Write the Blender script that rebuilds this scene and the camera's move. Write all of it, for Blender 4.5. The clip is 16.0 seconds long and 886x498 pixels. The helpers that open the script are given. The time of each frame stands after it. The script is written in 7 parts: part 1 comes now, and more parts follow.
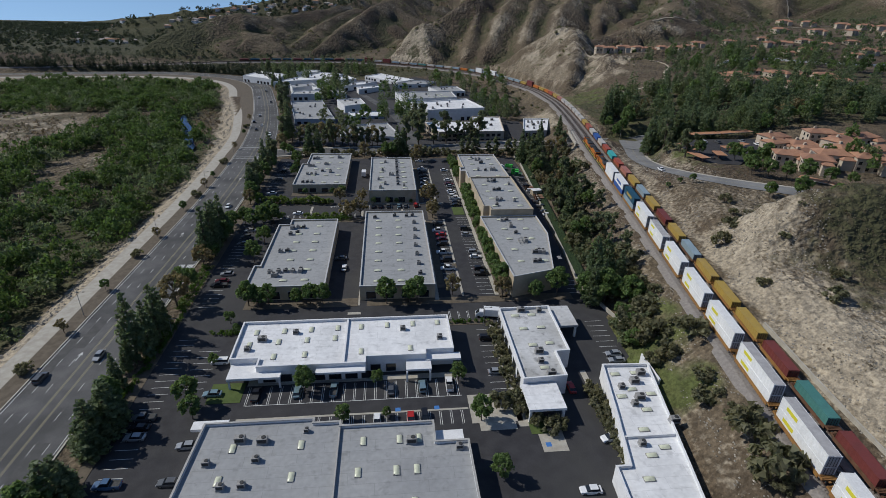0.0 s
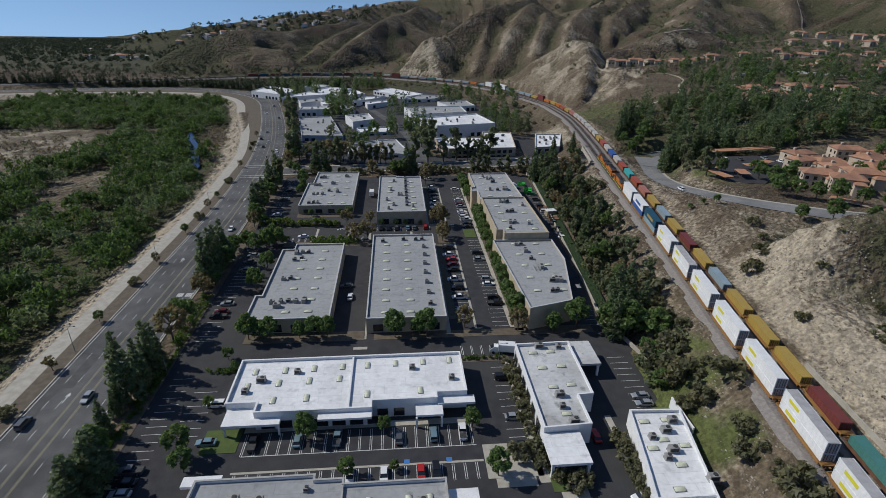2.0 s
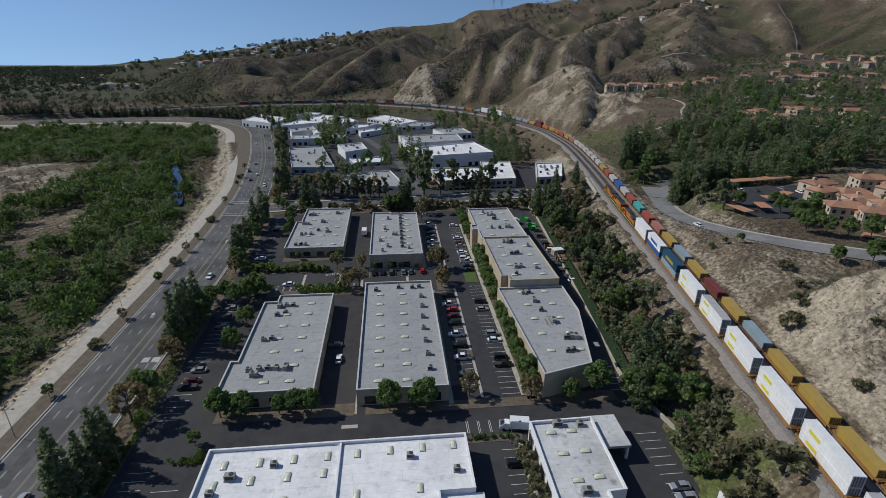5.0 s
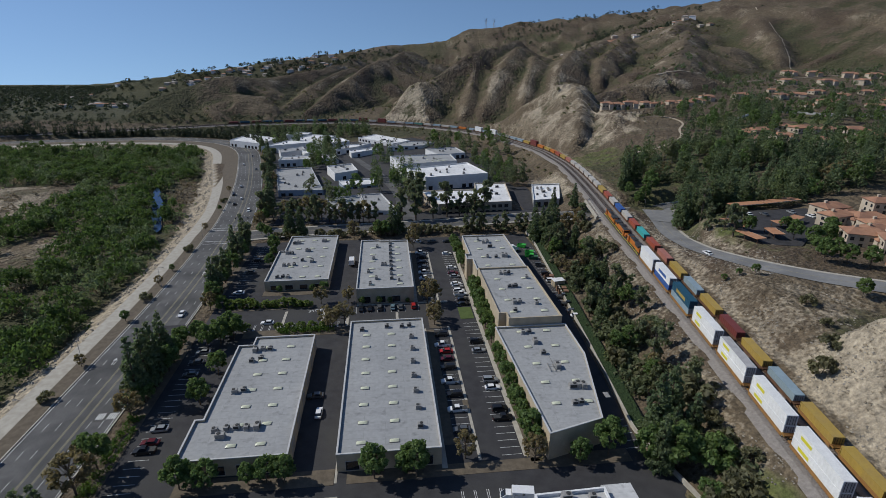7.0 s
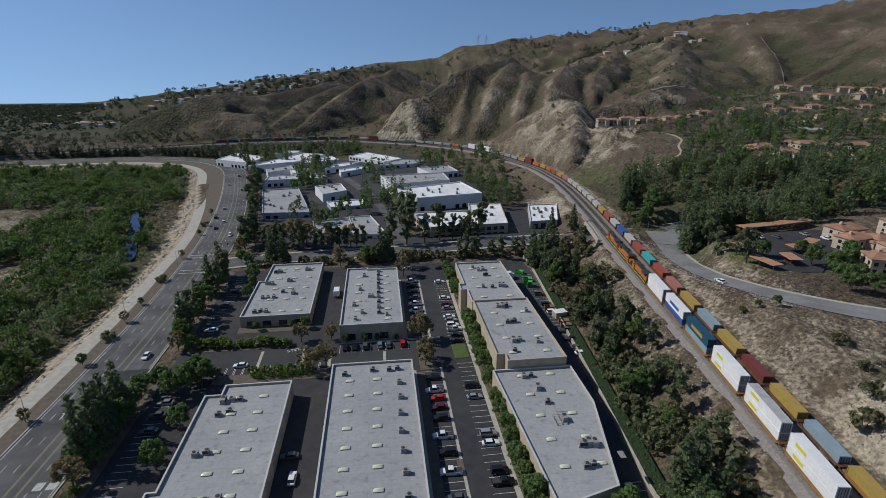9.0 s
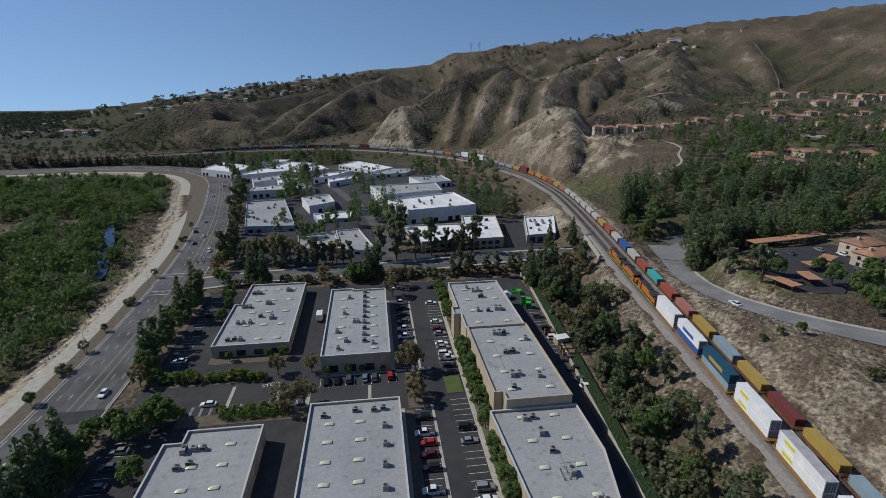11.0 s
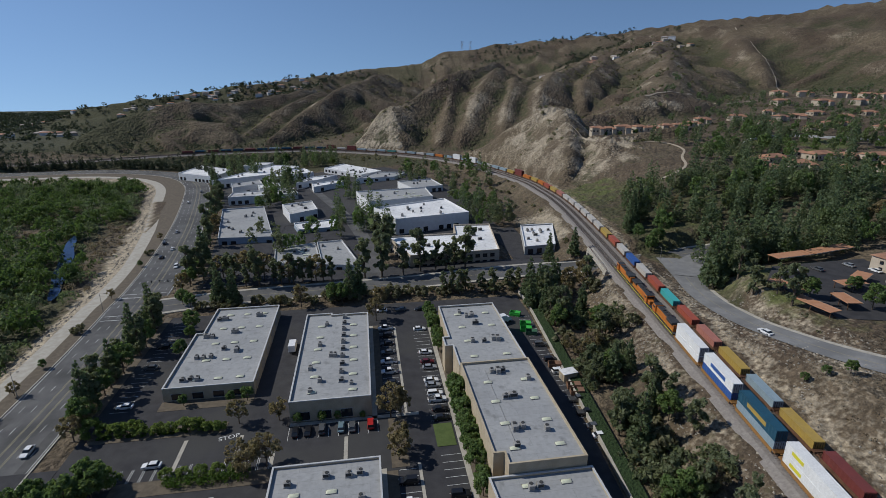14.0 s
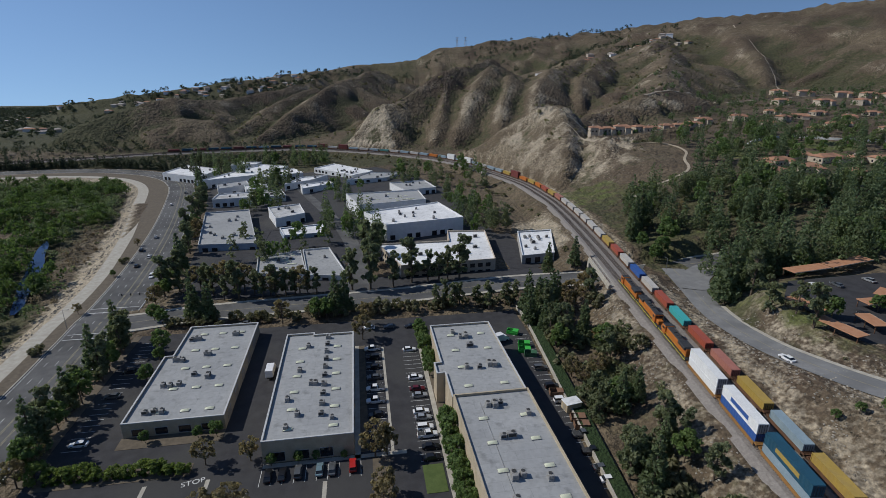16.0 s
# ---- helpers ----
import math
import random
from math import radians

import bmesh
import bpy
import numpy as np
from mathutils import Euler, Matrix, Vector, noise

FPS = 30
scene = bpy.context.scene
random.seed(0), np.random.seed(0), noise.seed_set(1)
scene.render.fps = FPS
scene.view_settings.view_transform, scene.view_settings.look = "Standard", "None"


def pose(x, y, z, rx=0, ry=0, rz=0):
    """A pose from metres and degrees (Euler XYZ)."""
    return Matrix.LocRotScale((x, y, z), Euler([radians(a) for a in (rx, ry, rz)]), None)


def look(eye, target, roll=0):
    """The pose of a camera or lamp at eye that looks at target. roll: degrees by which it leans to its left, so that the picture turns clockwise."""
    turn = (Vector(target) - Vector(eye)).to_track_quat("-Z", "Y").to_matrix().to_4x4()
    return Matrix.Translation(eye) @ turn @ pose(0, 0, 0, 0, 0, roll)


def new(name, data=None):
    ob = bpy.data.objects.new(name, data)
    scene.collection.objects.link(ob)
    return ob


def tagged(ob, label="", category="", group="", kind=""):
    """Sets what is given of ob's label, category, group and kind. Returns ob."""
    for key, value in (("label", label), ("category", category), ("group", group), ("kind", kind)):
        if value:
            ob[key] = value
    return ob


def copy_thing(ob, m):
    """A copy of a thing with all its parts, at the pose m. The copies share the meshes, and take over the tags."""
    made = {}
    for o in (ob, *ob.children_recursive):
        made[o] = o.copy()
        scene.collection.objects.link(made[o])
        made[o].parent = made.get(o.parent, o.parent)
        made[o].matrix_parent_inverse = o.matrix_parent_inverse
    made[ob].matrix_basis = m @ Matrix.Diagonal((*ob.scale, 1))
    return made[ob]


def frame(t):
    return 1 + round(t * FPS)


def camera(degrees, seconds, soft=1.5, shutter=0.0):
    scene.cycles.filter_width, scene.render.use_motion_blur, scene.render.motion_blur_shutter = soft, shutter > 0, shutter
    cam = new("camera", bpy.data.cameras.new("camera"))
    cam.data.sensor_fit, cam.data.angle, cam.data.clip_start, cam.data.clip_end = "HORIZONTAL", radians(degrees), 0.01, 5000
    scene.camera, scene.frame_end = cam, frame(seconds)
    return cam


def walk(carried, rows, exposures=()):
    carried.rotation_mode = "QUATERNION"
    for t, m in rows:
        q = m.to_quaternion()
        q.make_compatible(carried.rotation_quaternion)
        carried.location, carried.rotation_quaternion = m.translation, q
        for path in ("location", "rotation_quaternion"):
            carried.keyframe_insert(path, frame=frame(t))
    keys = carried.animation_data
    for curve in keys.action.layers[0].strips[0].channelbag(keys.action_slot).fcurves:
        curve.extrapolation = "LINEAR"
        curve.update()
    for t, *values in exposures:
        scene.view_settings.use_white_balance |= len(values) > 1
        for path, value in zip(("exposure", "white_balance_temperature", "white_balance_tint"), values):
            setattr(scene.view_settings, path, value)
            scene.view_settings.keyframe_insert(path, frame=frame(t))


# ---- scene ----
cam = camera(80.5, 16.0, 0.5)
PATH = [
    (0, (-6.643, 6.091, 94.676), (-6.444, 7.874, 93.792), 1.5),
    (0.5, (-6.673, 8.648, 94.834), (-6.484, 10.431, 93.949), 1.4),
    (1, (-6.657, 11.469, 94.914), (-6.48, 13.259, 94.04), 1.3),
    (1.5, (-6.517, 14.749, 95.149), (-6.349, 16.546, 94.288), 1.2),
    (2, (-6.45, 18.087, 95.468), (-6.283, 19.891, 94.621), 1.0),
    (2.5, (-6.453, 21.706, 95.794), (-6.286, 23.516, 94.96), 0.9),
    (3, (-6.382, 25.356, 95.931), (-6.215, 27.172, 95.11), 0.8),
    (3.5, (-6.42, 29.158, 95.977), (-6.25, 30.98, 95.169), 0.7),
    (4, (-6.323, 33.035, 96.106), (-6.149, 34.861, 95.31), 0.6),
    (6.5, (-3.675, 53.242, 96.671), (-3.475, 55.092, 95.939), 0.2),
    (7, (-2.977, 57.909, 96.505), (-2.771, 59.764, 95.789), 0.2),
    (7.5, (-2.289, 62.449, 96.358), (-2.076, 64.31, 95.657), 0.1),
    (8, (-1.232, 67.062, 96.273), (-1.015, 68.928, 95.585), 0.0),
    (8.5, (-0.58, 71.487, 96.191), (-0.357, 73.356, 95.515), -0.0),
    (9, (0.18, 75.987, 96.003), (0.409, 77.86, 95.34), -0.1),
    (9.5, (1.028, 80.375, 95.889), (1.262, 82.252, 95.24), -0.1),
    (10, (1.71, 84.804, 95.777), (1.951, 86.683, 95.136), -0.1),
    (12.5, (5.717, 106.496, 94.778), (5.985, 108.372, 94.138), -0.2),
    (13, (6.314, 110.83, 94.63), (6.587, 112.705, 93.989), -0.2),
    (13.5, (6.992, 114.902, 94.572), (7.271, 116.776, 93.931), -0.2),
    (14, (7.817, 119.2, 94.505), (8.1, 121.073, 93.863), -0.2),
    (14.5, (8.489, 123.197, 94.671), (8.777, 125.068, 94.026), -0.2),
    (15, (9.376, 127.593, 94.589), (9.668, 129.462, 93.943), -0.1),
    (15.5, (10.416, 131.489, 94.981), (10.712, 133.357, 94.331), -0.0),
    (16, (11.274, 135.557, 95.443), (11.576, 137.422, 94.789), 0.1),
]
walk(cam, [(t, look(eye, target, roll)) for t, eye, target, roll in PATH])

# ---- world and light ----
SUN_AZ = math.atan2(-0.93, 0.33)      # from +y towards +x
SUN_EL = radians(43)
world = bpy.data.worlds.new("sky")
scene.world = world
world.use_nodes = True
wn = world.node_tree.nodes
sky = wn.new("ShaderNodeTexSky")
sky.sky_type, sky.sun_disc = "NISHITA", False
sky.sun_elevation, sky.sun_rotation = SUN_EL, SUN_AZ
sky.air_density, sky.dust_density, sky.ozone_density = 1.0, 0.12, 5.2
# the land falls away to the coast, so the sky begins below the level of the eye
way = wn.new("ShaderNodeTexCoord").outputs["Generated"]
lift = wn.new("ShaderNodeVectorMath")
lift.operation, lift.inputs[1].default_value = "ADD", (0, 0, 0.22)
world.node_tree.links.new(way, lift.inputs[0])
world.node_tree.links.new(lift.outputs[0], sky.inputs[0])
world.node_tree.links.new(sky.outputs[0], wn["Background"].inputs[0])
wn["Background"].inputs[1].default_value = 0.098
sun = new("sun", bpy.data.lights.new("sun", "SUN"))
sun.data.energy, sun.data.angle, sun.data.color = 3.4, radians(0.53), (0.985, 0.962, 0.90)
sun_way = Vector((math.cos(SUN_EL) * math.sin(SUN_AZ), math.cos(SUN_EL) * math.cos(SUN_AZ), math.sin(SUN_EL)))
sun.matrix_world = look(sun_way * 500, (0, 0, 0))
scene.view_settings.exposure = 0.0


# ---- materials ----
def mat(name, c1, c2, scale=1.0, rough=0.85, metal=0.0, bump=0.0, fine=None, c3=None, patch=0.05, spec=0.3, island=0.0, emit=0.0):
    """Two colours mixed by noise at `scale` per metre, a third in large patches, fine grain, bump."""
    m = bpy.data.materials.new(name)
    m.use_nodes = True
    n, l = m.node_tree.nodes, m.node_tree.links
    b = n["Principled BSDF"]
    b.inputs["Roughness"].default_value, b.inputs["Metallic"].default_value = rough, metal
    b.inputs["Specular IOR Level"].default_value = spec
    pos = n.new("ShaderNodeNewGeometry").outputs["Position"]

    def noisy(s, detail=4.0, lo=0.35, hi=0.65):
        t = n.new("ShaderNodeTexNoise")
        t.inputs["Scale"].default_value, t.inputs["Detail"].default_value = s, detail
        l.new(pos, t.inputs["Vector"])
        r = n.new("ShaderNodeMapRange")
        r.inputs["From Min"].default_value, r.inputs["From Max"].default_value = lo, hi
        l.new(t.outputs["Fac"], r.inputs["Value"])
        return r.outputs["Result"]

    def mix(fac, a, bb, kind="MIX"):
        x = n.new("ShaderNodeMix")
        x.data_type, x.blend_type = "RGBA", kind
        for sock, v in ((x.inputs["Factor"], fac), (x.inputs["A"], a), (x.inputs["B"], bb)):
            if isinstance(v, (int, float)):
                sock.default_value = v
            elif isinstance(v, tuple):
                sock.default_value = (*v, 1.0)
            else:
                l.new(v, sock)
        return x.outputs["Result"]

    col = mix(noisy(scale), c1, c2)
    if c3:
        col = mix(noisy(patch, 5.0, 0.45, 0.65), col, c3)
    if fine:
        col = mix(noisy(fine, 2.0, 0.3, 0.7), col, mix(1.0, col, (0.86, 0.86, 0.86), "MULTIPLY"))
    if island:
        rnd = n.new("ShaderNodeNewGeometry").outputs["Random Per Island"]
        hs = n.new("ShaderNodeHueSaturation")
        r = n.new("ShaderNodeMapRange")
        r.inputs["To Min"].default_value, r.inputs["To Max"].default_value = 1 - island, 1 + island
        l.new(rnd, r.inputs["Value"]), l.new(r.outputs["Result"], hs.inputs["Value"]), l.new(col, hs.inputs["Color"])
        col = hs.outputs["Color"]
    l.new(col, b.inputs["Base Color"])
    if bump:
        bn = n.new("ShaderNodeBump")
        bn.inputs["Strength"].default_value, bn.inputs["Distance"].default_value = bump, 0.6 / max(scale, 0.05)
        l.new(noisy(fine or scale * 3, 4.0, 0.2, 0.8), bn.inputs["Height"])
        l.new(bn.outputs["Normal"], b.inputs["Normal"])
    return m


M = {}
M["asphalt"] = mat("asphalt", (0.034, 0.0335, 0.037), (0.050, 0.049, 0.053), 0.3, 0.9, bump=0.1, fine=4.0, c3=(0.055, 0.054, 0.053), patch=0.04)
M["road"] = mat("road_asphalt", (0.098, 0.097, 0.098), (0.130, 0.128, 0.127), 0.25, 0.9, bump=0.1, fine=3.0, c3=(0.07, 0.07, 0.07), patch=0.06)
M["concrete"] = mat("concrete", (0.36, 0.33, 0.28), (0.45, 0.42, 0.36), 0.5, 0.9, fine=6.0)
M["paint"] = mat("white_line_paint", (0.50, 0.50, 0.49), (0.60, 0.60, 0.59), 2.0, 0.8)
M["yellow_paint"] = mat("yellow_line_paint", (0.30, 0.265, 0.17), (0.24, 0.215, 0.145), 2.0, 0.8)


def roof_mat(name, c1, c2, c3, spots):
    """A coated roof of lapped sheets: seams, dark ponding stains and grime."""
    m = mat(name, c1, c2, 0.12, 0.9, fine=0.9, c3=c3, patch=0.06)
    n, l = m.node_tree.nodes, m.node_tree.links
    b = n["Principled BSDF"]
    col = b.inputs["Base Color"].links[0].from_socket
    pos = n.new("ShaderNodeNewGeometry").outputs["Position"]
    seams = n.new("ShaderNodeTexBrick")
    for k, v in (("Scale", 1.0), ("Mortar Size", 0.045), ("Mortar Smooth", 0.3), ("Brick Width", 11.0), ("Row Height", 2.9)):
        seams.inputs[k].default_value = v
    for k, v in (("Color1", 1.0), ("Color2", 0.955), ("Mortar", 0.76)):
        seams.inputs[k].default_value = (v, v, v, 1)
    l.new(pos, seams.inputs["Vector"])
    stain = n.new("ShaderNodeTexNoise")
    stain.inputs["Scale"].default_value, stain.inputs["Detail"].default_value = 0.42, 6.0
    l.new(pos, stain.inputs["Vector"])
    r = n.new("ShaderNodeMapRange")
    for k, v in zip(("From Min", "From Max", "To Min", "To Max"), (0.57, 0.72, 1.0, spots)):
        r.inputs[k].default_value = v
    l.new(stain.outputs["Fac"], r.inputs["Value"])
    for sock in (seams.outputs["Color"], r.outputs["Result"]):
        x = n.new("ShaderNodeMix")
        x.data_type, x.blend_type = "RGBA", "MULTIPLY"
        x.inputs["Factor"].default_value = 1.0
        l.new(col, x.inputs["A"]), l.new(sock, x.inputs["B"])
        col = x.outputs["Result"]
    l.new(col, b.inputs["Base Color"])
    return m


M["roof_grey"] = roof_mat("grey_roof_coating", (0.325, 0.331, 0.334), (0.368, 0.37, 0.369), (0.30, 0.305, 0.31), 0.72)
M["roof_white"] = roof_mat("white_roof_coating", (0.80, 0.80, 0.80), (0.73, 0.73, 0.735), (0.66, 0.66, 0.66), 0.74)
M["roof_stain"] = roof_mat("stained_white_roof", (0.60, 0.60, 0.60), (0.46, 0.46, 0.455), (0.38, 0.375, 0.36), 0.5)
M["wall_tan"] = mat("tan_concrete_wall", (0.40, 0.33, 0.23), (0.47, 0.39, 0.28), 0.4, 0.9, fine=4.0)
M["wall_white"] = mat("white_concrete_wall", (0.70, 0.70, 0.70), (0.78, 0.78, 0.78), 0.4, 0.9, fine=4.0)
M["coping"] = mat("pale_metal_coping", (0.46, 0.46, 0.46), (0.52, 0.52, 0.51), 0.4, 0.7, fine=4.0)
M["wall_grey"] = mat("grey_concrete_wall", (0.36, 0.35, 0.33), (0.42, 0.41, 0.39), 0.4, 0.9, fine=4.0)


M["ballast"] = mat("grey_ballast", (0.20, 0.18, 0.165), (0.26, 0.235, 0.215), 1.2, 0.95, bump=0.4, fine=2.5)
M["rust"] = mat("rusty_brown_steel", (0.10, 0.052, 0.032), (0.16, 0.085, 0.05), 0.8, 0.75, fine=4.0)
M["rail_steel"] = mat("worn_rail_steel", (0.16, 0.12, 0.10), (0.22, 0.18, 0.16), 1.0, 0.45, 0.6)
M["sleeper"] = mat("weathered_sleeper", (0.13, 0.11, 0.095), (0.19, 0.165, 0.145), 1.0, 0.9)
M["glass"] = mat("dark_window_glass", (0.015, 0.018, 0.022), (0.02, 0.024, 0.03), 1.0, 0.08, spec=0.6)
M["unit"] = mat("galvanised_unit", (0.36, 0.35, 0.33), (0.25, 0.24, 0.23), 2.0, 0.6, 0.2, fine=6.0)
M["unit_dark"] = mat("dark_fan_grille", (0.03, 0.03, 0.03), (0.06, 0.06, 0.06), 3.0, 0.7)
M["skylight"] = mat("milky_skylight_dome", (0.60, 0.62, 0.47), (0.52, 0.53, 0.40), 1.5, 0.3)
M["tyre"] = mat("black_rubber", (0.012, 0.012, 0.012), (0.02, 0.02, 0.02), 4.0, 0.9)
M["chrome"] = mat("bare_metal", (0.45, 0.45, 0.46), (0.38, 0.38, 0.39), 3.0, 0.35, 0.9)
M["lamp_red"] = mat("red_tail_lamp", (0.30, 0.01, 0.01), (0.24, 0.01, 0.01), 4.0, 0.3)
M["lamp_white"] = mat("clear_headlamp", (0.62, 0.64, 0.66), (0.55, 0.56, 0.58), 4.0, 0.2)
M["bark"] = mat("grey_brown_bark", (0.10, 0.075, 0.055), (0.16, 0.125, 0.095), 2.0, 0.95, bump=0.4, fine=6.0)
M["tile"] = mat("terracotta_roof_tile", (0.34, 0.175, 0.105), (0.42, 0.23, 0.145), 0.6, 0.85, fine=3.0, c3=(0.26, 0.14, 0.095), patch=0.15)
M["stucco"] = mat("cream_stucco", (0.46, 0.39, 0.30), (0.53, 0.45, 0.36), 0.5, 0.9, fine=5.0)
M["river"] = mat("blue_river_water", (0.008, 0.020, 0.065), (0.010, 0.026, 0.08), 0.1, 0.12, spec=0.3)
M["lawn"] = mat("mown_lawn", (0.072, 0.104, 0.030), (0.094, 0.128, 0.040), 0.5, 0.95, fine=3.0)
M["bare"] = mat("bare_planter_soil", (0.105, 0.086, 0.064), (0.15, 0.122, 0.09), 0.6, 0.95, fine=3.0)


# ---- mesh helpers ----
def part(name, bm, material, parent=None, label="", smooth=False):
    me = bpy.data.meshes.new(name)
    bm.to_mesh(me)
    bm.free()
    if smooth:
        me.shade_smooth()
    me.materials.append(material)
    ob = new(name, me)
    if parent is not None:
        ob.parent = parent
    if label:
        ob["label"] = label
    return ob


def mesh_part(name, verts, faces, material, parent=None, label="", smooth=False):
    me = bpy.data.meshes.new(name)
    me.from_pydata(verts, [], faces)
    if smooth:
        me.shade_smooth()
    me.materials.append(material)
    ob = new(name, me)
    if parent is not None:
        ob.parent = parent
    if label:
        ob["label"] = label
    return ob


def box(bm, x0, x1, y0, y1, z0, z1, bevel=0.0):
    v = [bm.verts.new((x, y, z)) for z in (z0, z1) for y in (y0, y1) for x in (x0, x1)]
    fs = [bm.faces.new([v[i] for i in q]) for q in ((0, 2, 3, 1), (4, 5, 7, 6), (0, 1, 5, 4), (2, 6, 7, 3), (0, 4, 6, 2), (1, 3, 7, 5))]
    if bevel:
        es = {e for f in fs for e in f.edges}
        bmesh.ops.bevel(bm, geom=list(es), offset=bevel, segments=1, affect="EDGES")
    return bm


def prism(bm, poly, z0, z1):
    """An upright prism over a polygon that runs anticlockwise."""
    a = [bm.verts.new((x, y, z0)) for x, y in poly]
    b = [bm.verts.new((x, y, z1)) for x, y in poly]
    bm.faces.new(list(reversed(a)))
    bm.faces.new(b)
    for i in range(len(poly)):
        j = (i + 1) % len(poly)
        bm.faces.new((a[i], a[j], b[j], b[i]))
    return bm


def empty(name, x=0, y=0, z=0, rz=0):
    ob = new(name)
    ob.matrix_basis = pose(x, y, z, 0, 0, rz)
    return ob


def smooth_line(pts, step=4.0):
    """Catmull-Rom points along a line in any number of coordinates."""
    p = np.array(pts, float)
    p = np.vstack([2 * p[0] - p[1], p, 2 * p[-1] - p[-2]])
    out = []
    for i in range(1, len(p) - 2):
        k = max(2, int(np.linalg.norm(p[i + 1][:2] - p[i][:2]) / step))
        for t in np.linspace(0, 1, k, endpoint=False):
            out.append(0.5 * (2 * p[i] + (p[i + 1] - p[i - 1]) * t + (2 * p[i - 1] - 5 * p[i] + 4 * p[i + 1] - p[i + 2]) * t**2
                              + (3 * p[i] - p[i - 1] - 3 * p[i + 1] + p[i + 2]) * t**3))
    out.append(p[-2])
    return np.array(out)


def to_line(X, Y, line):
    """Distance to a line, signed (right of it is positive), and the index along it, as a fraction."""
    X, Y = np.asarray(X, float), np.asarray(Y, float)
    best, sgn, idx = np.full(X.shape, 1e9), np.ones(X.shape), np.zeros(X.shape)
    for i in range(len(line) - 1):
        (ax, ay), (bx, by) = line[i][:2], line[i + 1][:2]
        dx, dy = bx - ax, by - ay
        t = np.clip(((X - ax) * dx + (Y - ay) * dy) / (dx * dx + dy * dy), 0, 1)
        d = np.hypot(X - ax - t * dx, Y - ay - t * dy)
        near = d < best
        best = np.where(near, d, best)
        sgn = np.where(near, np.sign(dx * (ay - Y) - dy * (ax - X) + 1e-9), sgn)
        idx = np.where(near, i + t, idx)
    return best * sgn, idx


def step(a, b, x):
    t = np.clip((x - a) / (b - a), 0, 1)
    return t * t * (3 - 2 * t)


def offset_line(line, d):
    """The line moved d to its right."""
    p = np.array([q[:2] for q in line], float)
    t = np.gradient(p, axis=0)
    t /= np.linalg.norm(t, axis=1)[:, None]
    return p + np.reshape(d, (-1, 1)) * np.stack([t[:, 1], -t[:, 0]], 1)


# ---- lie of the land ----
RAIL = smooth_line([(60, -60, 11.5), (74, 20, 11.5), (86.5, 99, 11.5), (92.5, 136, 11.4), (101, 184, 11), (109, 232, 10.6), (119, 293, 10), (133, 375, 9.2), (143, 445, 8.4), (146, 495, 7.4),
                    (142, 556, 6), (110, 663, 4), (56, 737, 2), (-28, 797, 0.5), (-84, 812, 0), (-218, 803, -1), (-308, 782, -2), (-497, 739, -3), (-750, 680, -4)], 5)
HIGHWAY = smooth_line([(-94, -60), (-93, 60), (-91.5, 130), (-90, 200), (-89, 260), (-90.5, 320), (-97, 390), (-112, 480), (-133, 575), (-152, 645),
                       (-180, 692), (-222, 722), (-290, 738), (-420, 728), (-700, 690)], 6)
# the planting strip and the riverside path widen round the bend
STRIP = 10.9 + np.interp(HIGHWAY[:, 1], (0, 400, 480, 585, 680), (4.7, 5.0, 8.5, 15.0, 16.5))
BANK = STRIP + np.interp(HIGHWAY[:, 1], (0, 400, 560), (5.2, 6.0, 8.0))
STREET = smooth_line([(-84, 338, 0), (-50, 345, -0.5), (20, 347, 0.5), (80, 350, 2.2), (120, 348, 3.2), (162, 351, 5.2), (205, 353, 8)], 5)
CURVE_ROAD = smooth_line([(156, 347, 5.5), (149, 322, 6.6), (139, 292, 9.5), (135, 266, 12.8), (136, 246, 16), (141, 226, 19.2), (154, 206, 21.8), (180, 190, 23), (260, 170, 24)], 5)


JUNCTION = smooth_line([(184, 348, 6.2), (170, 343, 5.6), (158, 333, 6.0), (150, 319, 7.0)], 4)


# green bands of the river bed: middle line (x, y), half width
BANDS = [
    (smooth_line([(-160, 20), (-158, 150), (-158, 220), (-160, 262), (-152, 300), (-150, 335), (-163, 372), (-180, 430), (-196, 500)], 12), 25),
    (smooth_line([(-150, 346), (-158, 380), (-172, 420), (-186, 462)], 12), 17),
    (smooth_line([(-200, 120), (-208, 200), (-214, 270), (-228, 326), (-220, 372), (-219, 412), (-232, 484)], 12), 15),
    (smooth_line([(-132, 40), (-134, 180), (-134, 260), (-135, 320), (-143, 362), (-158, 402)], 12), 15),
    (smooth_line([(-300, 60), (-290, 180), (-276, 260)], 12), 15),
]


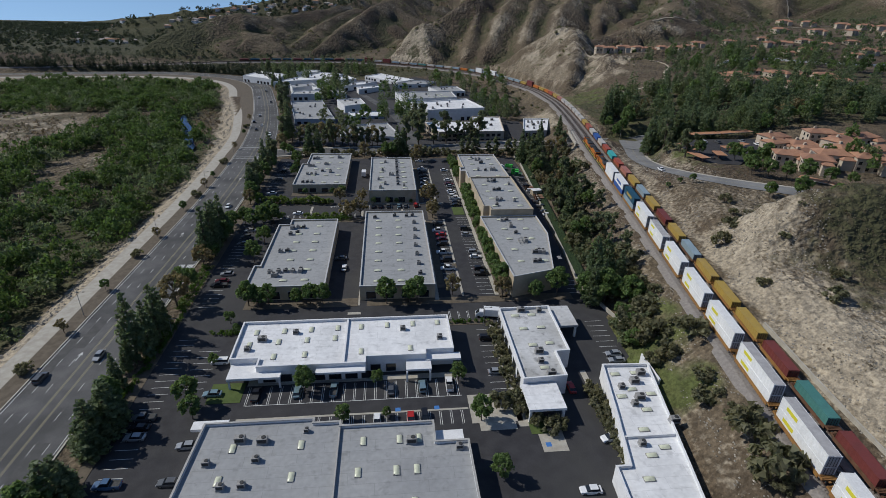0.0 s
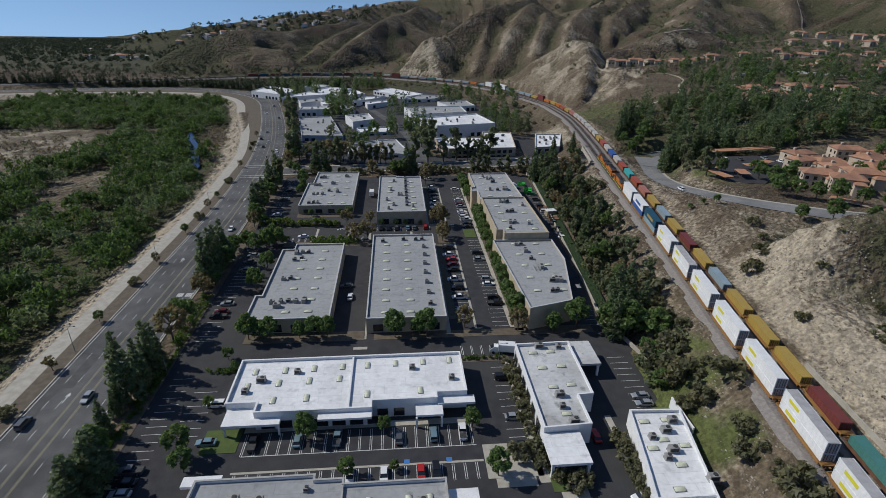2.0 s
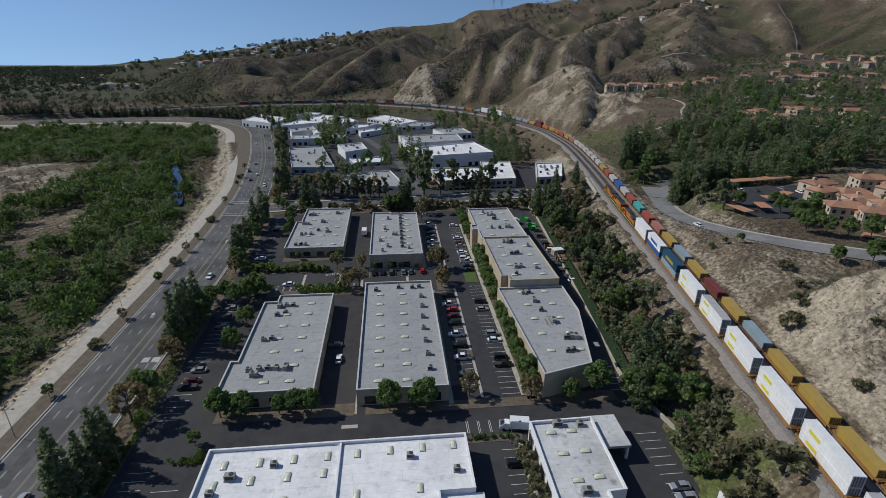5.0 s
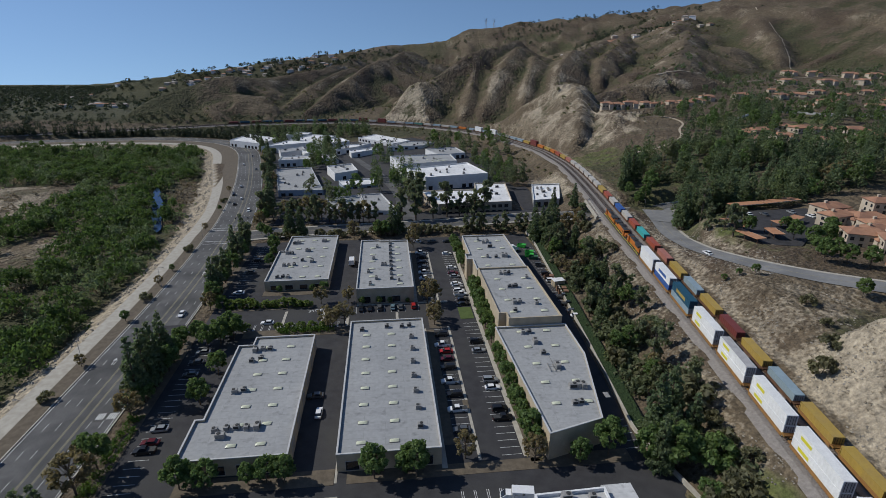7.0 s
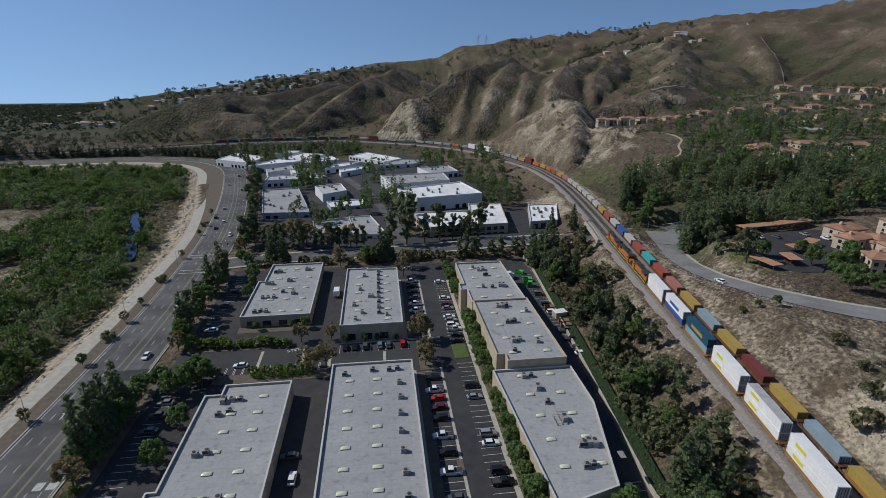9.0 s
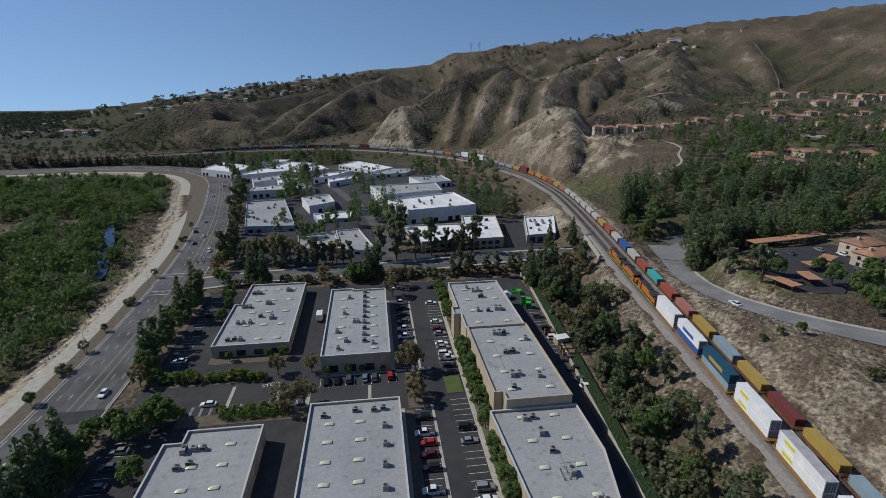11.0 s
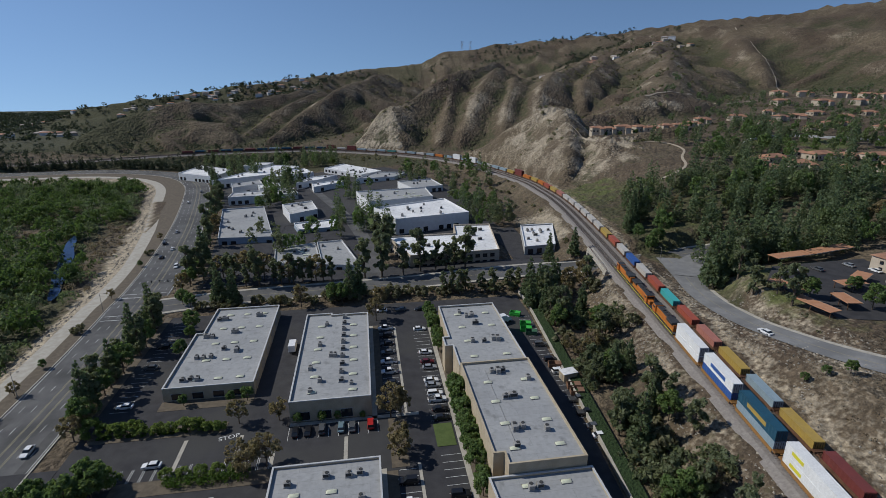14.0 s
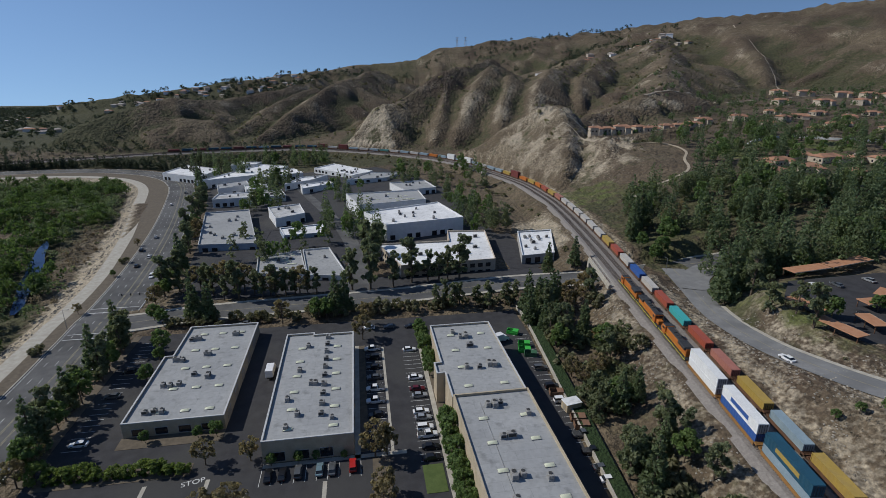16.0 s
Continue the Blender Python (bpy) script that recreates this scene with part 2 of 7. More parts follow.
RIDGES = [  # crest points (x, y, z), then fall per metre
    ([(112, 168, 25), (133, 160, 36), (165, 150, 42), (230, 128, 50), (330, 90, 60)], 0.62),
    ([(128, 690, 8), (156, 668, 34), (177, 655, 48), (198, 648, 66), (220, 640, 62), (232, 632, 46)], 0.66),
    ([(218, 578, 44.5), (258, 576, 44), (298, 572, 43.5), (330, 580, 43)], 0.50),
    ([(238, 456, 28), (244, 476, 33), (240, 510, 37), (228, 545, 42), (222, 575, 44)], 0.55),
    ([(166, 512, 14), (184, 552, 34), (198, 592, 50), (204, 630, 64)], 0.58),
    ([(150, 560, 12), (172, 585, 30), (190, 620, 52)], 0.62),
    ([(196, 500, 20), (212, 530, 38), (222, 560, 44)], 0.55),
    ([(220, 650, 54), (270, 680, 52), (363, 725, 76), (430, 830, 92), (540, 1010, 132)], 0.36),
    ([(-10, 800, 2), (20, 806, 33), (40, 818, 55), (56, 832, 56), (80, 850, 66), (135, 895, 94), (165, 930, 99), (230, 1000, 108)], 0.62),
    ([(124, 752, 14), (146, 796, 44), (175, 850, 82), (215, 930, 100)], 0.42),
    ([(222, 760, 44), (262, 850, 82), (330, 960, 100), (420, 1090, 113)], 0.40),
    ([(96, 756, 8), (112, 790, 34), (128, 850, 66), (140, 892, 92)], 0.50),
    ([(176, 742, 24), (196, 800, 56), (226, 880, 88)], 0.46),
    ([(112, 812, 14), (128, 818, 34), (146, 826, 38), (160, 838, 30)], 0.75),
    ([(-170, 850, 6), (-150, 905, 22), (-110, 1010, 44), (-60, 1130, 66)], 0.44),
    ([(300, 800, 52), (330, 880, 84), (400, 980, 108), (455, 1080, 122)], 0.46),
    ([(-120, 838, 6), (-92, 895, 28), (-50, 985, 54), (-10, 1090, 76), (60, 1250, 96)], 0.48),
    ([(-400, 830, 0), (-363, 842, 8), (-327, 870, 30), (-289, 900, 44), (-240, 932, 55), (-190, 1000, 52), (-120, 1130, 58), (-60, 1320, 78)], 0.42),
    ([(-640, 1500, 12), (-569, 1456, 26), (-449, 1499, 44), (-319, 1533, 59), (-249, 1546, 67), (-141, 1561, 84), (-20, 1600, 90)], 0.28),
    ([(-20, 1700, 92), (55, 1866, 104), (207, 1855, 126), (278, 1845, 154), (443, 1811, 179), (575, 1772, 191), (702, 1724, 198), (844, 1656, 217), (1062, 1520, 238), (1300, 1350, 262)], 0.36),
    ([(640, 1330, 175), (760, 1200, 185), (850, 1030, 170), (900, 900, 160)], 0.42),
    ([(519, 1036, 128), (600, 1150, 150), (720, 1300, 178)], 0.38),
    ([(760, 1180, 180), (700, 1010, 130), (640, 900, 84)], 0.45),
    ([(-400, 4100, 30), (-198, 4062, 70), (23, 4067, 112), (203, 4062, 112), (500, 4100, 90)], 0.12),
]
RIDGE_LINES = [(smooth_line(pts, 20), fall) for pts, fall in RIDGES]


def wave(X, Y, s, seed=0.0):
    """Cheap smooth noise, about -1 to 1, with features about s metres wide."""
    a, b = X / s * 2.1 + seed, Y / s * 2.1 - seed * 1.7
    w = np.sin(a + 1.7 * np.sin(b * 0.63 + seed)) * np.cos(b + 1.3 * np.sin(a * 0.71 + 2 * seed))
    return w * 0.65 + 0.35 * np.sin(1.9 * a - 1.1 * b + 3 * np.sin(0.8 * b + 0.5 * a))


def grain(X, Y, s, seed):
    """Value noise, 0 to 1, with cells s metres wide."""
    x, y = np.asarray(X, float) / s, np.asarray(Y, float) / s
    ix, iy = np.floor(x).astype(np.int64), np.floor(y).astype(np.int64)
    u, v = x - ix, y - iy
    u, v = u * u * u * (u * (6 * u - 15) + 10), v * v * v * (v * (6 * v - 15) + 10)

    def h(i, j):
        k = (i * 374761393 + j * 668265263 + seed * 1442695041) & 0xFFFFFFFF
        k = ((k ^ (k >> 13)) * 1274126177) & 0xFFFFFFFF
        return ((k ^ (k >> 16)) & 0xFFFF) / 65535.0

    return (h(ix, iy) * (1 - u) + h(ix + 1, iy) * u) * (1 - v) + (h(ix, iy + 1) * (1 - u) + h(ix + 1, iy + 1) * u) * v


def gullies(X, Y):
    """Ridged noise, 0 on crests to about 1 in the gullies."""
    out, amp = 0.0, 0.5
    for k, s in enumerate((130, 64, 26, 11)):
        wx, wy = X + 0.35 * s * grain(X, Y, s * 1.7, 40 + k), Y + 0.35 * s * grain(X, Y, s * 1.7, 50 + k)
        g = np.abs(2 * grain(wx, wy, s, 30 + k) - 1)
        out = out + amp * (g if k < 2 else 1 - g)
        amp *= 0.5
    return out


def cut_face(dr, zr):
    """The height of the bare face that the railway cut into the feet of the spurs."""
    return zr + np.clip(dr - 9.5, 0, 4000) * 1.05


def ground(X, Y):
    X, Y = np.asarray(X, float), np.asarray(Y, float)
    # the park falls gently to the north-west
    z = -10 * np.clip((Y - 320) / 330, 0, 0.8) * np.clip((60 - X) / 150, 0, 1)
    # river bed beside the highway
    dh, ih = to_line(X, Y, HIGHWAY)
    dh = dh + np.interp(ih, np.arange(len(BANK)), BANK)
    bed = step(0.9, 10.5, -dh)
    z = z - bed * (5 + 0.7 * wave(X, Y, 30, 1.0) + 0.4 * wave(X, Y, 11, 2.0))
    # land behind the railway
    dr, ir = to_line(X, Y, RAIL)
    zr = np.interp(ir, np.arange(len(RAIL)), RAIL[:, 2])
    far = step(620, 820, Y) * step(150, -50, X)
    plateau = 20 + 0.05 * np.clip(Y - 300, 0, 700) + 0.035 * np.clip(X - 150, -100, 900) - 8 * step(270, 330, Y) * step(500, 420, Y) * step(260, 200, X)
    plateau = plateau * (1 - far) + far * (6 - 0.050 * np.clip(Y - 900, 0, 5000))
    low = step(545, 620, Y) * step(330, 240, X) * (1 - far)
    plateau = plateau * (1 - low) + low * (zr + 3)
    reach = 16 + 60 * step(235, 330, Y)
    behind = zr + (plateau - zr) * step(7, 7 + reach, dr)
    bank = zr - np.clip(np.abs(dr) - 11, 0, 400) * 0.68
    z = np.where(dr > 0, behind, np.maximum(z, bank))
    # hills
    hill = np.full(X.shape, -1e3)
    for k, (line, fall) in enumerate(RIDGE_LINES):
        d, i = to_line(X, Y, line)
        run = np.r_[0, np.cumsum(np.hypot(*np.diff(line[:, :2], axis=0).T))]
        top = np.interp(i, np.arange(len(line)), line[:, 2])
        s = np.interp(i, np.arange(len(line)), run) + 26 * grain(X, Y, 45, 70 + k) + 8 * grain(X, Y, 14, 60 + k) + (d > 0) * 500
        d = np.abs(d)
        # runnels that cut down both flanks, deeper away from the crest
        cut = np.minimum(d * 0.24, 9) * (1 - np.abs(2 * grain(s, d * 0.5, 42, 80 + k) - 1)) ** 1.8
        cut = cut + np.minimum(d * 0.10, 2.6) * (1 - np.abs(2 * grain(s, d * 0.5, 12, 90 + k) - 1))
        hill = np.maximum(hill, top - fall * (np.sqrt(d * d + 9) - 3) * (1 + 0.12 * wave(X, Y, 60, 3.0)) - (cut if line[0, 1] < 3000 else 0))
    hill = np.minimum(hill, cut_face(dr, zr))
    up = np.clip((hill - z) / 9, 0, 1) * step(7, 11, dr)
    rough = 15 * (gullies(X, Y) - 0.30)
    z = np.where(up > 0, z + (hill - z) * step(0, 1, up), z)
    z = z - up * rough * step(3500, 2200, Y) * step(8, 30, dr)
    # level court of the apartments
    z = z + (18.7 - z) * step(48, 36, np.hypot(X - 184, (Y - 272) / 0.72))
    # roads cut in
    for line, half in ((STREET, 7), (JUNCTION, 8), (CURVE_ROAD, 6)):
        d, i = to_line(X, Y, line)
        zz = np.interp(i, np.arange(len(line)), line[:, 2])
        z = z + (zz - 0.12 - z) * step(half + 9, half, np.abs(d))
    return z


def spaced(lo, a, b, hi, fine, grow=1.12):
    core = list(np.arange(a, b, fine))
    out, s = [core[0]], fine
    while out[0] > lo:
        s *= grow
        out.insert(0, out[0] - s)
    out += core[1:]
    s = fine
    while out[-1] < hi:
        s *= grow
        out.append(out[-1] + s)
    return np.array(out)


# ---- ground ----
def soil_material():
    m = mat("dry_hill_soil", (0.122, 0.093, 0.060), (0.166, 0.129, 0.085), 0.05, 0.95, bump=0.45, fine=0.3, c3=(0.092, 0.066, 0.045), patch=0.012)
    n, l = m.node_tree.nodes, m.node_tree.links
    b = n["Principled BSDF"]
    col = b.inputs["Base Color"].links[0].from_socket
    pos = n.new("ShaderNodeNewGeometry").outputs["Position"]
    for name, ca, cb, s in (("sand", (0.45, 0.385, 0.285), (0.30, 0.25, 0.185), 0.7), ("grass", (0.075, 0.105, 0.028), (0.12, 0.125, 0.045), 0.12), ("scrub", (0.045, 0.052, 0.022), (0.085, 0.078, 0.04), 0.2)):
        at = n.new("ShaderNodeAttribute")
        at.attribute_name = name
        t = n.new("ShaderNodeTexNoise")
        t.inputs["Scale"].default_value, t.inputs["Detail"].default_value = s, 6.0
        l.new(pos, t.inputs["Vector"])
        # the edge of each patch is broken up by the noise
        add = n.new("ShaderNodeMath")
        add.operation = "ADD"
        l.new(at.outputs["Fac"], add.inputs[0]), l.new(t.outputs["Fac"], add.inputs[1])
        edge = n.new("ShaderNodeMapRange")
        edge.inputs["From Min"].default_value, edge.inputs["From Max"].default_value = 0.82, 1.12
        l.new(add.outputs[0], edge.inputs["Value"])
        two = n.new("ShaderNodeMix")
        two.data_type = "RGBA"
        two.inputs["A"].default_value, two.inputs["B"].default_value = (*ca, 1), (*cb, 1)
        l.new(t.outputs["Fac"], two.inputs["Factor"])
        x = n.new("ShaderNodeMix")
        x.data_type = "RGBA"
        l.new(edge.outputs[0], x.inputs["Factor"]), l.new(col, x.inputs["A"]), l.new(two.outputs["Result"], x.inputs["B"])
        col = x.outputs["Result"]
    # clods, tufts and stones at two sizes
    for s, lo, hi, a, c in ((0.8, 0.34, 0.66, 0.55, 1.3), (0.16, 0.36, 0.64, 0.80, 1.15)):
        t = n.new("ShaderNodeTexNoise")
        t.inputs["Scale"].default_value, t.inputs["Detail"].default_value, t.inputs["Roughness"].default_value = s, 7.0, 0.68
        l.new(pos, t.inputs["Vector"])
        r = n.new("ShaderNodeMapRange")
        for k, v in zip(("From Min", "From Max", "To Min", "To Max"), (lo, hi, a, c)):
            r.inputs[k].default_value = v
        l.new(t.outputs["Fac"], r.inputs["Value"])
        x = n.new("ShaderNodeMix")
        x.data_type, x.blend_type = "RGBA", "MULTIPLY"
        x.inputs["Factor"].default_value = 1.0
        l.new(col, x.inputs["A"]), l.new(r.outputs["Result"], x.inputs["B"])
        col = x.outputs["Result"]
    l.new(col, b.inputs["Base Color"])
    return m


M["soil"] = soil_material()


def blurred(Z, k):
    """The mean over a square of 2 k + 1 points."""
    for axis in (0, 1):
        pad = [(0, 0), (0, 0)]
        pad[axis] = (k + 1, k)
        c = np.cumsum(np.pad(Z, pad, mode="edge"), axis)
        n = Z.shape[axis]
        Z = (np.take(c, np.arange(2 * k + 1, 2 * k + 1 + n), axis) - np.take(c, np.arange(n), axis)) / (2 * k + 1)
    return Z


def cover(X, Y, Z, slope):
    """How sandy, grassy and scrubby the land is; scrub also holds painted shade under thickets."""
    dr, ir = to_line(X, Y, RAIL)
    dh, ih = to_line(X, Y, HIGHWAY)
    ds = dh + np.interp(ih, np.arange(len(BANK)), BANK)
    river = step(4.5, 13, -ds)
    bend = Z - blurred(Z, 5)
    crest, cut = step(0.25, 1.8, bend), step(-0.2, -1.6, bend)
    sand = river * (0.30 + 0.26 * wave(X, Y, 30, 7.0) + 0.16 * wave(X, Y, 12, 5.0) + 0.10 * step(-235, -260, X) * step(560, 480, Y)) + 0.68 * step(-6, -2, -ds) * step(16, 8, -ds)
    near_cut = step(9, 13, dr) * step(75, 30, dr) * step(192, 164, Y)
    sand = np.maximum(sand, near_cut * (0.80 - 0.012 * np.clip(dr - 12, 0, 60) + 0.5 * (grain(X, Y, 5, 3) - 0.5) + 0.3 * (grain(X, Y, 17, 4) - 0.5)))
    sand = np.maximum(sand, step(7, 8, dr) * step(15, 11, dr) * 0.55)
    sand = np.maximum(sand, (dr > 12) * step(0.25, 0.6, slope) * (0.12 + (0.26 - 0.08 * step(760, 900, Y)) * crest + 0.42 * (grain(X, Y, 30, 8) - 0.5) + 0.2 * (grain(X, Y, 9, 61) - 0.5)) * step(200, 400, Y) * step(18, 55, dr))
    sand = np.maximum(sand, step(11, 15, dr) * step(70, 40, dr) * step(160, 190, Y) * step(340, 300, Y) * (0.34 + 0.34 * (grain(X, Y, 9, 51) - 0.4)))
    # broken rock on the camera side of the spur, white cliffs over the tracks
    spur = step(75, 40, np.hypot((X - 200) / 1.3, (Y - 585) / 1.8)) * step(0.10, 0.30, slope)
    sand = np.maximum(sand, spur * step(12, 34, dr) * (0.40 + 0.40 * (grain(X, Y, 16, 9) - 0.4) + 0.55 * (grain(X, Y, 5, 10) - 0.5)))
    zr = np.interp(ir, np.arange(len(RAIL)), RAIL[:, 2])
    face = (dr > 10) * step(3.5, 1.0, cut_face(dr, zr) - Z) * step(2, 6, Z - zr) * (Y > 500)
    sand = np.maximum(sand, face * (0.78 + 0.3 * (grain(X, Y, 9, 12) - 0.5)) * (1 - 0.45 * step(760, 700, Y)))
    sand = np.maximum(sand, step(17, 10, np.hypot((X - 34) / 1.2, (Y - 815) / 0.9) / 3) * (0.22 + 0.42 * grain(X, Y, 9, 12)))
    sand = np.maximum(sand, step(-11, -14, dr) * step(-46, -30, dr) * step(380, 395, Y) * step(470, 440, Y) * 0.62)
    sand = np.maximum(sand, step(-10, -12, dr) * step(-34, -22, dr) * step(30, 60, Y) * step(345, 325, Y) * (0.27 + 0.16 * step(-19, -15, dr) * step(150, 175, Y) + 0.3 * (grain(X, Y, 7, 15) - 0.4)))
    grass = step(-10, -14, dr) * step(-36, -28, dr) * step(92, 98, Y) * step(150, 138, Y) * (0.35 + 0.4 * grain(X, Y, 8, 16))
    grass = np.maximum(grass, (dr > 15) * step(215, 255, Y) * step(480, 400, Y) * step(110, 60, dr) * (0.25 + 0.3 * grain(X, Y, 14, 18)) * step(140, 150, X))
    grass = np.maximum(grass, step(30, 10, np.hypot(X - 165, Y - 470) - 12) * 0.5)
    for gx, gy, gr in ((292, 494, 26), (338, 512, 24), (378, 500, 30), (352, 470, 22)):
        grass = np.maximum(grass, step(gr, gr * 0.5, np.hypot(X - gx, Y - gy)) * 0.62)
    grass = np.maximum(grass, (Y > 700) * (dr > 30) * step(-250, -100, X) * step(1500, 1300, Y) * (0.02 + 0.24 * wave(X, Y, 130, 9.0)))
    scrub = np.maximum(river * (0.30 + 0.2 * wave(X, Y, 40, 4.0)), (dr < -11) * step(-45, -30, dr) * step(150, 170, Y) * 0.30)
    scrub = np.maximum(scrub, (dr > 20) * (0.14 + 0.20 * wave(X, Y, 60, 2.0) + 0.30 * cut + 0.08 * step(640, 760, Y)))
    # shade below the river thickets, put into the ground colour: less sand, more dark scrub
    under = np.full(X.shape, -1e3)
    for line, half in BANDS:
        under = np.maximum(under, half - np.abs(to_line(X, Y, line)[0]))
    shade = step(-4, 6, np.maximum(under, (Y - 512) * (X < -100))) * river
    sand, scrub = sand * (1 - 0.7 * shade), np.maximum(scrub, 0.7 * shade)
    scrub = np.maximum(scrub, step(-200, -320, X) * step(790, 840, Y) * 0.78)
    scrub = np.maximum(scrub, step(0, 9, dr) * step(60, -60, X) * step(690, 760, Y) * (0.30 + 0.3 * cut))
    scrub = np.maximum(scrub, step(1100, 1250, Y) * step(3500, 2500, Y) * (0.28 - 0.16 * step(150, 400, X) + 0.3 * grain(X, Y, 80, 5)))
    scrub = np.maximum(scrub, (dr > 30) * step(60, 100, Y) * step(200, 170, Y) * (0.34 + 0.40 * grain(X, Y, 12, 6)) * step(22, 40, dr))
    scrub = np.maximum(scrub, step(12, 16, dh) * step(-8, -12, dr) * step(650, 700, Y) * 0.62)
    scrub = np.maximum(scrub, (dr > 14) * step(300, 320, Y) * step(480, 450, Y) * step(142, 150, X) * step(480, 420, X) * (0.42 + 0.25 * grain(X, Y, 15, 19)))
    return sand, grass, scrub


LAND = {}


def land(x, y):
    """The height of the ground as built, between its grid points."""
    xs, ys, Z = LAND["xs"], LAND["ys"], LAND["Z"]
    x, y = np.asarray(x, float), np.asarray(y, float)
    i = np.clip(np.searchsorted(xs, x) - 1, 0, len(xs) - 2)
    j = np.clip(np.searchsorted(ys, y) - 1, 0, len(ys) - 2)
    u, v = (x - xs[i]) / (xs[i + 1] - xs[i]), (y - ys[j]) / (ys[j + 1] - ys[j])
    return (Z[j, i] * (1 - u) + Z[j, i + 1] * u) * (1 - v) + (Z[j + 1, i] * (1 - u) + Z[j + 1, i + 1] * u) * v


def build_ground():
    xs, ys = spaced(-4600, -330, 420, 4600, 4.0, 1.035), spaced(-900, -40, 960, 4700, 4.0, 1.03)
    X, Y = np.meshgrid(xs, ys)
    Z = ground(X, Y)
    LAND.update(xs=xs, ys=ys, Z=Z)
    gy, gx = np.gradient(Z, ys, xs)
    nx, ny = len(xs), len(ys)
    verts = np.stack([X, Y, Z], -1).reshape(-1, 3).tolist()
    i = (np.arange(ny - 1)[:, None] * nx + np.arange(nx - 1)[None]).ravel()
    faces = np.stack([i, i + 1, i + nx + 1, i + nx], 1).tolist()
    ob = mesh_part("ground", verts, faces, M["soil"], None, "", True)
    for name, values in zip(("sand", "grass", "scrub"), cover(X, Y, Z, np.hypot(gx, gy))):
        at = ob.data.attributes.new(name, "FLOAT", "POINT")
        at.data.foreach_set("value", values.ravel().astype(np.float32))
    return tagged(ob, "dry brown hills, sandy cuts and river bed around the business park", "terrain", kind="structure")


build_ground()


def ribbon(name, line, x0, x1, z_up, material, parent=None, label="", z_line=None, thick=0.0):
    """A strip along a line between two offsets to its right, draped on the ground."""
    a, b = offset_line(line, x0), offset_line(line, x1)
    za = ground(a[:, 0], a[:, 1]) if z_line is None else z_line
    zb = ground(b[:, 0], b[:, 1]) if z_line is None else z_line
    verts, faces = [], []
    for p, q, u, v in zip(a, b, za, zb):
        verts += [(p[0], p[1], u + z_up), (q[0], q[1], v + z_up)]
    n = len(a)
    for k in range(n - 1):
        faces.append((2 * k, 2 * k + 1, 2 * k + 3, 2 * k + 2))
    if thick:
        base = len(verts)
        verts += [(x, y, z - thick) for x, y, z in verts]
        for k in range(n - 1):
            faces.append((2 * k, 2 * k + 2, base + 2 * k + 2, base + 2 * k))
            faces.append((2 * k + 1, base + 2 * k + 1, base + 2 * k + 3, 2 * k + 3))
    return mesh_part(name, verts, faces, material, parent, label)


def dashes(line, off, width, on, gap, z_line, z_up, lo=0, hi=1e9):
    """Quads of a broken line along a path."""
    p = offset_line(line, off)
    cum = np.r_[0, np.cumsum(np.hypot(*np.diff(p, axis=0).T))]
    verts, faces = [], []
    s = max(lo, 1.0)
    while s + on < min(cum[-1], hi):
        for u in np.linspace(s, s + on, 2):
            x, y, z = (np.interp(u, cum, c) for c in (p[:, 0], p[:, 1], z_line))
            x2, y2 = np.interp(u + 0.5, cum, p[:, 0]), np.interp(u + 0.5, cum, p[:, 1])
            t = np.array([x2 - x, y2 - y])
            t /= np.linalg.norm(t) + 1e-9
            nx, ny = t[1] * width / 2, -t[0] * width / 2
            verts += [(x - nx, y - ny, z + z_up), (x + nx, y + ny, z + z_up)]
        k = len(verts) - 4
        faces.append((k, k + 1, k + 3, k + 2))
        s += on + gap
    return verts, faces


def merge(parts_list):
    verts, faces = [], []
    for v, f in parts_list:
        k = len(verts)
        verts += v
        faces += [tuple(i + k for i in q) for q in f]
    return verts, faces


hz = ground(HIGHWAY[:, 0], HIGHWAY[:, 1])
highway = tagged(ribbon("road", HIGHWAY, -10.5, 10.5, 0.10, M["road"], None, "", hz), "wide grey asphalt highway with worn lane markings", "road", kind="structure")
white_marks = merge([dashes(HIGHWAY, o, 0.14, 3.0, 7.5, hz, 0.115) for o in (-6.9, -3.6, 4.2, 7.4)] + [dashes(HIGHWAY, o, 0.16, 4.0, 0.0, hz, 0.115) for o in (-9.9, 9.9)])
tagged(mesh_part("road_marking", *white_marks, M["paint"]), "worn white lane lines painted on the highway", "road marking", kind="structure")
yellow_marks = merge([dashes(HIGHWAY, o, 0.16, 4.0, 0.0, hz, 0.118) for o in (-0.9, -0.5, 1.9, 2.3)])
tagged(mesh_part("road_marking", *yellow_marks, M["yellow_paint"]), "double yellow centre lines painted on the highway", "road marking", kind="structure")
patches = merge([dashes(HIGHWAY, o, 3.1, on, gap, hz, 0.108, lo) for o, on, gap, lo in ((-5.2, 18, 71, 20), (-8.3, 26, 93, 60), (5.8, 22, 83, 35), (2.6, 14, 120, 90), (8.6, 30, 64, 10))])
M["patch"] = mat("dark_asphalt_patch", (0.075, 0.074, 0.073), (0.095, 0.094, 0.092), 0.4, 0.9, fine=3.0)
tagged(mesh_part("road_patch", *patches, M["patch"]), "dark repaired asphalt strips in the highway lanes", "road patch", kind="structure")
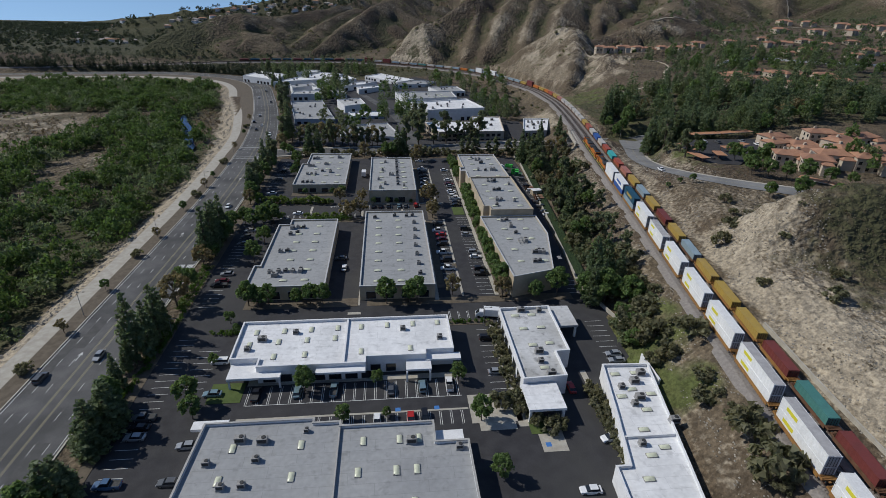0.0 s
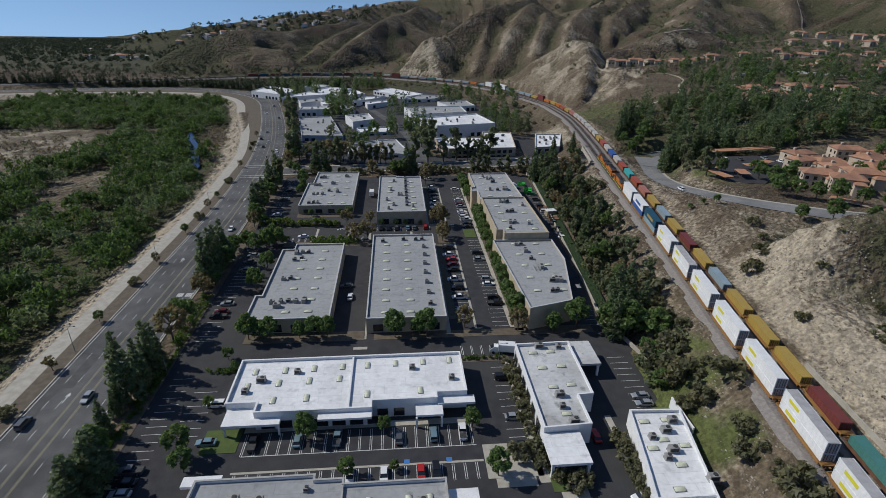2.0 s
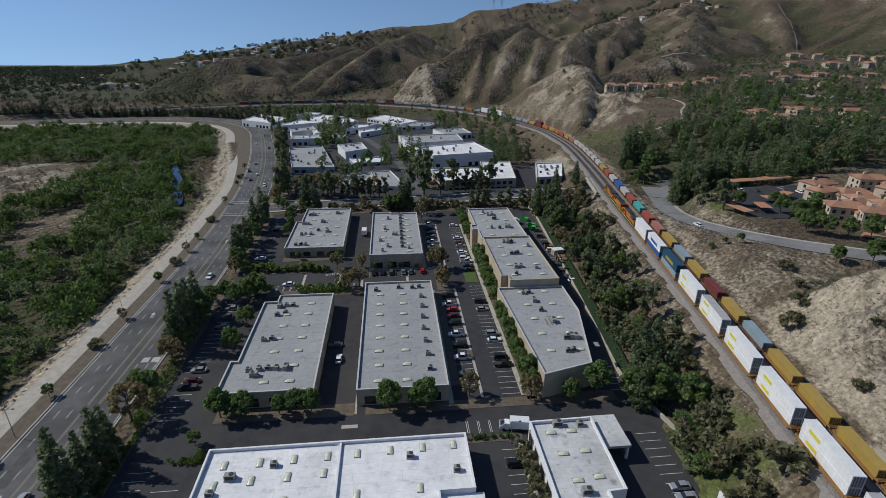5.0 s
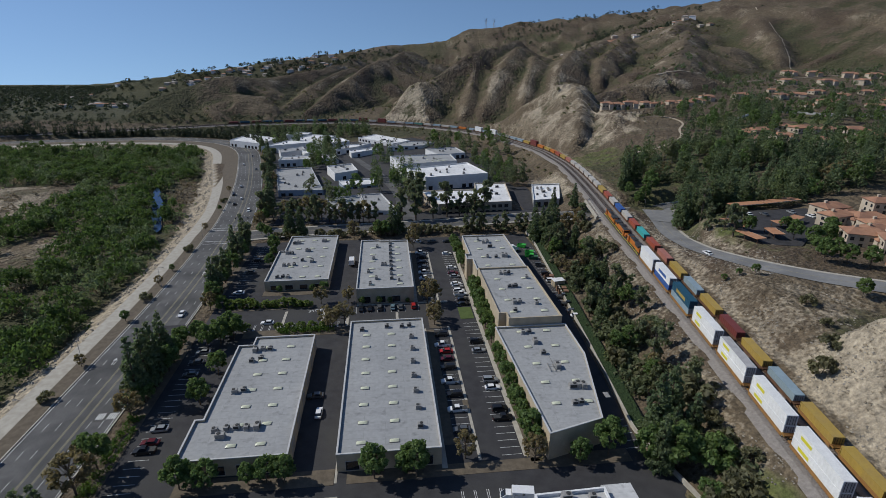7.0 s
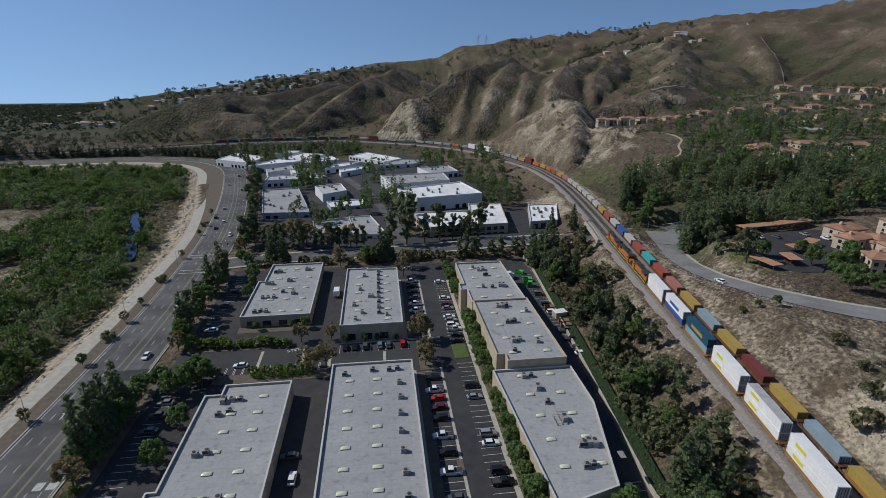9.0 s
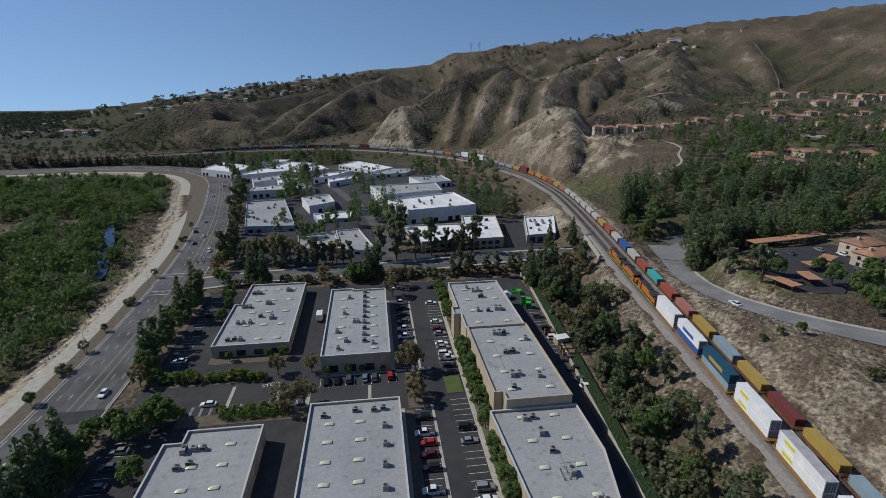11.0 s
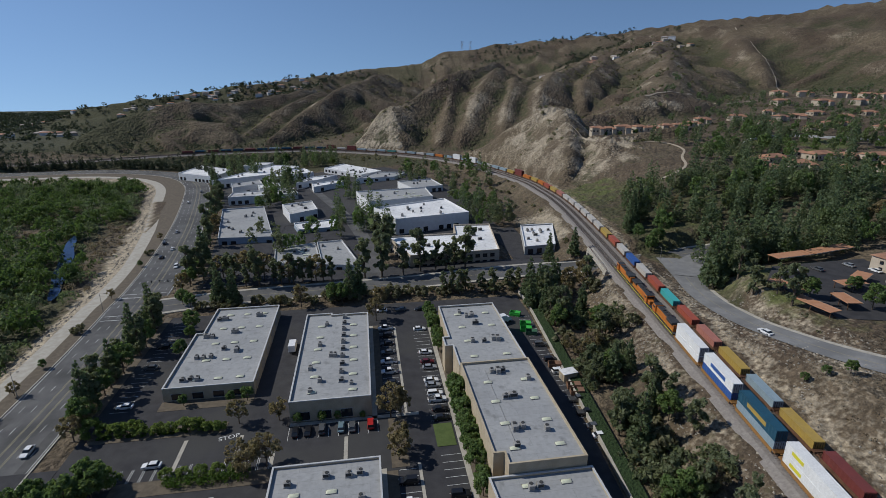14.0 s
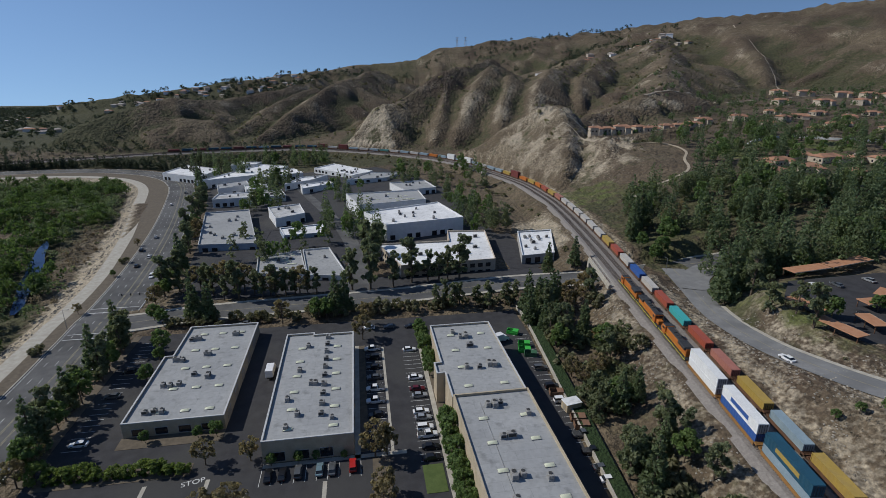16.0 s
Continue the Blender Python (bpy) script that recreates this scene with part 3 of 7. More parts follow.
# stop line, crossing and turn arrows at the junction
mark = bmesh.new()
for yy in (327.0, 331.0):
    box(mark, -100, -80.5, yy, yy + 0.35, 0.11, 0.13)
for yy in (352.0, 356.5):
    box(mark, -103, -84, yy, yy + 0.35, -1.0, 0.12 + ground(-93, yy))
for x, y in ((-94.5, 132), (-94, 214), (-87.5, 286)):
    box(mark, x - 0.12, x + 0.12, y, y + 3.0, 0.11, 0.13)
    v = [mark.verts.new((x + a, y + b, 0.13)) for a, b in ((-0.7, 2.6), (0.7, 2.6), (0.0, 4.2))]
    mark.faces.new(v)
for k, x in enumerate((-85.6, -82.6)):
    for j in range(4):
        box(mark, x + j * 0.55, x + j * 0.55 + 0.36, 186.0, 188.6, 0.11, 0.13)
tagged(part("road_marking", mark, M["paint"]), "white stop lines, crossing bars and arrows on asphalt", "road marking", kind="structure")
tagged(ribbon("sidewalk", HIGHWAY, -BANK, -STRIP, 0.14, M["concrete"], None, "", hz, 0.3), "pale concrete riverside path beside the highway", "path", kind="structure")
tagged(ribbon("kerb", HIGHWAY, -10.9, -10.5, 0.24, M["concrete"], None, "", hz, 0.3), "concrete kerb along the highway", "kerb", kind="structure")
tagged(ribbon("kerb", HIGHWAY[:60], 10.5, 10.9, 0.24, M["concrete"], None, "", hz[:60], 0.3), "concrete kerb along the highway", "kerb", kind="structure")
tagged(ribbon("planting_strip", HIGHWAY, -STRIP, -10.9, 0.16, M["bare"], None, "", hz), "bare brown planting strip between kerb and path", "planting strip", kind="structure")
street = tagged(ribbon("road", STREET, -6.5, 6.5, 0.08, M["road"], None, "", STREET[:, 2]), "grey asphalt street passing under the railway bridge", "road", kind="structure")
M["pale_road"] = mat("pale_asphalt", (0.19, 0.19, 0.19), (0.235, 0.233, 0.23), 0.3, 0.9, fine=3.0, c3=(0.16, 0.16, 0.16), patch=0.08)
curve_road = tagged(ribbon("road", CURVE_ROAD, -5.2, 5.2, 0.10, M["pale_road"], None, "", CURVE_ROAD[:, 2]), "pale asphalt road curving up beside the railway", "road", kind="structure")
tagged(ribbon("road", JUNCTION, -6.0, 6.0, 0.09, M["pale_road"], None, "", JUNCTION[:, 2]), "pale asphalt mouth of the curving road at the street", "road", kind="structure")
tagged(ribbon("kerb", CURVE_ROAD[9:], -6.6, -5.2, 0.24, M["concrete"], None, "", CURVE_ROAD[9:, 2], 0.4), "pale concrete sidewalk along the curving road", "kerb", kind="structure")
tagged(ribbon("sidewalk", STREET, 6.5, 8.3, 0.20, M["concrete"], None, "", STREET[:, 2], 0.4), "pale concrete sidewalk along the street", "sidewalk", kind="structure")
tagged(ribbon("sidewalk", STREET, -8.3, -6.5, 0.20, M["concrete"], None, "", STREET[:, 2], 0.4), "pale concrete sidewalk along the street", "sidewalk", kind="structure")
tagged(mesh_part("road_marking", *merge([dashes(STREET, 0.0, 0.25, 4, 0, STREET[:, 2], 0.10), dashes(CURVE_ROAD, 0.0, 0.2, 4, 0, CURVE_ROAD[:, 2], 0.12)]), M["yellow_paint"]), "faded yellow centre line on the street", "road marking", kind="structure")
SIDE = smooth_line([(8, 355, 0), (8.5, 400, -2), (6, 430, -3), (-5, 485, -4.4), (-22, 545, -6), (-40, 610, -7.2), (-50, 660, -7.6)], 5)
SIDE_Z = ground(SIDE[:, 0], SIDE[:, 1])
tagged(ribbon("road", SIDE, -5.5, 5.5, 0.16, M["road"], None, "", SIDE_Z), "asphalt side street between white industrial buildings", "road", kind="structure")

# asphalt of the business park
LOT = [(-72, -30), (46, -30), (48, 70), (63.5, 114), (65, 150), (60, 158), (61, 172), (65, 220), (72, 306), (72, 326), (-72, 326)]
lot = bmesh.new()
prism(lot, LOT, -0.3, 0.05)
tagged(part("parking_lot", lot, M["asphalt"]), "dark sealed asphalt of the business park", "parking lot", kind="structure")


def lot_sheet(name, pts, material, label, cat, z=0.14, z0=-0.2):
    bm = bmesh.new()
    prism(bm, pts, z0, z)
    return tagged(part(name, bm, material), label, cat, kind="structure")


def rect(x0, x1, y0, y1):
    return [(x0, y0), (x1, y0), (x1, y1), (x0, y1)]


# asphalt around the buildings north of the street
for pts in (rect(-70, 2, 358, 395), rect(14, 98, 356, 372), rect(84, 100, 372, 430), rect(-75, -46, 395, 470), rect(-44, 0, 426, 446), rect(-46, -12, 468, 476)):
    bm = bmesh.new()
    v = [bm.verts.new((x, y, float(ground(x, y)) + 0.22)) for x, y in pts]
    w = [bm.verts.new((x, y, float(ground(x, y)) - 0.4)) for x, y in pts]
    bm.faces.new(v)
    for i in range(4):
        bm.faces.new((w[i], w[(i + 1) % 4], v[(i + 1) % 4], v[i]))
    tagged(part("parking_lot", bm, M["asphalt"]), "dark asphalt yard between white industrial buildings", "parking lot", kind="structure")
def park_sheet():
    """Asphalt draped over the falling ground between the highway and the railway bank."""
    ys, n = np.arange(396, 684, 6.0), 24
    verts, faces = [], []
    for y in ys:
        x0 = float(np.interp(y, HIGHWAY[:110, 1], HIGHWAY[:110, 0])) + 21
        x1 = float(np.interp(y, (396, 450, 556, 620, 684), (96, 90, 84, 62, 26)))
        xs = np.linspace(x0, x1, n)
        verts += [(x, y, z + 0.10) for x, z in zip(xs, ground(xs, np.full(n, y)))]
    for j in range(len(ys) - 1):
        faces += [(j * n + i, j * n + i + 1, (j + 1) * n + i + 1, (j + 1) * n + i) for i in range(n - 1)]
    return tagged(mesh_part("parking_lot", verts, faces, M["asphalt"]), "dark asphalt yards of the white industrial park", "parking lot", kind="structure")


park_sheet()
bm = bmesh.new()
prism(bm, [(13, 430), (22, 428), (14, 470), (6, 480)], -6, float(ground(14, 440)) + 0.9)
tagged(part("lawn", bm, M["lawn"]), "strip of green mown lawn beside the side street", "lawn", kind="structure")

# sidewalks, islands and beds
for r in (rect(29.2, 30.6, 160, 303), rect(8.2, 9.6, 158, 227), rect(6.5, 8.0, 247, 306), rect(-21, -16.8, 150.6, 151.9), rect(-17.9, -17.3, 156, 226), rect(-45, 12, 118.1, 120.0), rect(12.3, 25, 100.5, 110.5), rect(-16.5, 20, 247.6, 249.0), rect(23.6, 26.2, 98.6, 142), rect(45.2, 46.8, 82, 118)):
    lot_sheet("sidewalk", r, M["concrete"], "pale concrete sidewalk beside a building", "sidewalk")
for r in (rect(23.4, 28.6, 233, 242.5), rect(-54, -45.5, 112, 119.5), rect(26, 30, 96, 100)):
    lot_sheet("lawn", r, M["lawn"], "small green lawn with a concrete edge", "lawn", 0.16)
for r in (rect(30.6, 33.4, 158, 300), rect(-55, -18, 155.5, 160.6), rect(-15, 34, 155.5, 159.3), rect(34, 56, 155.5, 160), rect(-56, -29, 260.5, 265.2), rect(-16, 8, 249.0, 249.3), rect(-70, -34, 247.9, 252.6), rect(-56, -18, 226.5, 231.5), rect(9.0, 25.5, 142.5, 145.0), rect(-74.6, -72, -20, 232), rect(-74.6, -72, 250, 326), rect(9.6, 12.4, 166, 226), rect(8.0, 10.2, 250, 306), rect(16.8, 18.4, 180, 184), rect(11, 15.5, 227, 247)):
    lot_sheet("planting_bed", r, M["bare"], "brown planting bed with a raised edge", "planting bed", 0.13)
lot_sheet("driveway", rect(14, 23, 98, 110), M["concrete"], "pale concrete paving by the entrance", "driveway", 0.08)
lot_sheet("driveway", rect(-92, -72, 232.5, 239), M["asphalt"], "dark asphalt driveway to the highway", "driveway", 0.12)

# painted stalls
lines = bmesh.new()


def stalls(x0, x1, y0, y1, n, along="y", double=False):
    """n + 1 painted lines, spaced along x or y."""
    for k in range(n + 1):
        for d in ((-0.22, 0.22) if double else (0.0,)):
            if along == "y":
                c = y0 + (y1 - y0) * k / n + d
                box(lines, x0, x1, c - 0.06, c + 0.06, 0.04, 0.062)
            else:
                c = x0 + (x1 - x0) * k / n + d
                box(lines, c - 0.06, c + 0.06, y0, y1, 0.04, 0.062)


stalls(23.8, 29.0, 161, 229.6, 26)
stalls(23.2, 28.8, 244, 301.2, 22)
stalls(10.4, 15.6, 250, 302, 20)
stalls(12.6, 17.4, 166, 226, 23)
stalls(19.3, 24.0, 101.5, 139.6, 14)
stalls(-69.5, -64.5, 88, 140, 20)
stalls(-69.5, -64.5, 158, 222, 24)
stalls(-69.5, -64.5, 262, 320, 22)
stalls(-44, 10.2, 110.8, 117.6, 20, "x", True)
stalls(-44, 10.2, 100.8, 105.4, 20, "x", True)
stalls(-16.5, 8, 241.5, 247.2, 9, "x")
stalls(-56, -20, 231.5, 236.2, 13, "x", True)
stalls(65.5, 71, 228, 305, 28)
stalls(55, 60.5, 115, 142, 10)
stalls(56, 60.4, 160, 171, 4)
stalls(12, 24, 146.0, 150.5, 4, "x", True)
stalls(-62, -56, 118, 134, 6)
box(lines, -44, 11, 110.6, 110.76, 0.04, 0.062)
tagged(part("parking_lines", lines, M["paint"]), "white parking stall lines on dark asphalt", "parking lines", kind="structure")
blue = bmesh.new()
for x0, y0 in ((28.5, 92.0), (-6.4, 106), (3.4, 106)):
    box(blue, x0, x0 + 1.3, y0, y0 + 1.3, 0.05, 0.075)
M["blue_paint"] = mat("blue_stall_paint", (0.05, 0.16, 0.42), (0.06, 0.19, 0.46), 2.0, 0.8)
tagged(part("stall_sign", blue, M["blue_paint"]), "blue accessible-stall squares painted on asphalt", "road marking", kind="structure")
lot_sheet("ramp", rect(27.5, 33.5, 90.5, 97.5), M["concrete"], "pale concrete accessible parking bay", "ramp", 0.058, 0.0)
word = bpy.data.curves.new("painted_word", "FONT")
word.body, word.size, word.align_x, word.extrude = "STOP", 2.3, "CENTER", 0.004
stop_word = new("painted_word", word)
stop_word.matrix_basis = pose(-32.2, 244.9, 0.075, 0, 0, 14)
stop_word = tagged(new("road_word", bpy.data.meshes.new_from_object(stop_word)), "white word painted on the dark asphalt drive", "road marking", kind="structure")
stop_word.matrix_basis = pose(-32.2, 244.9, 0.075, 0, 0, 14)
stop_word.data.materials.append(M["paint"])
bpy.data.objects.remove(bpy.data.objects["painted_word"])
concrete_gutter = bmesh.new()
for x0, x1, y0, y1 in ((17.6, 18.4, 160, 228), (16.0, 16.8, 248, 304), (-45, 12, 105.6, 106.2), (-20, -19, 232, 240), (-1.2, -0.2, 229, 241), (-29.5, -28.5, 231, 246), (-44, -43, 231, 246)):
    box(concrete_gutter, x0, x1, y0, y1, 0.03, 0.066)
tagged(part("gutter", concrete_gutter, M["concrete"]), "pale concrete gutters crossing the asphalt", "gutter", kind="structure")
WALL = smooth_line([(63, 114), (66, 136), (62.5, 156), (61, 166), (62, 178), (66, 222), (73, 306), (73.5, 328)], 4)
tagged(ribbon("retaining_wall", WALL, 0, 0.45, 1.4, M["concrete"], None, "", np.zeros(len(WALL)), 1.6), "low pale concrete retaining wall below the slope", "wall", kind="structure")
tagged(ribbon("ivy", WALL[12:], 0.6, 4.2, 1.2, mat("ivy_cover", (0.02, 0.04, 0.012), (0.035, 0.06, 0.02), 0.8, 0.9, bump=0.8, fine=1.5), None, "", np.zeros(len(WALL[12:])), 1.2), "dark green ivy covering the foot of the slope", "ivy", kind="stuff")
# water
POND = smooth_line([(-138, 364), (-141, 374), (-149, 394), (-160, 424), (-170, 449), (-178, 472)], 5)
bank_a, bank_b = [], []
for k, (p, q) in enumerate(zip(offset_line(POND, -1.0), offset_line(POND, 1.0))):
    half = 0.8 + 2.6 * math.sin(math.pi * k / (len(POND) - 1)) ** 0.6 + 0.3 * math.sin(k * 1.1)
    mx, my = (p + q) / 2
    bank_a.append((mx + (p[0] - mx) * half, my + (p[1] - my) * half, -4.6))
    bank_b.append((mx + (q[0] - mx) * half, my + (q[1] - my) * half, -4.6))
water = mesh_part("water", bank_a + bank_b, [(k, len(POND) + k, len(POND) + k + 1, k + 1) for k in range(len(POND) - 1)], M["river"])
tagged(water, "narrow blue river channel between green thickets", "river", kind="structure")
# dirt tracks on the hills
for pts in ([(187, 440), (191, 452), (197, 457), (206, 453), (219, 453), (233, 460), (240, 470), (247, 486), (262, 508), (266, 532), (256, 552), (238, 560), (222, 562), (211, 574), (206, 590), (197, 601)], [(330, 700), (400, 730), (460, 753), (560, 770), (700, 790)], [(640, 860), (690, 960), (740, 1080), (770, 1170)]):
    tr = smooth_line(pts, 5)
    tagged(ribbon("dirt_track", tr, -0.9, 0.9, 0.4, mat("pale_track_dust", (0.33, 0.28, 0.21), (0.38, 0.32, 0.25), 0.4, 0.95), None, "", None, 1.2), "pale dirt track winding over the hillside", "track", kind="structure")


# ---- buildings ----
def inset(poly, d):
    """The polygon (anticlockwise) shrunk by d."""
    out, n = [], len(poly)
    for i in range(n):
        p, q, r = (Vector((*poly[(i + k) % n], 0)) for k in (-1, 0, 1))
        a, b = (q - p).normalized(), (r - q).normalized()
        na, nb = Vector((-a.y, a.x, 0)), Vector((-b.y, b.x, 0))
        m = na + nb
        k = d / max(0.3, 1 + na.dot(nb))
        out.append((q.x + m.x * k, q.y + m.y * k))
    return out


def ring(bm, outer, inner, z0, z1, z2):
    """A wall with a parapet: outside from z0 up to z1, across the top, and down inside to z2."""
    n = len(outer)
    a = [bm.verts.new((*p, z0)) for p in outer]
    b = [bm.verts.new((*p, z1)) for p in outer]
    c = [bm.verts.new((*p, z1)) for p in inner]
    d = [bm.verts.new((*p, z2)) for p in inner]
    for i in range(n):
        j = (i + 1) % n
        for lo, hi in ((a, b), (b, c), (c, d)):
            bm.faces.new((lo[i], lo[j], hi[j], hi[i]))
    return bm


def make_unit(kind):
    """A rooftop air-conditioner: sheet-metal cabinet on a curb with a fan and a hood."""
    e = empty("rooftop_unit")
    w, d, h = ((1.5, 1.2, 1.0), (2.3, 1.4, 1.2), (1.0, 1.0, 0.8))[kind]
    part("curb", box(bmesh.new(), -w / 2 - .1, w / 2 + .1, -d / 2 - .1, d / 2 + .1, 0, 0.3), M["roof_grey"], e)
    part("cabinet", box(bmesh.new(), -w / 2, w / 2, -d / 2, d / 2, 0.3, 0.3 + h, 0.04), M["unit"], e)
    fan = bmesh.new()
    bmesh.ops.create_cone(fan, cap_ends=True, segments=14, radius1=min(w, d) * 0.36, radius2=min(w, d) * 0.36, depth=0.12, matrix=Matrix.Translation((w * 0.14, 0, 0.36 + h)))
    part("fan_grille", fan, M["unit_dark"], e, "dark round fan grille")
    part("louvre", box(bmesh.new(), -w * 0.4, w * 0.4, -d / 2 - 0.03, -d / 2 - 0.003, 0.45, 0.15 + h), M["unit_dark"], e)
    return tagged(e, "grey galvanised air-conditioning unit on a flat roof", "rooftop unit", "rooftop units")


UNITS = [make_unit(k) for k in range(3)]
UNIT_USED = [False] * 3


def unit(x, y, z, k=0, rz=0):
    m = pose(x, y, z, 0, 0, rz)
    if UNIT_USED[k]:
        return copy_thing(UNITS[k], m)
    UNIT_USED[k] = True
    UNITS[k].matrix_basis = m
    return UNITS[k]


def skylight_mesh():
    bm = box(bmesh.new(), -1.25, 1.25, -0.65, 0.65, -0.05, 0.22)
    top = bmesh.new()
    v = [[(x, y, 0.22 + 0.34 * (1 - (x / 1.2) ** 4) * (1 - (y / 0.6) ** 2)) for x in (-1.2, -0.9, 0, 0.9, 1.2)] for y in (-0.6, -0.3, 0, 0.3, 0.6)]
    g = [[top.verts.new(p) for p in row] for row in v]
    for i in range(4):
        for j in range(4):
            top.faces.new((g[i][j], g[i][j + 1], g[i + 1][j + 1], g[i + 1][j]))
    me = bpy.data.meshes.new("skylight")
    top.to_mesh(me)
    top.free()
    for poly in me.polygons:
        poly.use_smooth = True
    me.materials.append(M["skylight"])
    return me, bm


SKY_ME, curb_bm = skylight_mesh()
CURB_ME = bpy.data.meshes.new("skylight_curb")
curb_bm.to_mesh(CURB_ME)
CURB_ME.materials.append(M["unit"])


def skylight(parent, x, y, z, rz=0):
    ob = new("skylight", SKY_ME)
    ob.parent, ob.matrix_basis = parent, pose(x, y, z, 0, 0, rz)
    cu = new("curb", CURB_ME)
    cu.parent = ob


def building(name, poly, base, h, wall, roof, label, cat="warehouse", parapet=0.7, cap=None):
    """A flat-roofed building: h is the height of the parapet's top above 0."""
    e = empty(name)
    inner = inset(poly, 0.35)
    part("wall", ring(bmesh.new(), poly, inner, base, h, h - parapet - 0.1), wall, e)
    bm = bmesh.new()
    prism(bm, inner, h - parapet - 0.3, h - parapet)
    part("roof", bm, roof, e)
    part("coping", ring(bmesh.new(), inset(poly, -0.05), inset(poly, 0.40), h - 0.18, h + 0.03, h - 0.18), cap or (M["coping"] if roof is M["roof_grey"] else M["wall_white"]), e, "thin pale metal coping")
    return tagged(e, label, cat)


def opening(e, side, a, b, fixed, z0, z1, material, name="window", frame_m=None, depth=0.06):
    """A door or window with a frame, on a wall of fixed x ('w', 'e') or fixed y ('s', 'n')."""
    s = {"w": -1, "e": 1, "s": -1, "n": 1}[side]

    def slab(lo, hi, za, zb, out):
        bm = bmesh.new()
        f0, f1 = sorted((fixed + s * 0.003, fixed + s * out))
        return box(bm, f0, f1, lo, hi, za, zb) if side in "we" else box(bm, lo, hi, f0, f1, za, zb)

    ob = part(name, slab(a, b, z0, z1, depth), material, e)
    fr = bmesh.new()
    f0, f1 = sorted((fixed + s * 0.003, fixed + s * (depth + 0.07)))
    for lo, hi, za, zb in ((a - 0.1, a, z0 - 0.1, z1 + 0.1), (b, b + 0.1, z0 - 0.1, z1 + 0.1), (a, b, z1, z1 + 0.1), (a, b, z0 - 0.1, z0)):
        box(fr, f0, f1, lo, hi, za, zb) if side in "we" else box(fr, lo, hi, f0, f1, za, zb)
    part("frame", fr, frame_m or M["wall_grey"], ob)


M["door"] = mat("painted_roller_door", (0.30, 0.27, 0.22), (0.35, 0.31, 0.26), 0.8, 0.7, fine=5.0)
rng = random.Random(7)

# long grey-roofed warehouses
B_POLY = [(-55.2, 161.1), (-28.9, 161.1), (-28.9, 217.9), (-48.4, 217.9), (-48.4, 213), (-53, 213), (-53, 176.3), (-55.2, 176.3)]
GREY = "long tan concrete warehouse with a pale grey flat roof"
bB = building("warehouse", B_POLY, -0.5, 5.4, M["wall_tan"], M["roof_grey"], GREY)
bC = building("warehouse", rect(-17.35, 8.2, 159.5, 225.5), -0.5, 5.5, M["wall_tan"], M["roof_grey"], GREY)
bE = building("warehouse", [(-55.6, 265.4), (-29, 265.4), (-29, 321.8), (-53.0, 321.8), (-53.0, 301), (-55.6, 301)], -1.5, 4.7, M["wall_tan"], M["roof_grey"], GREY)
bF = building("warehouse", [(-16.5, 249.4), (6.5, 249.4), (6.5, 304.6), (-7, 304.6), (-7, 306), (-16.5, 306)], -0.5, 6.9, M["wall_tan"], M["roof_grey"], GREY)
bD1 = building("warehouse", [(33.4, 255.7), (54.7, 255.7), (54, 298.2), (33, 298.2), (33, 274), (30.9, 274), (30.9, 268), (33.4, 268)], -0.5, 10.4, M["wall_tan"], M["roof_grey"], GREY)
bD2 = building("warehouse", [(36.6, 211.5), (55.2, 211.5), (54.8, 255.5), (33.6, 255.5), (34, 215.5), (36.6, 215.5)], -0.5, 11.2, M["wall_tan"], M["roof_grey"], GREY, cap=M["wall_tan"])
bD3 = building("warehouse", [(34.8, 158), (50, 162.3), (56.4, 192.5), (56.4, 211.2), (31.9, 211.2)], -0.5, 8.4, M["wall_tan"], M["roof_grey"], GREY)
for e, xs, ys, z in ((bB, (-43.4, -36.2), np.arange(166, 214, 7.6), 4.7), (bC, (-11.4, -3.2), np.arange(163.6, 221, 7.5), 4.8), (bE, (-47, -40.5, -34), np.arange(270, 320, 11.5), 4.0),
                     (bF, (-10.5, 1.2), np.arange(254, 302, 8.4), 6.2), (bD1, (39, 49.5), np.arange(261, 297, 10), 9.7), (bD2, (39.5, 50.5), np.arange(217, 254, 9.3), 10.5), (bD3, (40, 49), np.arange(170, 209, 9.5), 7.7)):
    for y in ys:
        for x in xs:
            skylight(e, x + rng.uniform(-.15, .15), y, z)
for y in np.arange(165.5, 218, 7.5):
    unit(3.4 + rng.uniform(-.3, .3), y + 2.6, 4.8, 0, rng.choice((0, 180)))
for x, y in ((-13.2, 219.5), (-4.6, 221.0), (0.6, 220.6), (3.2, 220.9)):
    unit(x, y, 4.8, 0)
for x, y in ((-47, 210), (-44.6, 210.4), (-42.4, 210.3), (-46.8, 203.8), (-44.2, 205), (-48, 188), (-45.6, 188.6), (-48.8, 171.8), (-46, 172.2), (-43.6, 172.4), (-41, 172.1), (-38.4, 172.2), (-46.8, 169.3)):
    unit(x, y, 4.7, rng.choice((0, 0, 1)), rng.choice((0, 90, 180)))
for x, y in ((-50, 312), (-48, 312.3), (-35.5, 314), (-51, 298.5), (-49, 298), (-42, 301), (-50.5, 283.5), (-48.3, 283), (-46, 283.6), (-38.5, 287), (-43, 288.6), (-51, 270), (-48.7, 270.4), (-46.6, 270)):
    unit(x, y, 4.0, rng.choice((0, 0, 1)), rng.choice((0, 90, 180)))
for k, y in enumerate(np.arange(259, 303, 4.8)):
    unit(-2.2, y, 6.2, 0, 180 * (k % 2))
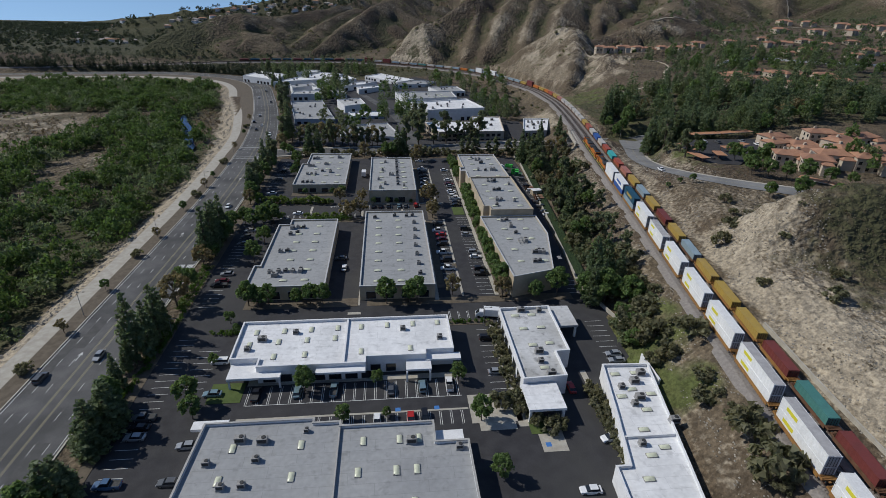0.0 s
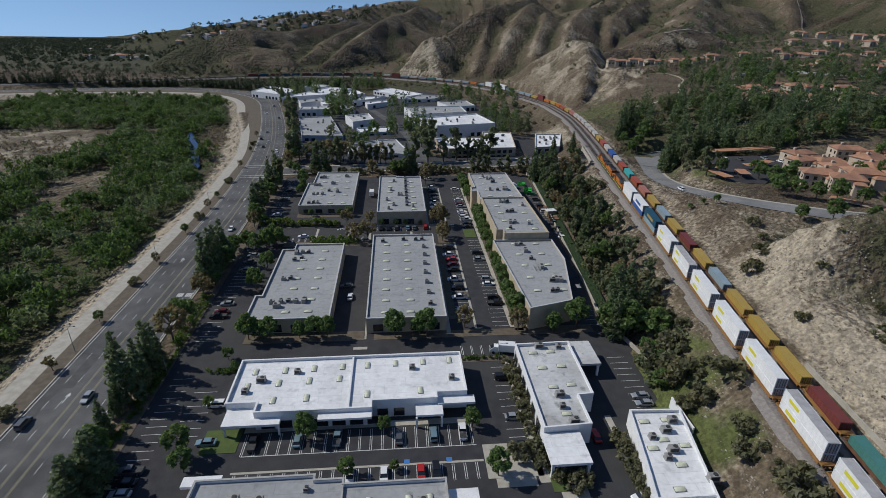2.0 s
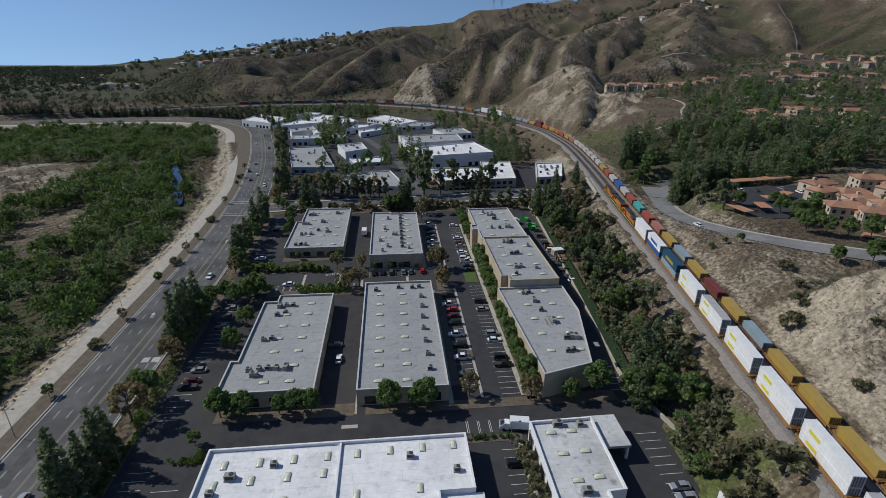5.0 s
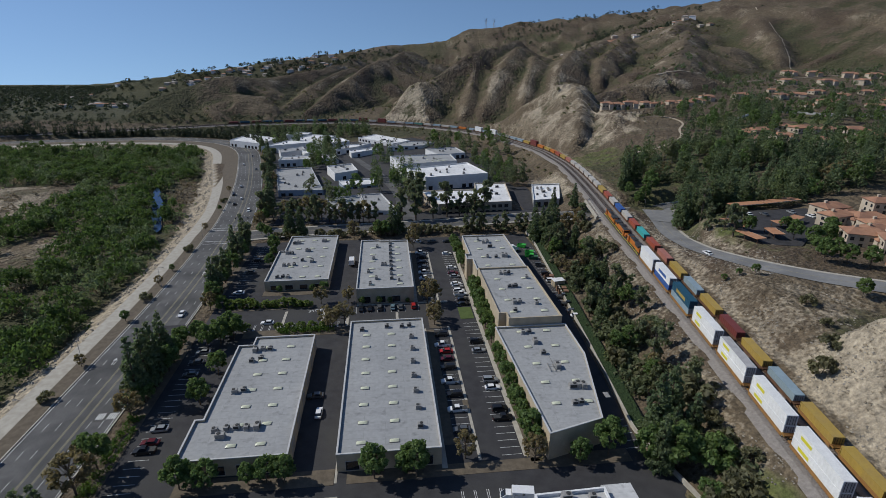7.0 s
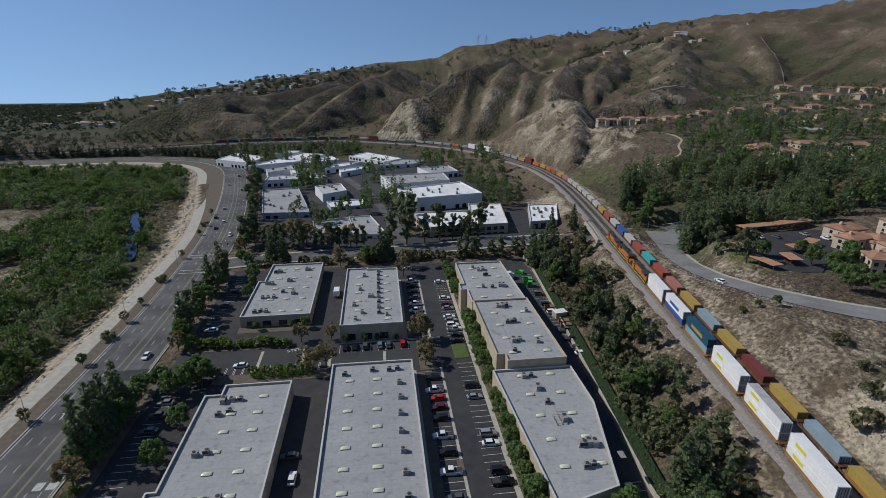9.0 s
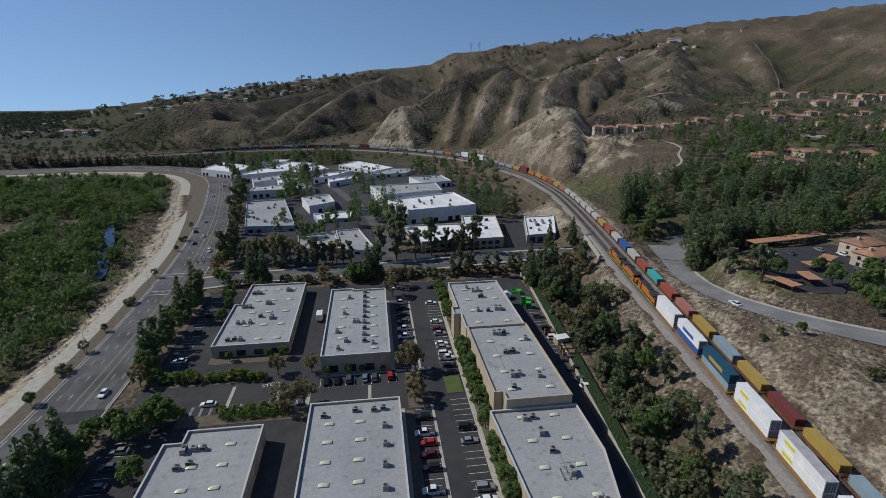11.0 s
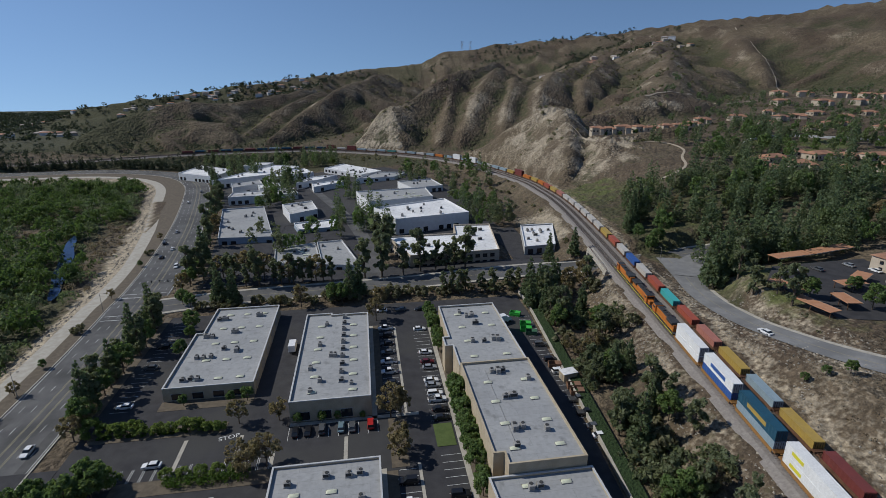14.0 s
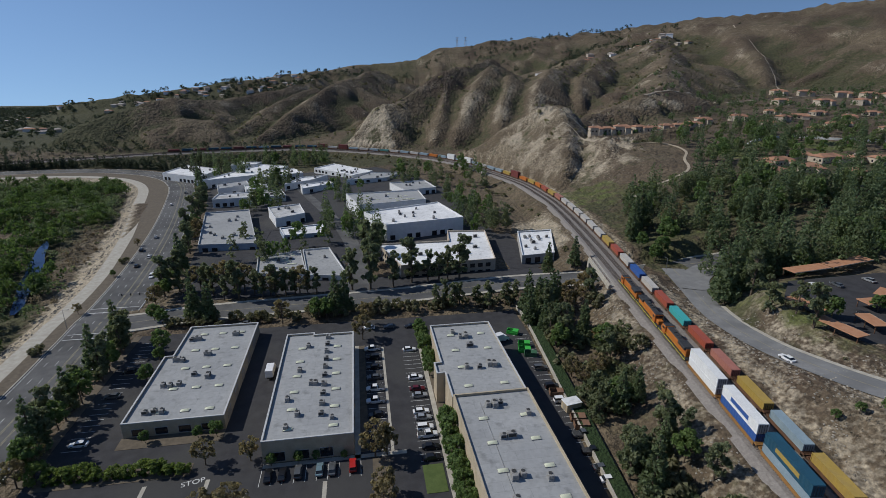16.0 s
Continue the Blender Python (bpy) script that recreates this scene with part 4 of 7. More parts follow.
for x, y in ((-8.5, 297), (-6, 274.5), (-4.7, 274.2), (-12, 267), (-8.6, 259.8), (0.8, 257), (-11, 254.4), (-10, 282)):
    unit(x, y, 6.2, rng.choice((0, 2)), 90)
for x, y in ((40, 292.5), (42, 289), (44, 289.5), (44, 283), (40.5, 270.5), (47.6, 271), (49, 270.6), (44.2, 269.8)):
    unit(x, y, 9.7, rng.choice((0, 1)), rng.choice((0, 90)))
for x, y in ((42, 250), (43.8, 249.8), (45.3, 250.3), (51.5, 245), (42.6, 237), (44.8, 237.2), (41.5, 224), (43.6, 224.2), (49.3, 222.5), (40.2, 217.6)):
    unit(x, y, 10.5, rng.choice((0, 1)), rng.choice((0, 90)))
for x, y in ((40.5, 207.2), (42.6, 207.4), (43, 201), (43.6, 194.2), (45.8, 186.5), (47, 176.4), (48.6, 176.8), (50, 176.4), (45, 169.2), (46.8, 169.5)):
    unit(x, y, 7.7, rng.choice((0, 1)), rng.choice((0, 90)))
# doors and windows of the warehouses
for y in np.arange(166, 215, 9.5):
    opening(bB, "e", y, y + 3.6, -28.9, -0.4, 3.6, M["door"], "roller_door")
    opening(bC, "w", y, y + 3.6, -17.35, -0.4, 3.6, M["door"], "roller_door")
for y in np.arange(269, 318, 10):
    opening(bE, "e", y, y + 3.6, -29, -0.5, 3.2, M["door"], "roller_door")
for y in np.arange(254, 300, 10):
    opening(bF, "w", y, y + 3.6, -16.5, -0.4, 3.6, M["door"], "roller_door")
for e, x0, x1, y, z1 in ((bB, -54, -30, 161.1, 3.2), (bC, -16, 7, 159.5, 3.2), (bE, -54, -30, 265.4, 2.6), (bF, -15, 5.5, 249.4, 3.2)):
    for x in np.arange(x0 + 0.8, x1 - 3.2, 6.0):
        opening(e, "s", x, x + 3.2, y, 0.5, z1, M["glass"])
for y in np.arange(164, 222, 8):
    opening(bC, "e", y, y + 3.0, 8.2, 0.6, 3.0, M["glass"])
for y in np.arange(253, 302, 8):
    opening(bF, "e", y, y + 3.0, 6.5, 0.6, 3.4, M["glass"])
for y in np.arange(220, 250, 8):
    opening(bD2, "w", y, y + 3.0, 33.82, 0.6, 3.0, M["glass"])
conduit = bmesh.new()
for x0, x1, y0, y1, z in ((40.2, 40.26, 217, 252, 10.55), (44.2, 47.8, 189.9, 189.96, 7.75), (45, 45.06, 186, 196, 7.75)):
    box(conduit, x0, x1, y0, y1, z, z + 0.07)
tagged(part("roof_pipes", conduit, M["unit"]), "thin grey conduits lying along the flat roofs", "pipe", kind="stuff")
rack = bmesh.new()
for x in (43.2, 44.6, 46.0):
    box(rack, x, x + 0.08, 184.5, 188.5, 7.75, 8.1)
for y in (184.6, 186.4, 188.3):
    box(rack, 43, 46.2, y, y + 0.08, 8.1, 8.18)
tagged(part("pipe_rack", rack, M["unit"]), "grey steel frame standing on a warehouse roof", "roof frame")
antenna = bmesh.new()
box(antenna, 55.2, 55.26, 171.6, 171.66, 7.7, 9.2)
box(antenna, 54.4, 55.8, 171, 173.4, 7.7, 7.8)
tagged(part("roof_ladder", antenna, M["unit"]), "small steel ladder at the roof edge", "ladder")

# white low buildings nearest the start
A_POLY = [(-50, 122.6), (-42.4, 122.6), (-42.4, 119), (-14, 119), (-14, 121.5), (2.4, 121.5), (2.4, 123.6), (10.2, 123.6), (10.2, 140.3), (-50.2, 140.1)]
WHITE = "low white concrete office building with a bright flat roof"
bA = building("office_building", A_POLY, -0.5, 5.7, M["wall_white"], M["roof_white"], WHITE, "building", 0.8)
part("roof_divider", box(bmesh.new(), -20.1, -19.6, 119.4, 139.9, 4.8, 5.55), M["wall_white"], bA)
part("canopy", box(bmesh.new(), -49.6, -36, 116.6, 119.0, 3.2, 3.9), M["wall_white"], bA)
part("canopy", box(bmesh.new(), -49.6, -42.42, 119.02, 122.6, 3.2, 3.9), M["wall_white"], bA)
part("canopy", box(bmesh.new(), -3.2, 3.6, 117.4, 121.48, 3.2, 3.8), M["wall_white"], bA)
part("canopy", box(bmesh.new(), 2.42, 12, 120.8, 123.58, 3.5, 4.2), M["wall_white"], bA)
part("canopy", box(bmesh.new(), -27, -14.02, 116.8, 118.98, 3.9, 4.5), M["wall_white"], bA)
for x in (-36.4, -49.2, -3.0, 3.2):
    part("column", box(bmesh.new(), x - 0.25, x + 0.25, 117.0, 117.5, -0.2, 3.2), M["wall_white"], bA)
for x in np.arange(-41, -15, 4.3):
    opening(bA, "s", x, x + 3.2, 119, 0.4, 2.8, M["glass"])
for x in (-12.8, -8.6, -1.6):
    opening(bA, "s", x, x + 2.6, 121.5, 0.4, 2.8, M["glass"])
for x, y in ((-45.6, 135.4), (-37.8, 135.6), (-30.2, 135.9), (-22.6, 136.2), (-46.4, 129.6), (-38.6, 130.4), (-30.8, 130.8), (-23, 131.2), (-38.8, 123.8), (-30.6, 124.2), (-15.8, 136.4), (-8.2, 136.8), (-0.6, 137), (6.8, 137.2), (-15.4, 124.6), (-1.8, 125.2)):
    skylight(bA, x, y, 4.9, 90)
for x, y, k in ((-43.2, 131.4, 1), (-46.4, 127.2, 0), (-34.4, 134.4, 0), (-3.6, 134.3, 0), (6.8, 129.4, 0)):
    unit(x, y, 4.9, k, 0)
Z_POLY = [(-52, 40), (9.8, 40), (9.8, 90.8), (2.4, 90.8), (2.4, 97), (-18.9, 97), (-18.9, 98.4), (-25, 98.4), (-25, 99.8), (-49.6, 99.8)]
bZ = building("office_building", Z_POLY, -0.5, 5.5, M["wall_white"], M["roof_grey"], "low white concrete office building with a grey flat roof", "building", 0.8, M["wall_grey"])
part("roof_divider", box(bmesh.new(), -19.2, -18.9, 40.4, 98.0, 4.6, 5.4), M["wall_grey"], bZ)
part("canopy", box(bmesh.new(), -53, -45, 99.82, 102.4, 3.0, 3.7), M["wall_white"], bZ)
part("canopy", box(bmesh.new(), 2.42, 9, 91.0, 95.5, 3.0, 3.6), M["wall_white"], bZ)
for x in (-42.5, -28, -14.5, -6.5, -2.2):
    for y in (92.4, 84, 76):
        skylight(bZ, x + (y - 84) * 0.1, y, 4.7, 90)
for x, y, k in ((-40.5, 94.5, 1), (-35.6, 93.9, 1), (-46, 88.5, 0), (-36, 88.8, 0), (-41.5, 82.3, 0), (-37.4, 82.4, 0), (-3, 91.5, 1), (7.4, 89, 0), (-26.5, 96.3, 2)):
    unit(x, y, 4.7, k, 0)
G_POLY = [(26.5, 108.8), (38.3, 109.4), (38.3, 119.6), (42.3, 119.8), (42.6, 142.6), (26.6, 142.2)]
bG = building("office_building", G_POLY, -0.5, 6.2, M["wall_white"], M["roof_stain"], "white two-level office block with a stained grey roof", "building", 0.8)
part("canopy", box(bmesh.new(), 42.62, 49.6, 133.6, 144.6, 3.9, 4.6), M["roof_stain"], bG, "lower white roof slab")
part("canopy", box(bmesh.new(), 25.9, 35.2, 99.4, 108.7, 3.8, 4.5), M["roof_white"], bG, "lower white roof slab")
for x, y in ((26.4, 99.9), (34.6, 99.9), (49, 134.2), (49, 144)):
    part("column", box(bmesh.new(), x - 0.3, x + 0.3, y - 0.3, y + 0.3, -0.2, 3.8), M["wall_white"], bG)
for y in np.arange(111.5, 140, 5.2):
    opening(bG, "w", y, y + 3.4, 26.52, 0.5, 4.4, M["glass"])
for x, y in ((31, 138.5), (36.2, 138.7), (32, 131.6), (37.4, 132), (32.8, 123.6), (37.8, 124.2), (33.4, 113.6)):
    skylight(bG, x, y, 5.4)
for x, y, k in ((33.4, 141, 1), (39, 140.5, 0), (33.6, 120.2, 1), (33, 116, 0), (34.4, 110.8, 1)):
    unit(x, y, 5.4, k)
I_POLY = [(37, 40), (50.5, 40), (54.8, 72), (62.5, 114), (49.7, 114.6), (46.5, 97.4), (43.2, 81.4), (40, 81.4)]
bI = building("office_building", I_POLY, -0.5, 5.0, M["wall_white"], M["roof_white"], WHITE, "building", 0.8)
part("roof_divider", box(bmesh.new(), 45, 57.8, 89.0, 89.4, 4.2, 4.9), M["wall_white"], bI)
for x, y in ((52, 111), (57.6, 111.2), (54, 105), (58.2, 103), (50.4, 102.6), (54.6, 97.6), (51, 91.4), (53.4, 86), (49.4, 84), (46, 78)):
    skylight(bI, x, y, 4.2)
for x, y, k in ((58.8, 110.6, 1), (55.8, 107.6, 1), (51.6, 105.8, 0), (54.6, 101.6, 1), (52.4, 99.6, 0), (59.4, 93.4, 1), (48.6, 87.2, 0)):
    unit(x, y, 4.2, k)
tagged(part("screen_wall", box(bmesh.new(), 62.9, 63.3, 108, 119, -0.2, 4.4), M["wall_white"]), "white concrete screen wall at the foot of the slope", "wall", kind="structure")

# white industrial buildings north of the street
def far_block(poly, h, roof="roof_white", wall="wall_white", label="white concrete industrial building with a bright flat roof", units=5, lights=0):
    c = np.mean(poly, 0)
    g = float(ground(c[0], c[1]))
    e = building("industrial_building", poly, g - 3.5, h, M[wall], M[roof], label, "building", 0.8)
    r = random.Random(int(c[0] * 7 + c[1]))
    p = [np.array(v) for v in poly]
    for k in range(units + lights):
        u, v = r.uniform(0.15, 0.85), r.uniform(0.15, 0.85)
        q = (p[0] * (1 - u) + p[1] * u) * (1 - v) + (p[-1] * (1 - u) + p[-2] * u) * v
        if k < units:
            unit(q[0], q[1], h - 0.8, r.choice((0, 0, 1)), r.choice((0, 90)))
        else:
            skylight(e, q[0], q[1], h - 0.8)
    # dark bands of windows and doors along the side that faces the street
    a, b = p[0], p[1]
    ln = np.linalg.norm(b - a)
    d = (b - a) / ln
    nrm = np.array([d[1], -d[0]])
    for s in np.arange(2.0, ln - 3.5, 5.2):
        if r.random() < 0.45:
            continue
        s0, s1 = a + d * s + nrm * 0.02, a + d * (s + 3.0) + nrm * 0.02
        o = nrm * 0.07
        bm = bmesh.new()
        prism(bm, [tuple(s0), tuple(s0 + o), tuple(s1 + o), tuple(s1)][::-1], g + 0.3, min(g + 3.2, h - 1.4))
        bmesh.ops.recalc_face_normals(bm, faces=bm.faces)
        part("window", bm, M["glass"], e)
    return e


M["wall_blue"] = mat("blue_grey_wall", (0.30, 0.36, 0.44), (0.34, 0.40, 0.48), 0.4, 0.9, fine=4.0)
far_block([(25.5, 428), (72.8, 438), (63, 478), (13, 459)], 9.6, units=9)
far_block([(10.3, 483), (57, 494), (55, 525), (1, 519)], 8.0, "roof_grey", lights=16, units=4)
far_block([(91.5, 377.5), (109.5, 379.5), (122, 419), (101.3, 418.3)], 5.0, "roof_white", "wall_grey", "two-level grey office with a white flat roof", units=9)
far_block([(-43.6, 475), (-26, 487), (-32, 513), (-52.6, 505)], 3.2, "roof_stain", units=4)
far_block([(-35, 445), (-9.8, 447.8), (-13.4, 466.4), (-39.6, 461.4)], 0.8, "roof_white", "wall_blue", "pale blue-grey industrial building with a white roof", units=4)
far_block([(-80, 432), (-48, 430), (-66, 508), (-94, 504)], 1.6, "roof_grey", "wall_blue", "pale blue-grey industrial building with a white roof", units=10)
far_block([(-40, 380), (-16, 376), (-22, 412), (-43, 404)], 2.2, "roof_grey", units=5, lights=9)
far_block([(-15.6, 374), (4, 370), (-7, 414), (-21, 412)], 2.4, "roof_grey", units=2)
far_block([(-177, 676), (-136, 648), (-127, 688), (-166, 718)], -1.0, units=6)
far_block([(-132, 624), (-87, 645), (-60, 690), (-88, 704)], 0, units=8)
far_block([(-118, 696), (-94, 700), (-90, 714), (-117, 718)], 1, units=2)
far_block([(-53, 598), (-33, 611), (-18, 633), (-41, 627)], 0.4, units=4)
far_block([(-36, 576), (-11, 595), (-16, 605), (-39, 592)], 0.6, units=3)
far_block([(-33, 672), (5, 628), (25, 647), (-14, 695)], 0.5, units=10)
far_block([(0, 600), (36, 605), (49, 626), (20, 633)], 2, "roof_grey", units=5)
far_block([(-77, 634), (-42, 652), (-53, 675), (-81, 663)], 0, units=4)
far_block([(-106, 590), (-84, 607), (-90, 626), (-112, 612)], -0.5, "roof_grey", units=3)
far_block([(-82, 583), (-66, 593), (-71, 610), (-87, 602)], -0.5, units=3)
far_block([(-101, 550), (-47, 556), (-53, 578), (-101, 568)], 0, "roof_stain", units=6)
far_block([(46, 538), (72, 545), (66, 575), (36, 568)], 5, "roof_grey", units=4)

# two-storey cream office by the street
J_POLY = [(28.8, 369.5), (76, 372), (82, 420), (60, 422), (58, 404), (19.2, 404)]
bJ = building("office_building", J_POLY, -6, 6.2, M["stucco"], M["roof_white"], "cream two-storey office building with rows of windows", "building", 0.9, M["stucco"])
a, b = np.array([19.2, 404.0]), np.array([28.8, 369.5])
d = (b - a) / np.linalg.norm(b - a)
nrm = np.array([d[1], -d[0]])
for zz in (-1.2, 2.4):
    for s in np.arange(1.6, 33, 3.3):
        p, q = a + d * s + nrm * 0.004, a + d * (s + 2.0) + nrm * 0.004
        bm = bmesh.new()
        prism(bm, [tuple(p), tuple(p + nrm * 0.08), tuple(q + nrm * 0.08), tuple(q)][::-1], zz, zz + 2.0)
        bmesh.ops.recalc_face_normals(bm, faces=bm.faces)
        part("window", bm, M["glass"], bJ)
    for x in np.arange(31, 73, 4.0):
        y = 369.5 + (x - 28.8) * 2.5 / 47.2
        part("window", box(bmesh.new(), x, x + 2.4, y - 0.16, y - 0.02, zz, zz + 2.0), M["glass"], bJ)
for x, y in ((40, 385), (50, 380), (64, 384), (70, 392), (68, 400), (74, 410), (36, 396), (66, 414)):
    unit(x, y, 5.3, 1)


# ---- railway ----
RC = np.r_[0, np.cumsum(np.hypot(*np.diff(RAIL[:, :2], axis=0).T))]
RAIL_T = np.gradient(RAIL[:, :2], axis=0)
RAIL_T /= np.linalg.norm(RAIL_T, axis=1)[:, None]
TRACKS = (-6.6, -2.1, 2.4)
DECK = 0.95                                    # rail head above the bank


def on_track(s, off, up=0.0):
    """The pose of a car whose middle is s metres along the railway, on the track at that offset."""
    x, y, z, tx, ty = (np.interp(s, RC, c) for c in (RAIL[:, 0], RAIL[:, 1], RAIL[:, 2], RAIL_T[:, 0], RAIL_T[:, 1]))
    n = math.hypot(tx, ty)
    return pose(x + off * ty / n, y - off * tx / n, z + up, 0, 0, math.degrees(math.atan2(ty, tx)) - 90)


def build_bed():
    a = ((-11.2, 0.0), (-9.2, 0.62), (5.0, 0.62), (7.4, 0.0))
    verts, faces = [], []
    lines = [offset_line(RAIL, o) for o, _ in a]
    for i in range(len(RAIL)):
        for (o, up), ln in zip(a, lines):
            verts.append((ln[i][0], ln[i][1], RAIL[i, 2] + up - (0.5 if up == 0 else 0)))
    for i in range(len(RAIL) - 1):
        for j in range(3):
            k = 4 * i + j
            faces.append((k, k + 1, k + 5, k + 4))
    return tagged(mesh_part("ballast", verts, faces, M["ballast"]), "grey stone ballast carrying three railway tracks", "railway bed", kind="structure")


build_bed()
for off in TRACKS:
    e = empty("railway_track")
    for g in (-0.75, 0.75):
        ln = offset_line(RAIL, off + g)
        ribbon("rail", RAIL, off + g - 0.06, off + g + 0.06, DECK, M["rail_steel"], e, "", RAIL[:, 2], 0.3)
    verts, faces = [], []
    for s in np.arange(20, 1250, 0.75):
        m = on_track(s, off, 0.0)
        k = len(verts)
        for z in (0.55, 0.74):
            for x, y in ((-1.3, -0.12), (1.3, -0.12), (1.3, 0.12), (-1.3, 0.12)):
                verts.append(tuple(m @ Vector((x, y, z))))
        faces += [(k + 4, k + 5, k + 6, k + 7)] + [(k + i, k + (i + 1) % 4, k + 4 + (i + 1) % 4, k + 4 + i) for i in range(4)]
    tagged(mesh_part("sleepers", verts, faces, M["sleeper"], e), kind="stuff")
    tagged(e, "steel railway track on weathered sleepers", "railway track", "railway tracks", kind="structure")

# bridge over the street
bridge = empty("railway_bridge")
for off in (-12.0, 6.6):
    bm = bmesh.new()
    m = on_track(402.5, off, -0.4)
    part("girder", box(bm, -0.35, 0.35, -17, 17, -0.9, 1.3), M["concrete"], bridge).matrix_basis = m
part("deck", box(bmesh.new(), -10, 10, -17, 17, -0.9, 0.5), M["concrete"], bridge).matrix_basis = on_track(402.5, -2.7, -0.15)
for dy in (-15.5, 15.5):
    part("abutment", box(bmesh.new(), -10.2, 10.2, -1.2, 1.2, -8, -0.95), M["concrete"], bridge).matrix_basis = on_track(402.5 + dy, -2.7, -0.15)
rail_bm = bmesh.new()
for y in np.arange(-16.5, 17, 2.75):
    box(rail_bm, -0.04, 0.04, y, y + 0.08, 1.3, 2.3)
for z in (1.75, 2.25):
    box(rail_bm, -0.03, 0.03, -16.5, 16.6, z, z + 0.06)
part("railing", rail_bm, M["rust"], bridge).matrix_basis = on_track(402.5, -12, -0.4)
tagged(bridge, "pale concrete railway bridge over the street", "bridge")

# trains
COLOURS = {
    "white": ((0.78, 0.78, 0.77), (0.70, 0.70, 0.69)), "yellow": ((0.42, 0.29, 0.07), (0.36, 0.25, 0.08)), "red": ((0.36, 0.085, 0.05), (0.30, 0.08, 0.055)),
    "maroon": ((0.19, 0.05, 0.045), (0.15, 0.045, 0.04)), "teal": ((0.075, 0.22, 0.20), (0.07, 0.19, 0.175)), "cyan": ((0.06, 0.40, 0.40), (0.06, 0.35, 0.35)),
    "greyblue": ((0.27, 0.35, 0.40), (0.23, 0.30, 0.35)), "navy": ((0.022, 0.085, 0.135), (0.02, 0.07, 0.11)), "blue": ((0.04, 0.11, 0.34), (0.035, 0.09, 0.28)),
    "pink": ((0.40, 0.17, 0.13), (0.34, 0.14, 0.11)), "offwhite": ((0.50, 0.47, 0.43), (0.42, 0.40, 0.37)), "orange": ((0.50, 0.16, 0.03), (0.42, 0.13, 0.03)),
}
for k, (c1, c2) in COLOURS.items():
    M["c_" + k] = mat(k + "_container_paint", c1, c2, 0.5, 0.5, fine=3.0, c3=tuple(v * 0.9 for v in c1), patch=0.2)
M["loco_black"] = mat("dark_loco_roof", (0.03, 0.03, 0.032), (0.05, 0.05, 0.05), 1.0, 0.6)
M["label_yellow"] = mat("yellow_label", (0.62, 0.56, 0.04), (0.58, 0.52, 0.05), 2.0, 0.5)
M["grey_roof"] = mat("weathered_container_roof", (0.42, 0.41, 0.41), (0.34, 0.33, 0.33), 0.6, 0.6, fine=3.0)
NAMES = {"greyblue": "pale grey-blue", "offwhite": "dusty off-white", "pink": "faded red", "navy": "dark teal-blue", "maroon": "dark maroon"}
PROTO = {}


def container(colour, length=12.2, height=2.9, lower=None, label_bar=False, roof=None):
    """A freight container: ribbed body, roof sheet, doors with locking bars, corner posts."""
    key = ("container", colour, length, height, lower, label_bar, roof)
    if key in PROTO:
        return PROTO[key]
    e = empty("container")
    m = M["c_" + colour]
    # the sides are folded sheet: one zigzag outline, extruded
    ys = np.arange(-length / 2 + 0.06, length / 2 - 0.05, 0.3)
    fold = [0.0 if (k // 2) % 2 else 0.035 for k in range(len(ys))]
    outline = [(1.215 + f, y) for f, y in zip(fold, ys)] + [(-1.215 - f, y) for f, y in zip(fold[::-1], ys[::-1])]
    bm = prism(bmesh.new(), outline, 0.12, height - 0.06)
    part("body", bm, m, e)
    part("roof", box(bmesh.new(), -1.24, 1.24, -length / 2 + 0.1, length / 2 - 0.1, height - 0.058, height - 0.01), roof or m, e)
    posts = bmesh.new()
    for sx in (-1, 1):
        for sy in (-1, 1):
            box(posts, *sorted((sx * 1.1, sx * 1.3)), *sorted((sy * (length / 2 - 0.2), sy * length / 2)), 0, height)
        box(posts, *sorted((sx * 1.2, sx * 1.3)), -length / 2, length / 2, 0, 0.14)
        box(posts, *sorted((sx * 1.2, sx * 1.3)), -length / 2, length / 2, height - 0.12, height)
    part("frame", posts, m, e)
    doors = box(bmesh.new(), -1.08, 1.08, -length / 2 - 0.0, -length / 2 + 0.058, 0.15, height - 0.15)
    d = part("door", doors, M["grey_roof"] if colour == "white" else m, e)
    bars = bmesh.new()
    for x in (-0.8, -0.3, 0.3, 0.8):
        box(bars, x - 0.03, x + 0.03, -length / 2 - 0.07, -length / 2 - 0.003, 0.2, height - 0.2)
    part("locking_bar", bars, M["unit_dark"], d)
    if label_bar:
        for sx in (-1, 1):
            bar = bmesh.new()
            box(bar, *sorted((sx * 1.253, sx * 1.275)), length * 0.12, length * 0.36, height * 0.42, height * 0.72)
            part("label", bar, M["label_yellow"], e, "yellow rectangular label")
    if lower:
        bar = bmesh.new()
        for sx in (-1, 1):
            box(bar, *sorted((sx * 1.253, sx * 1.27)), -length * 0.25, length * 0.25, height * 0.3, height * 0.7)
        part("label", bar, M["c_" + lower], e)
    tagged(e, f"{NAMES.get(colour, colour)} steel freight container carried on a rail car", "container", "containers on the trains")
    PROTO[key] = e
    e["unused"] = 1
    return e


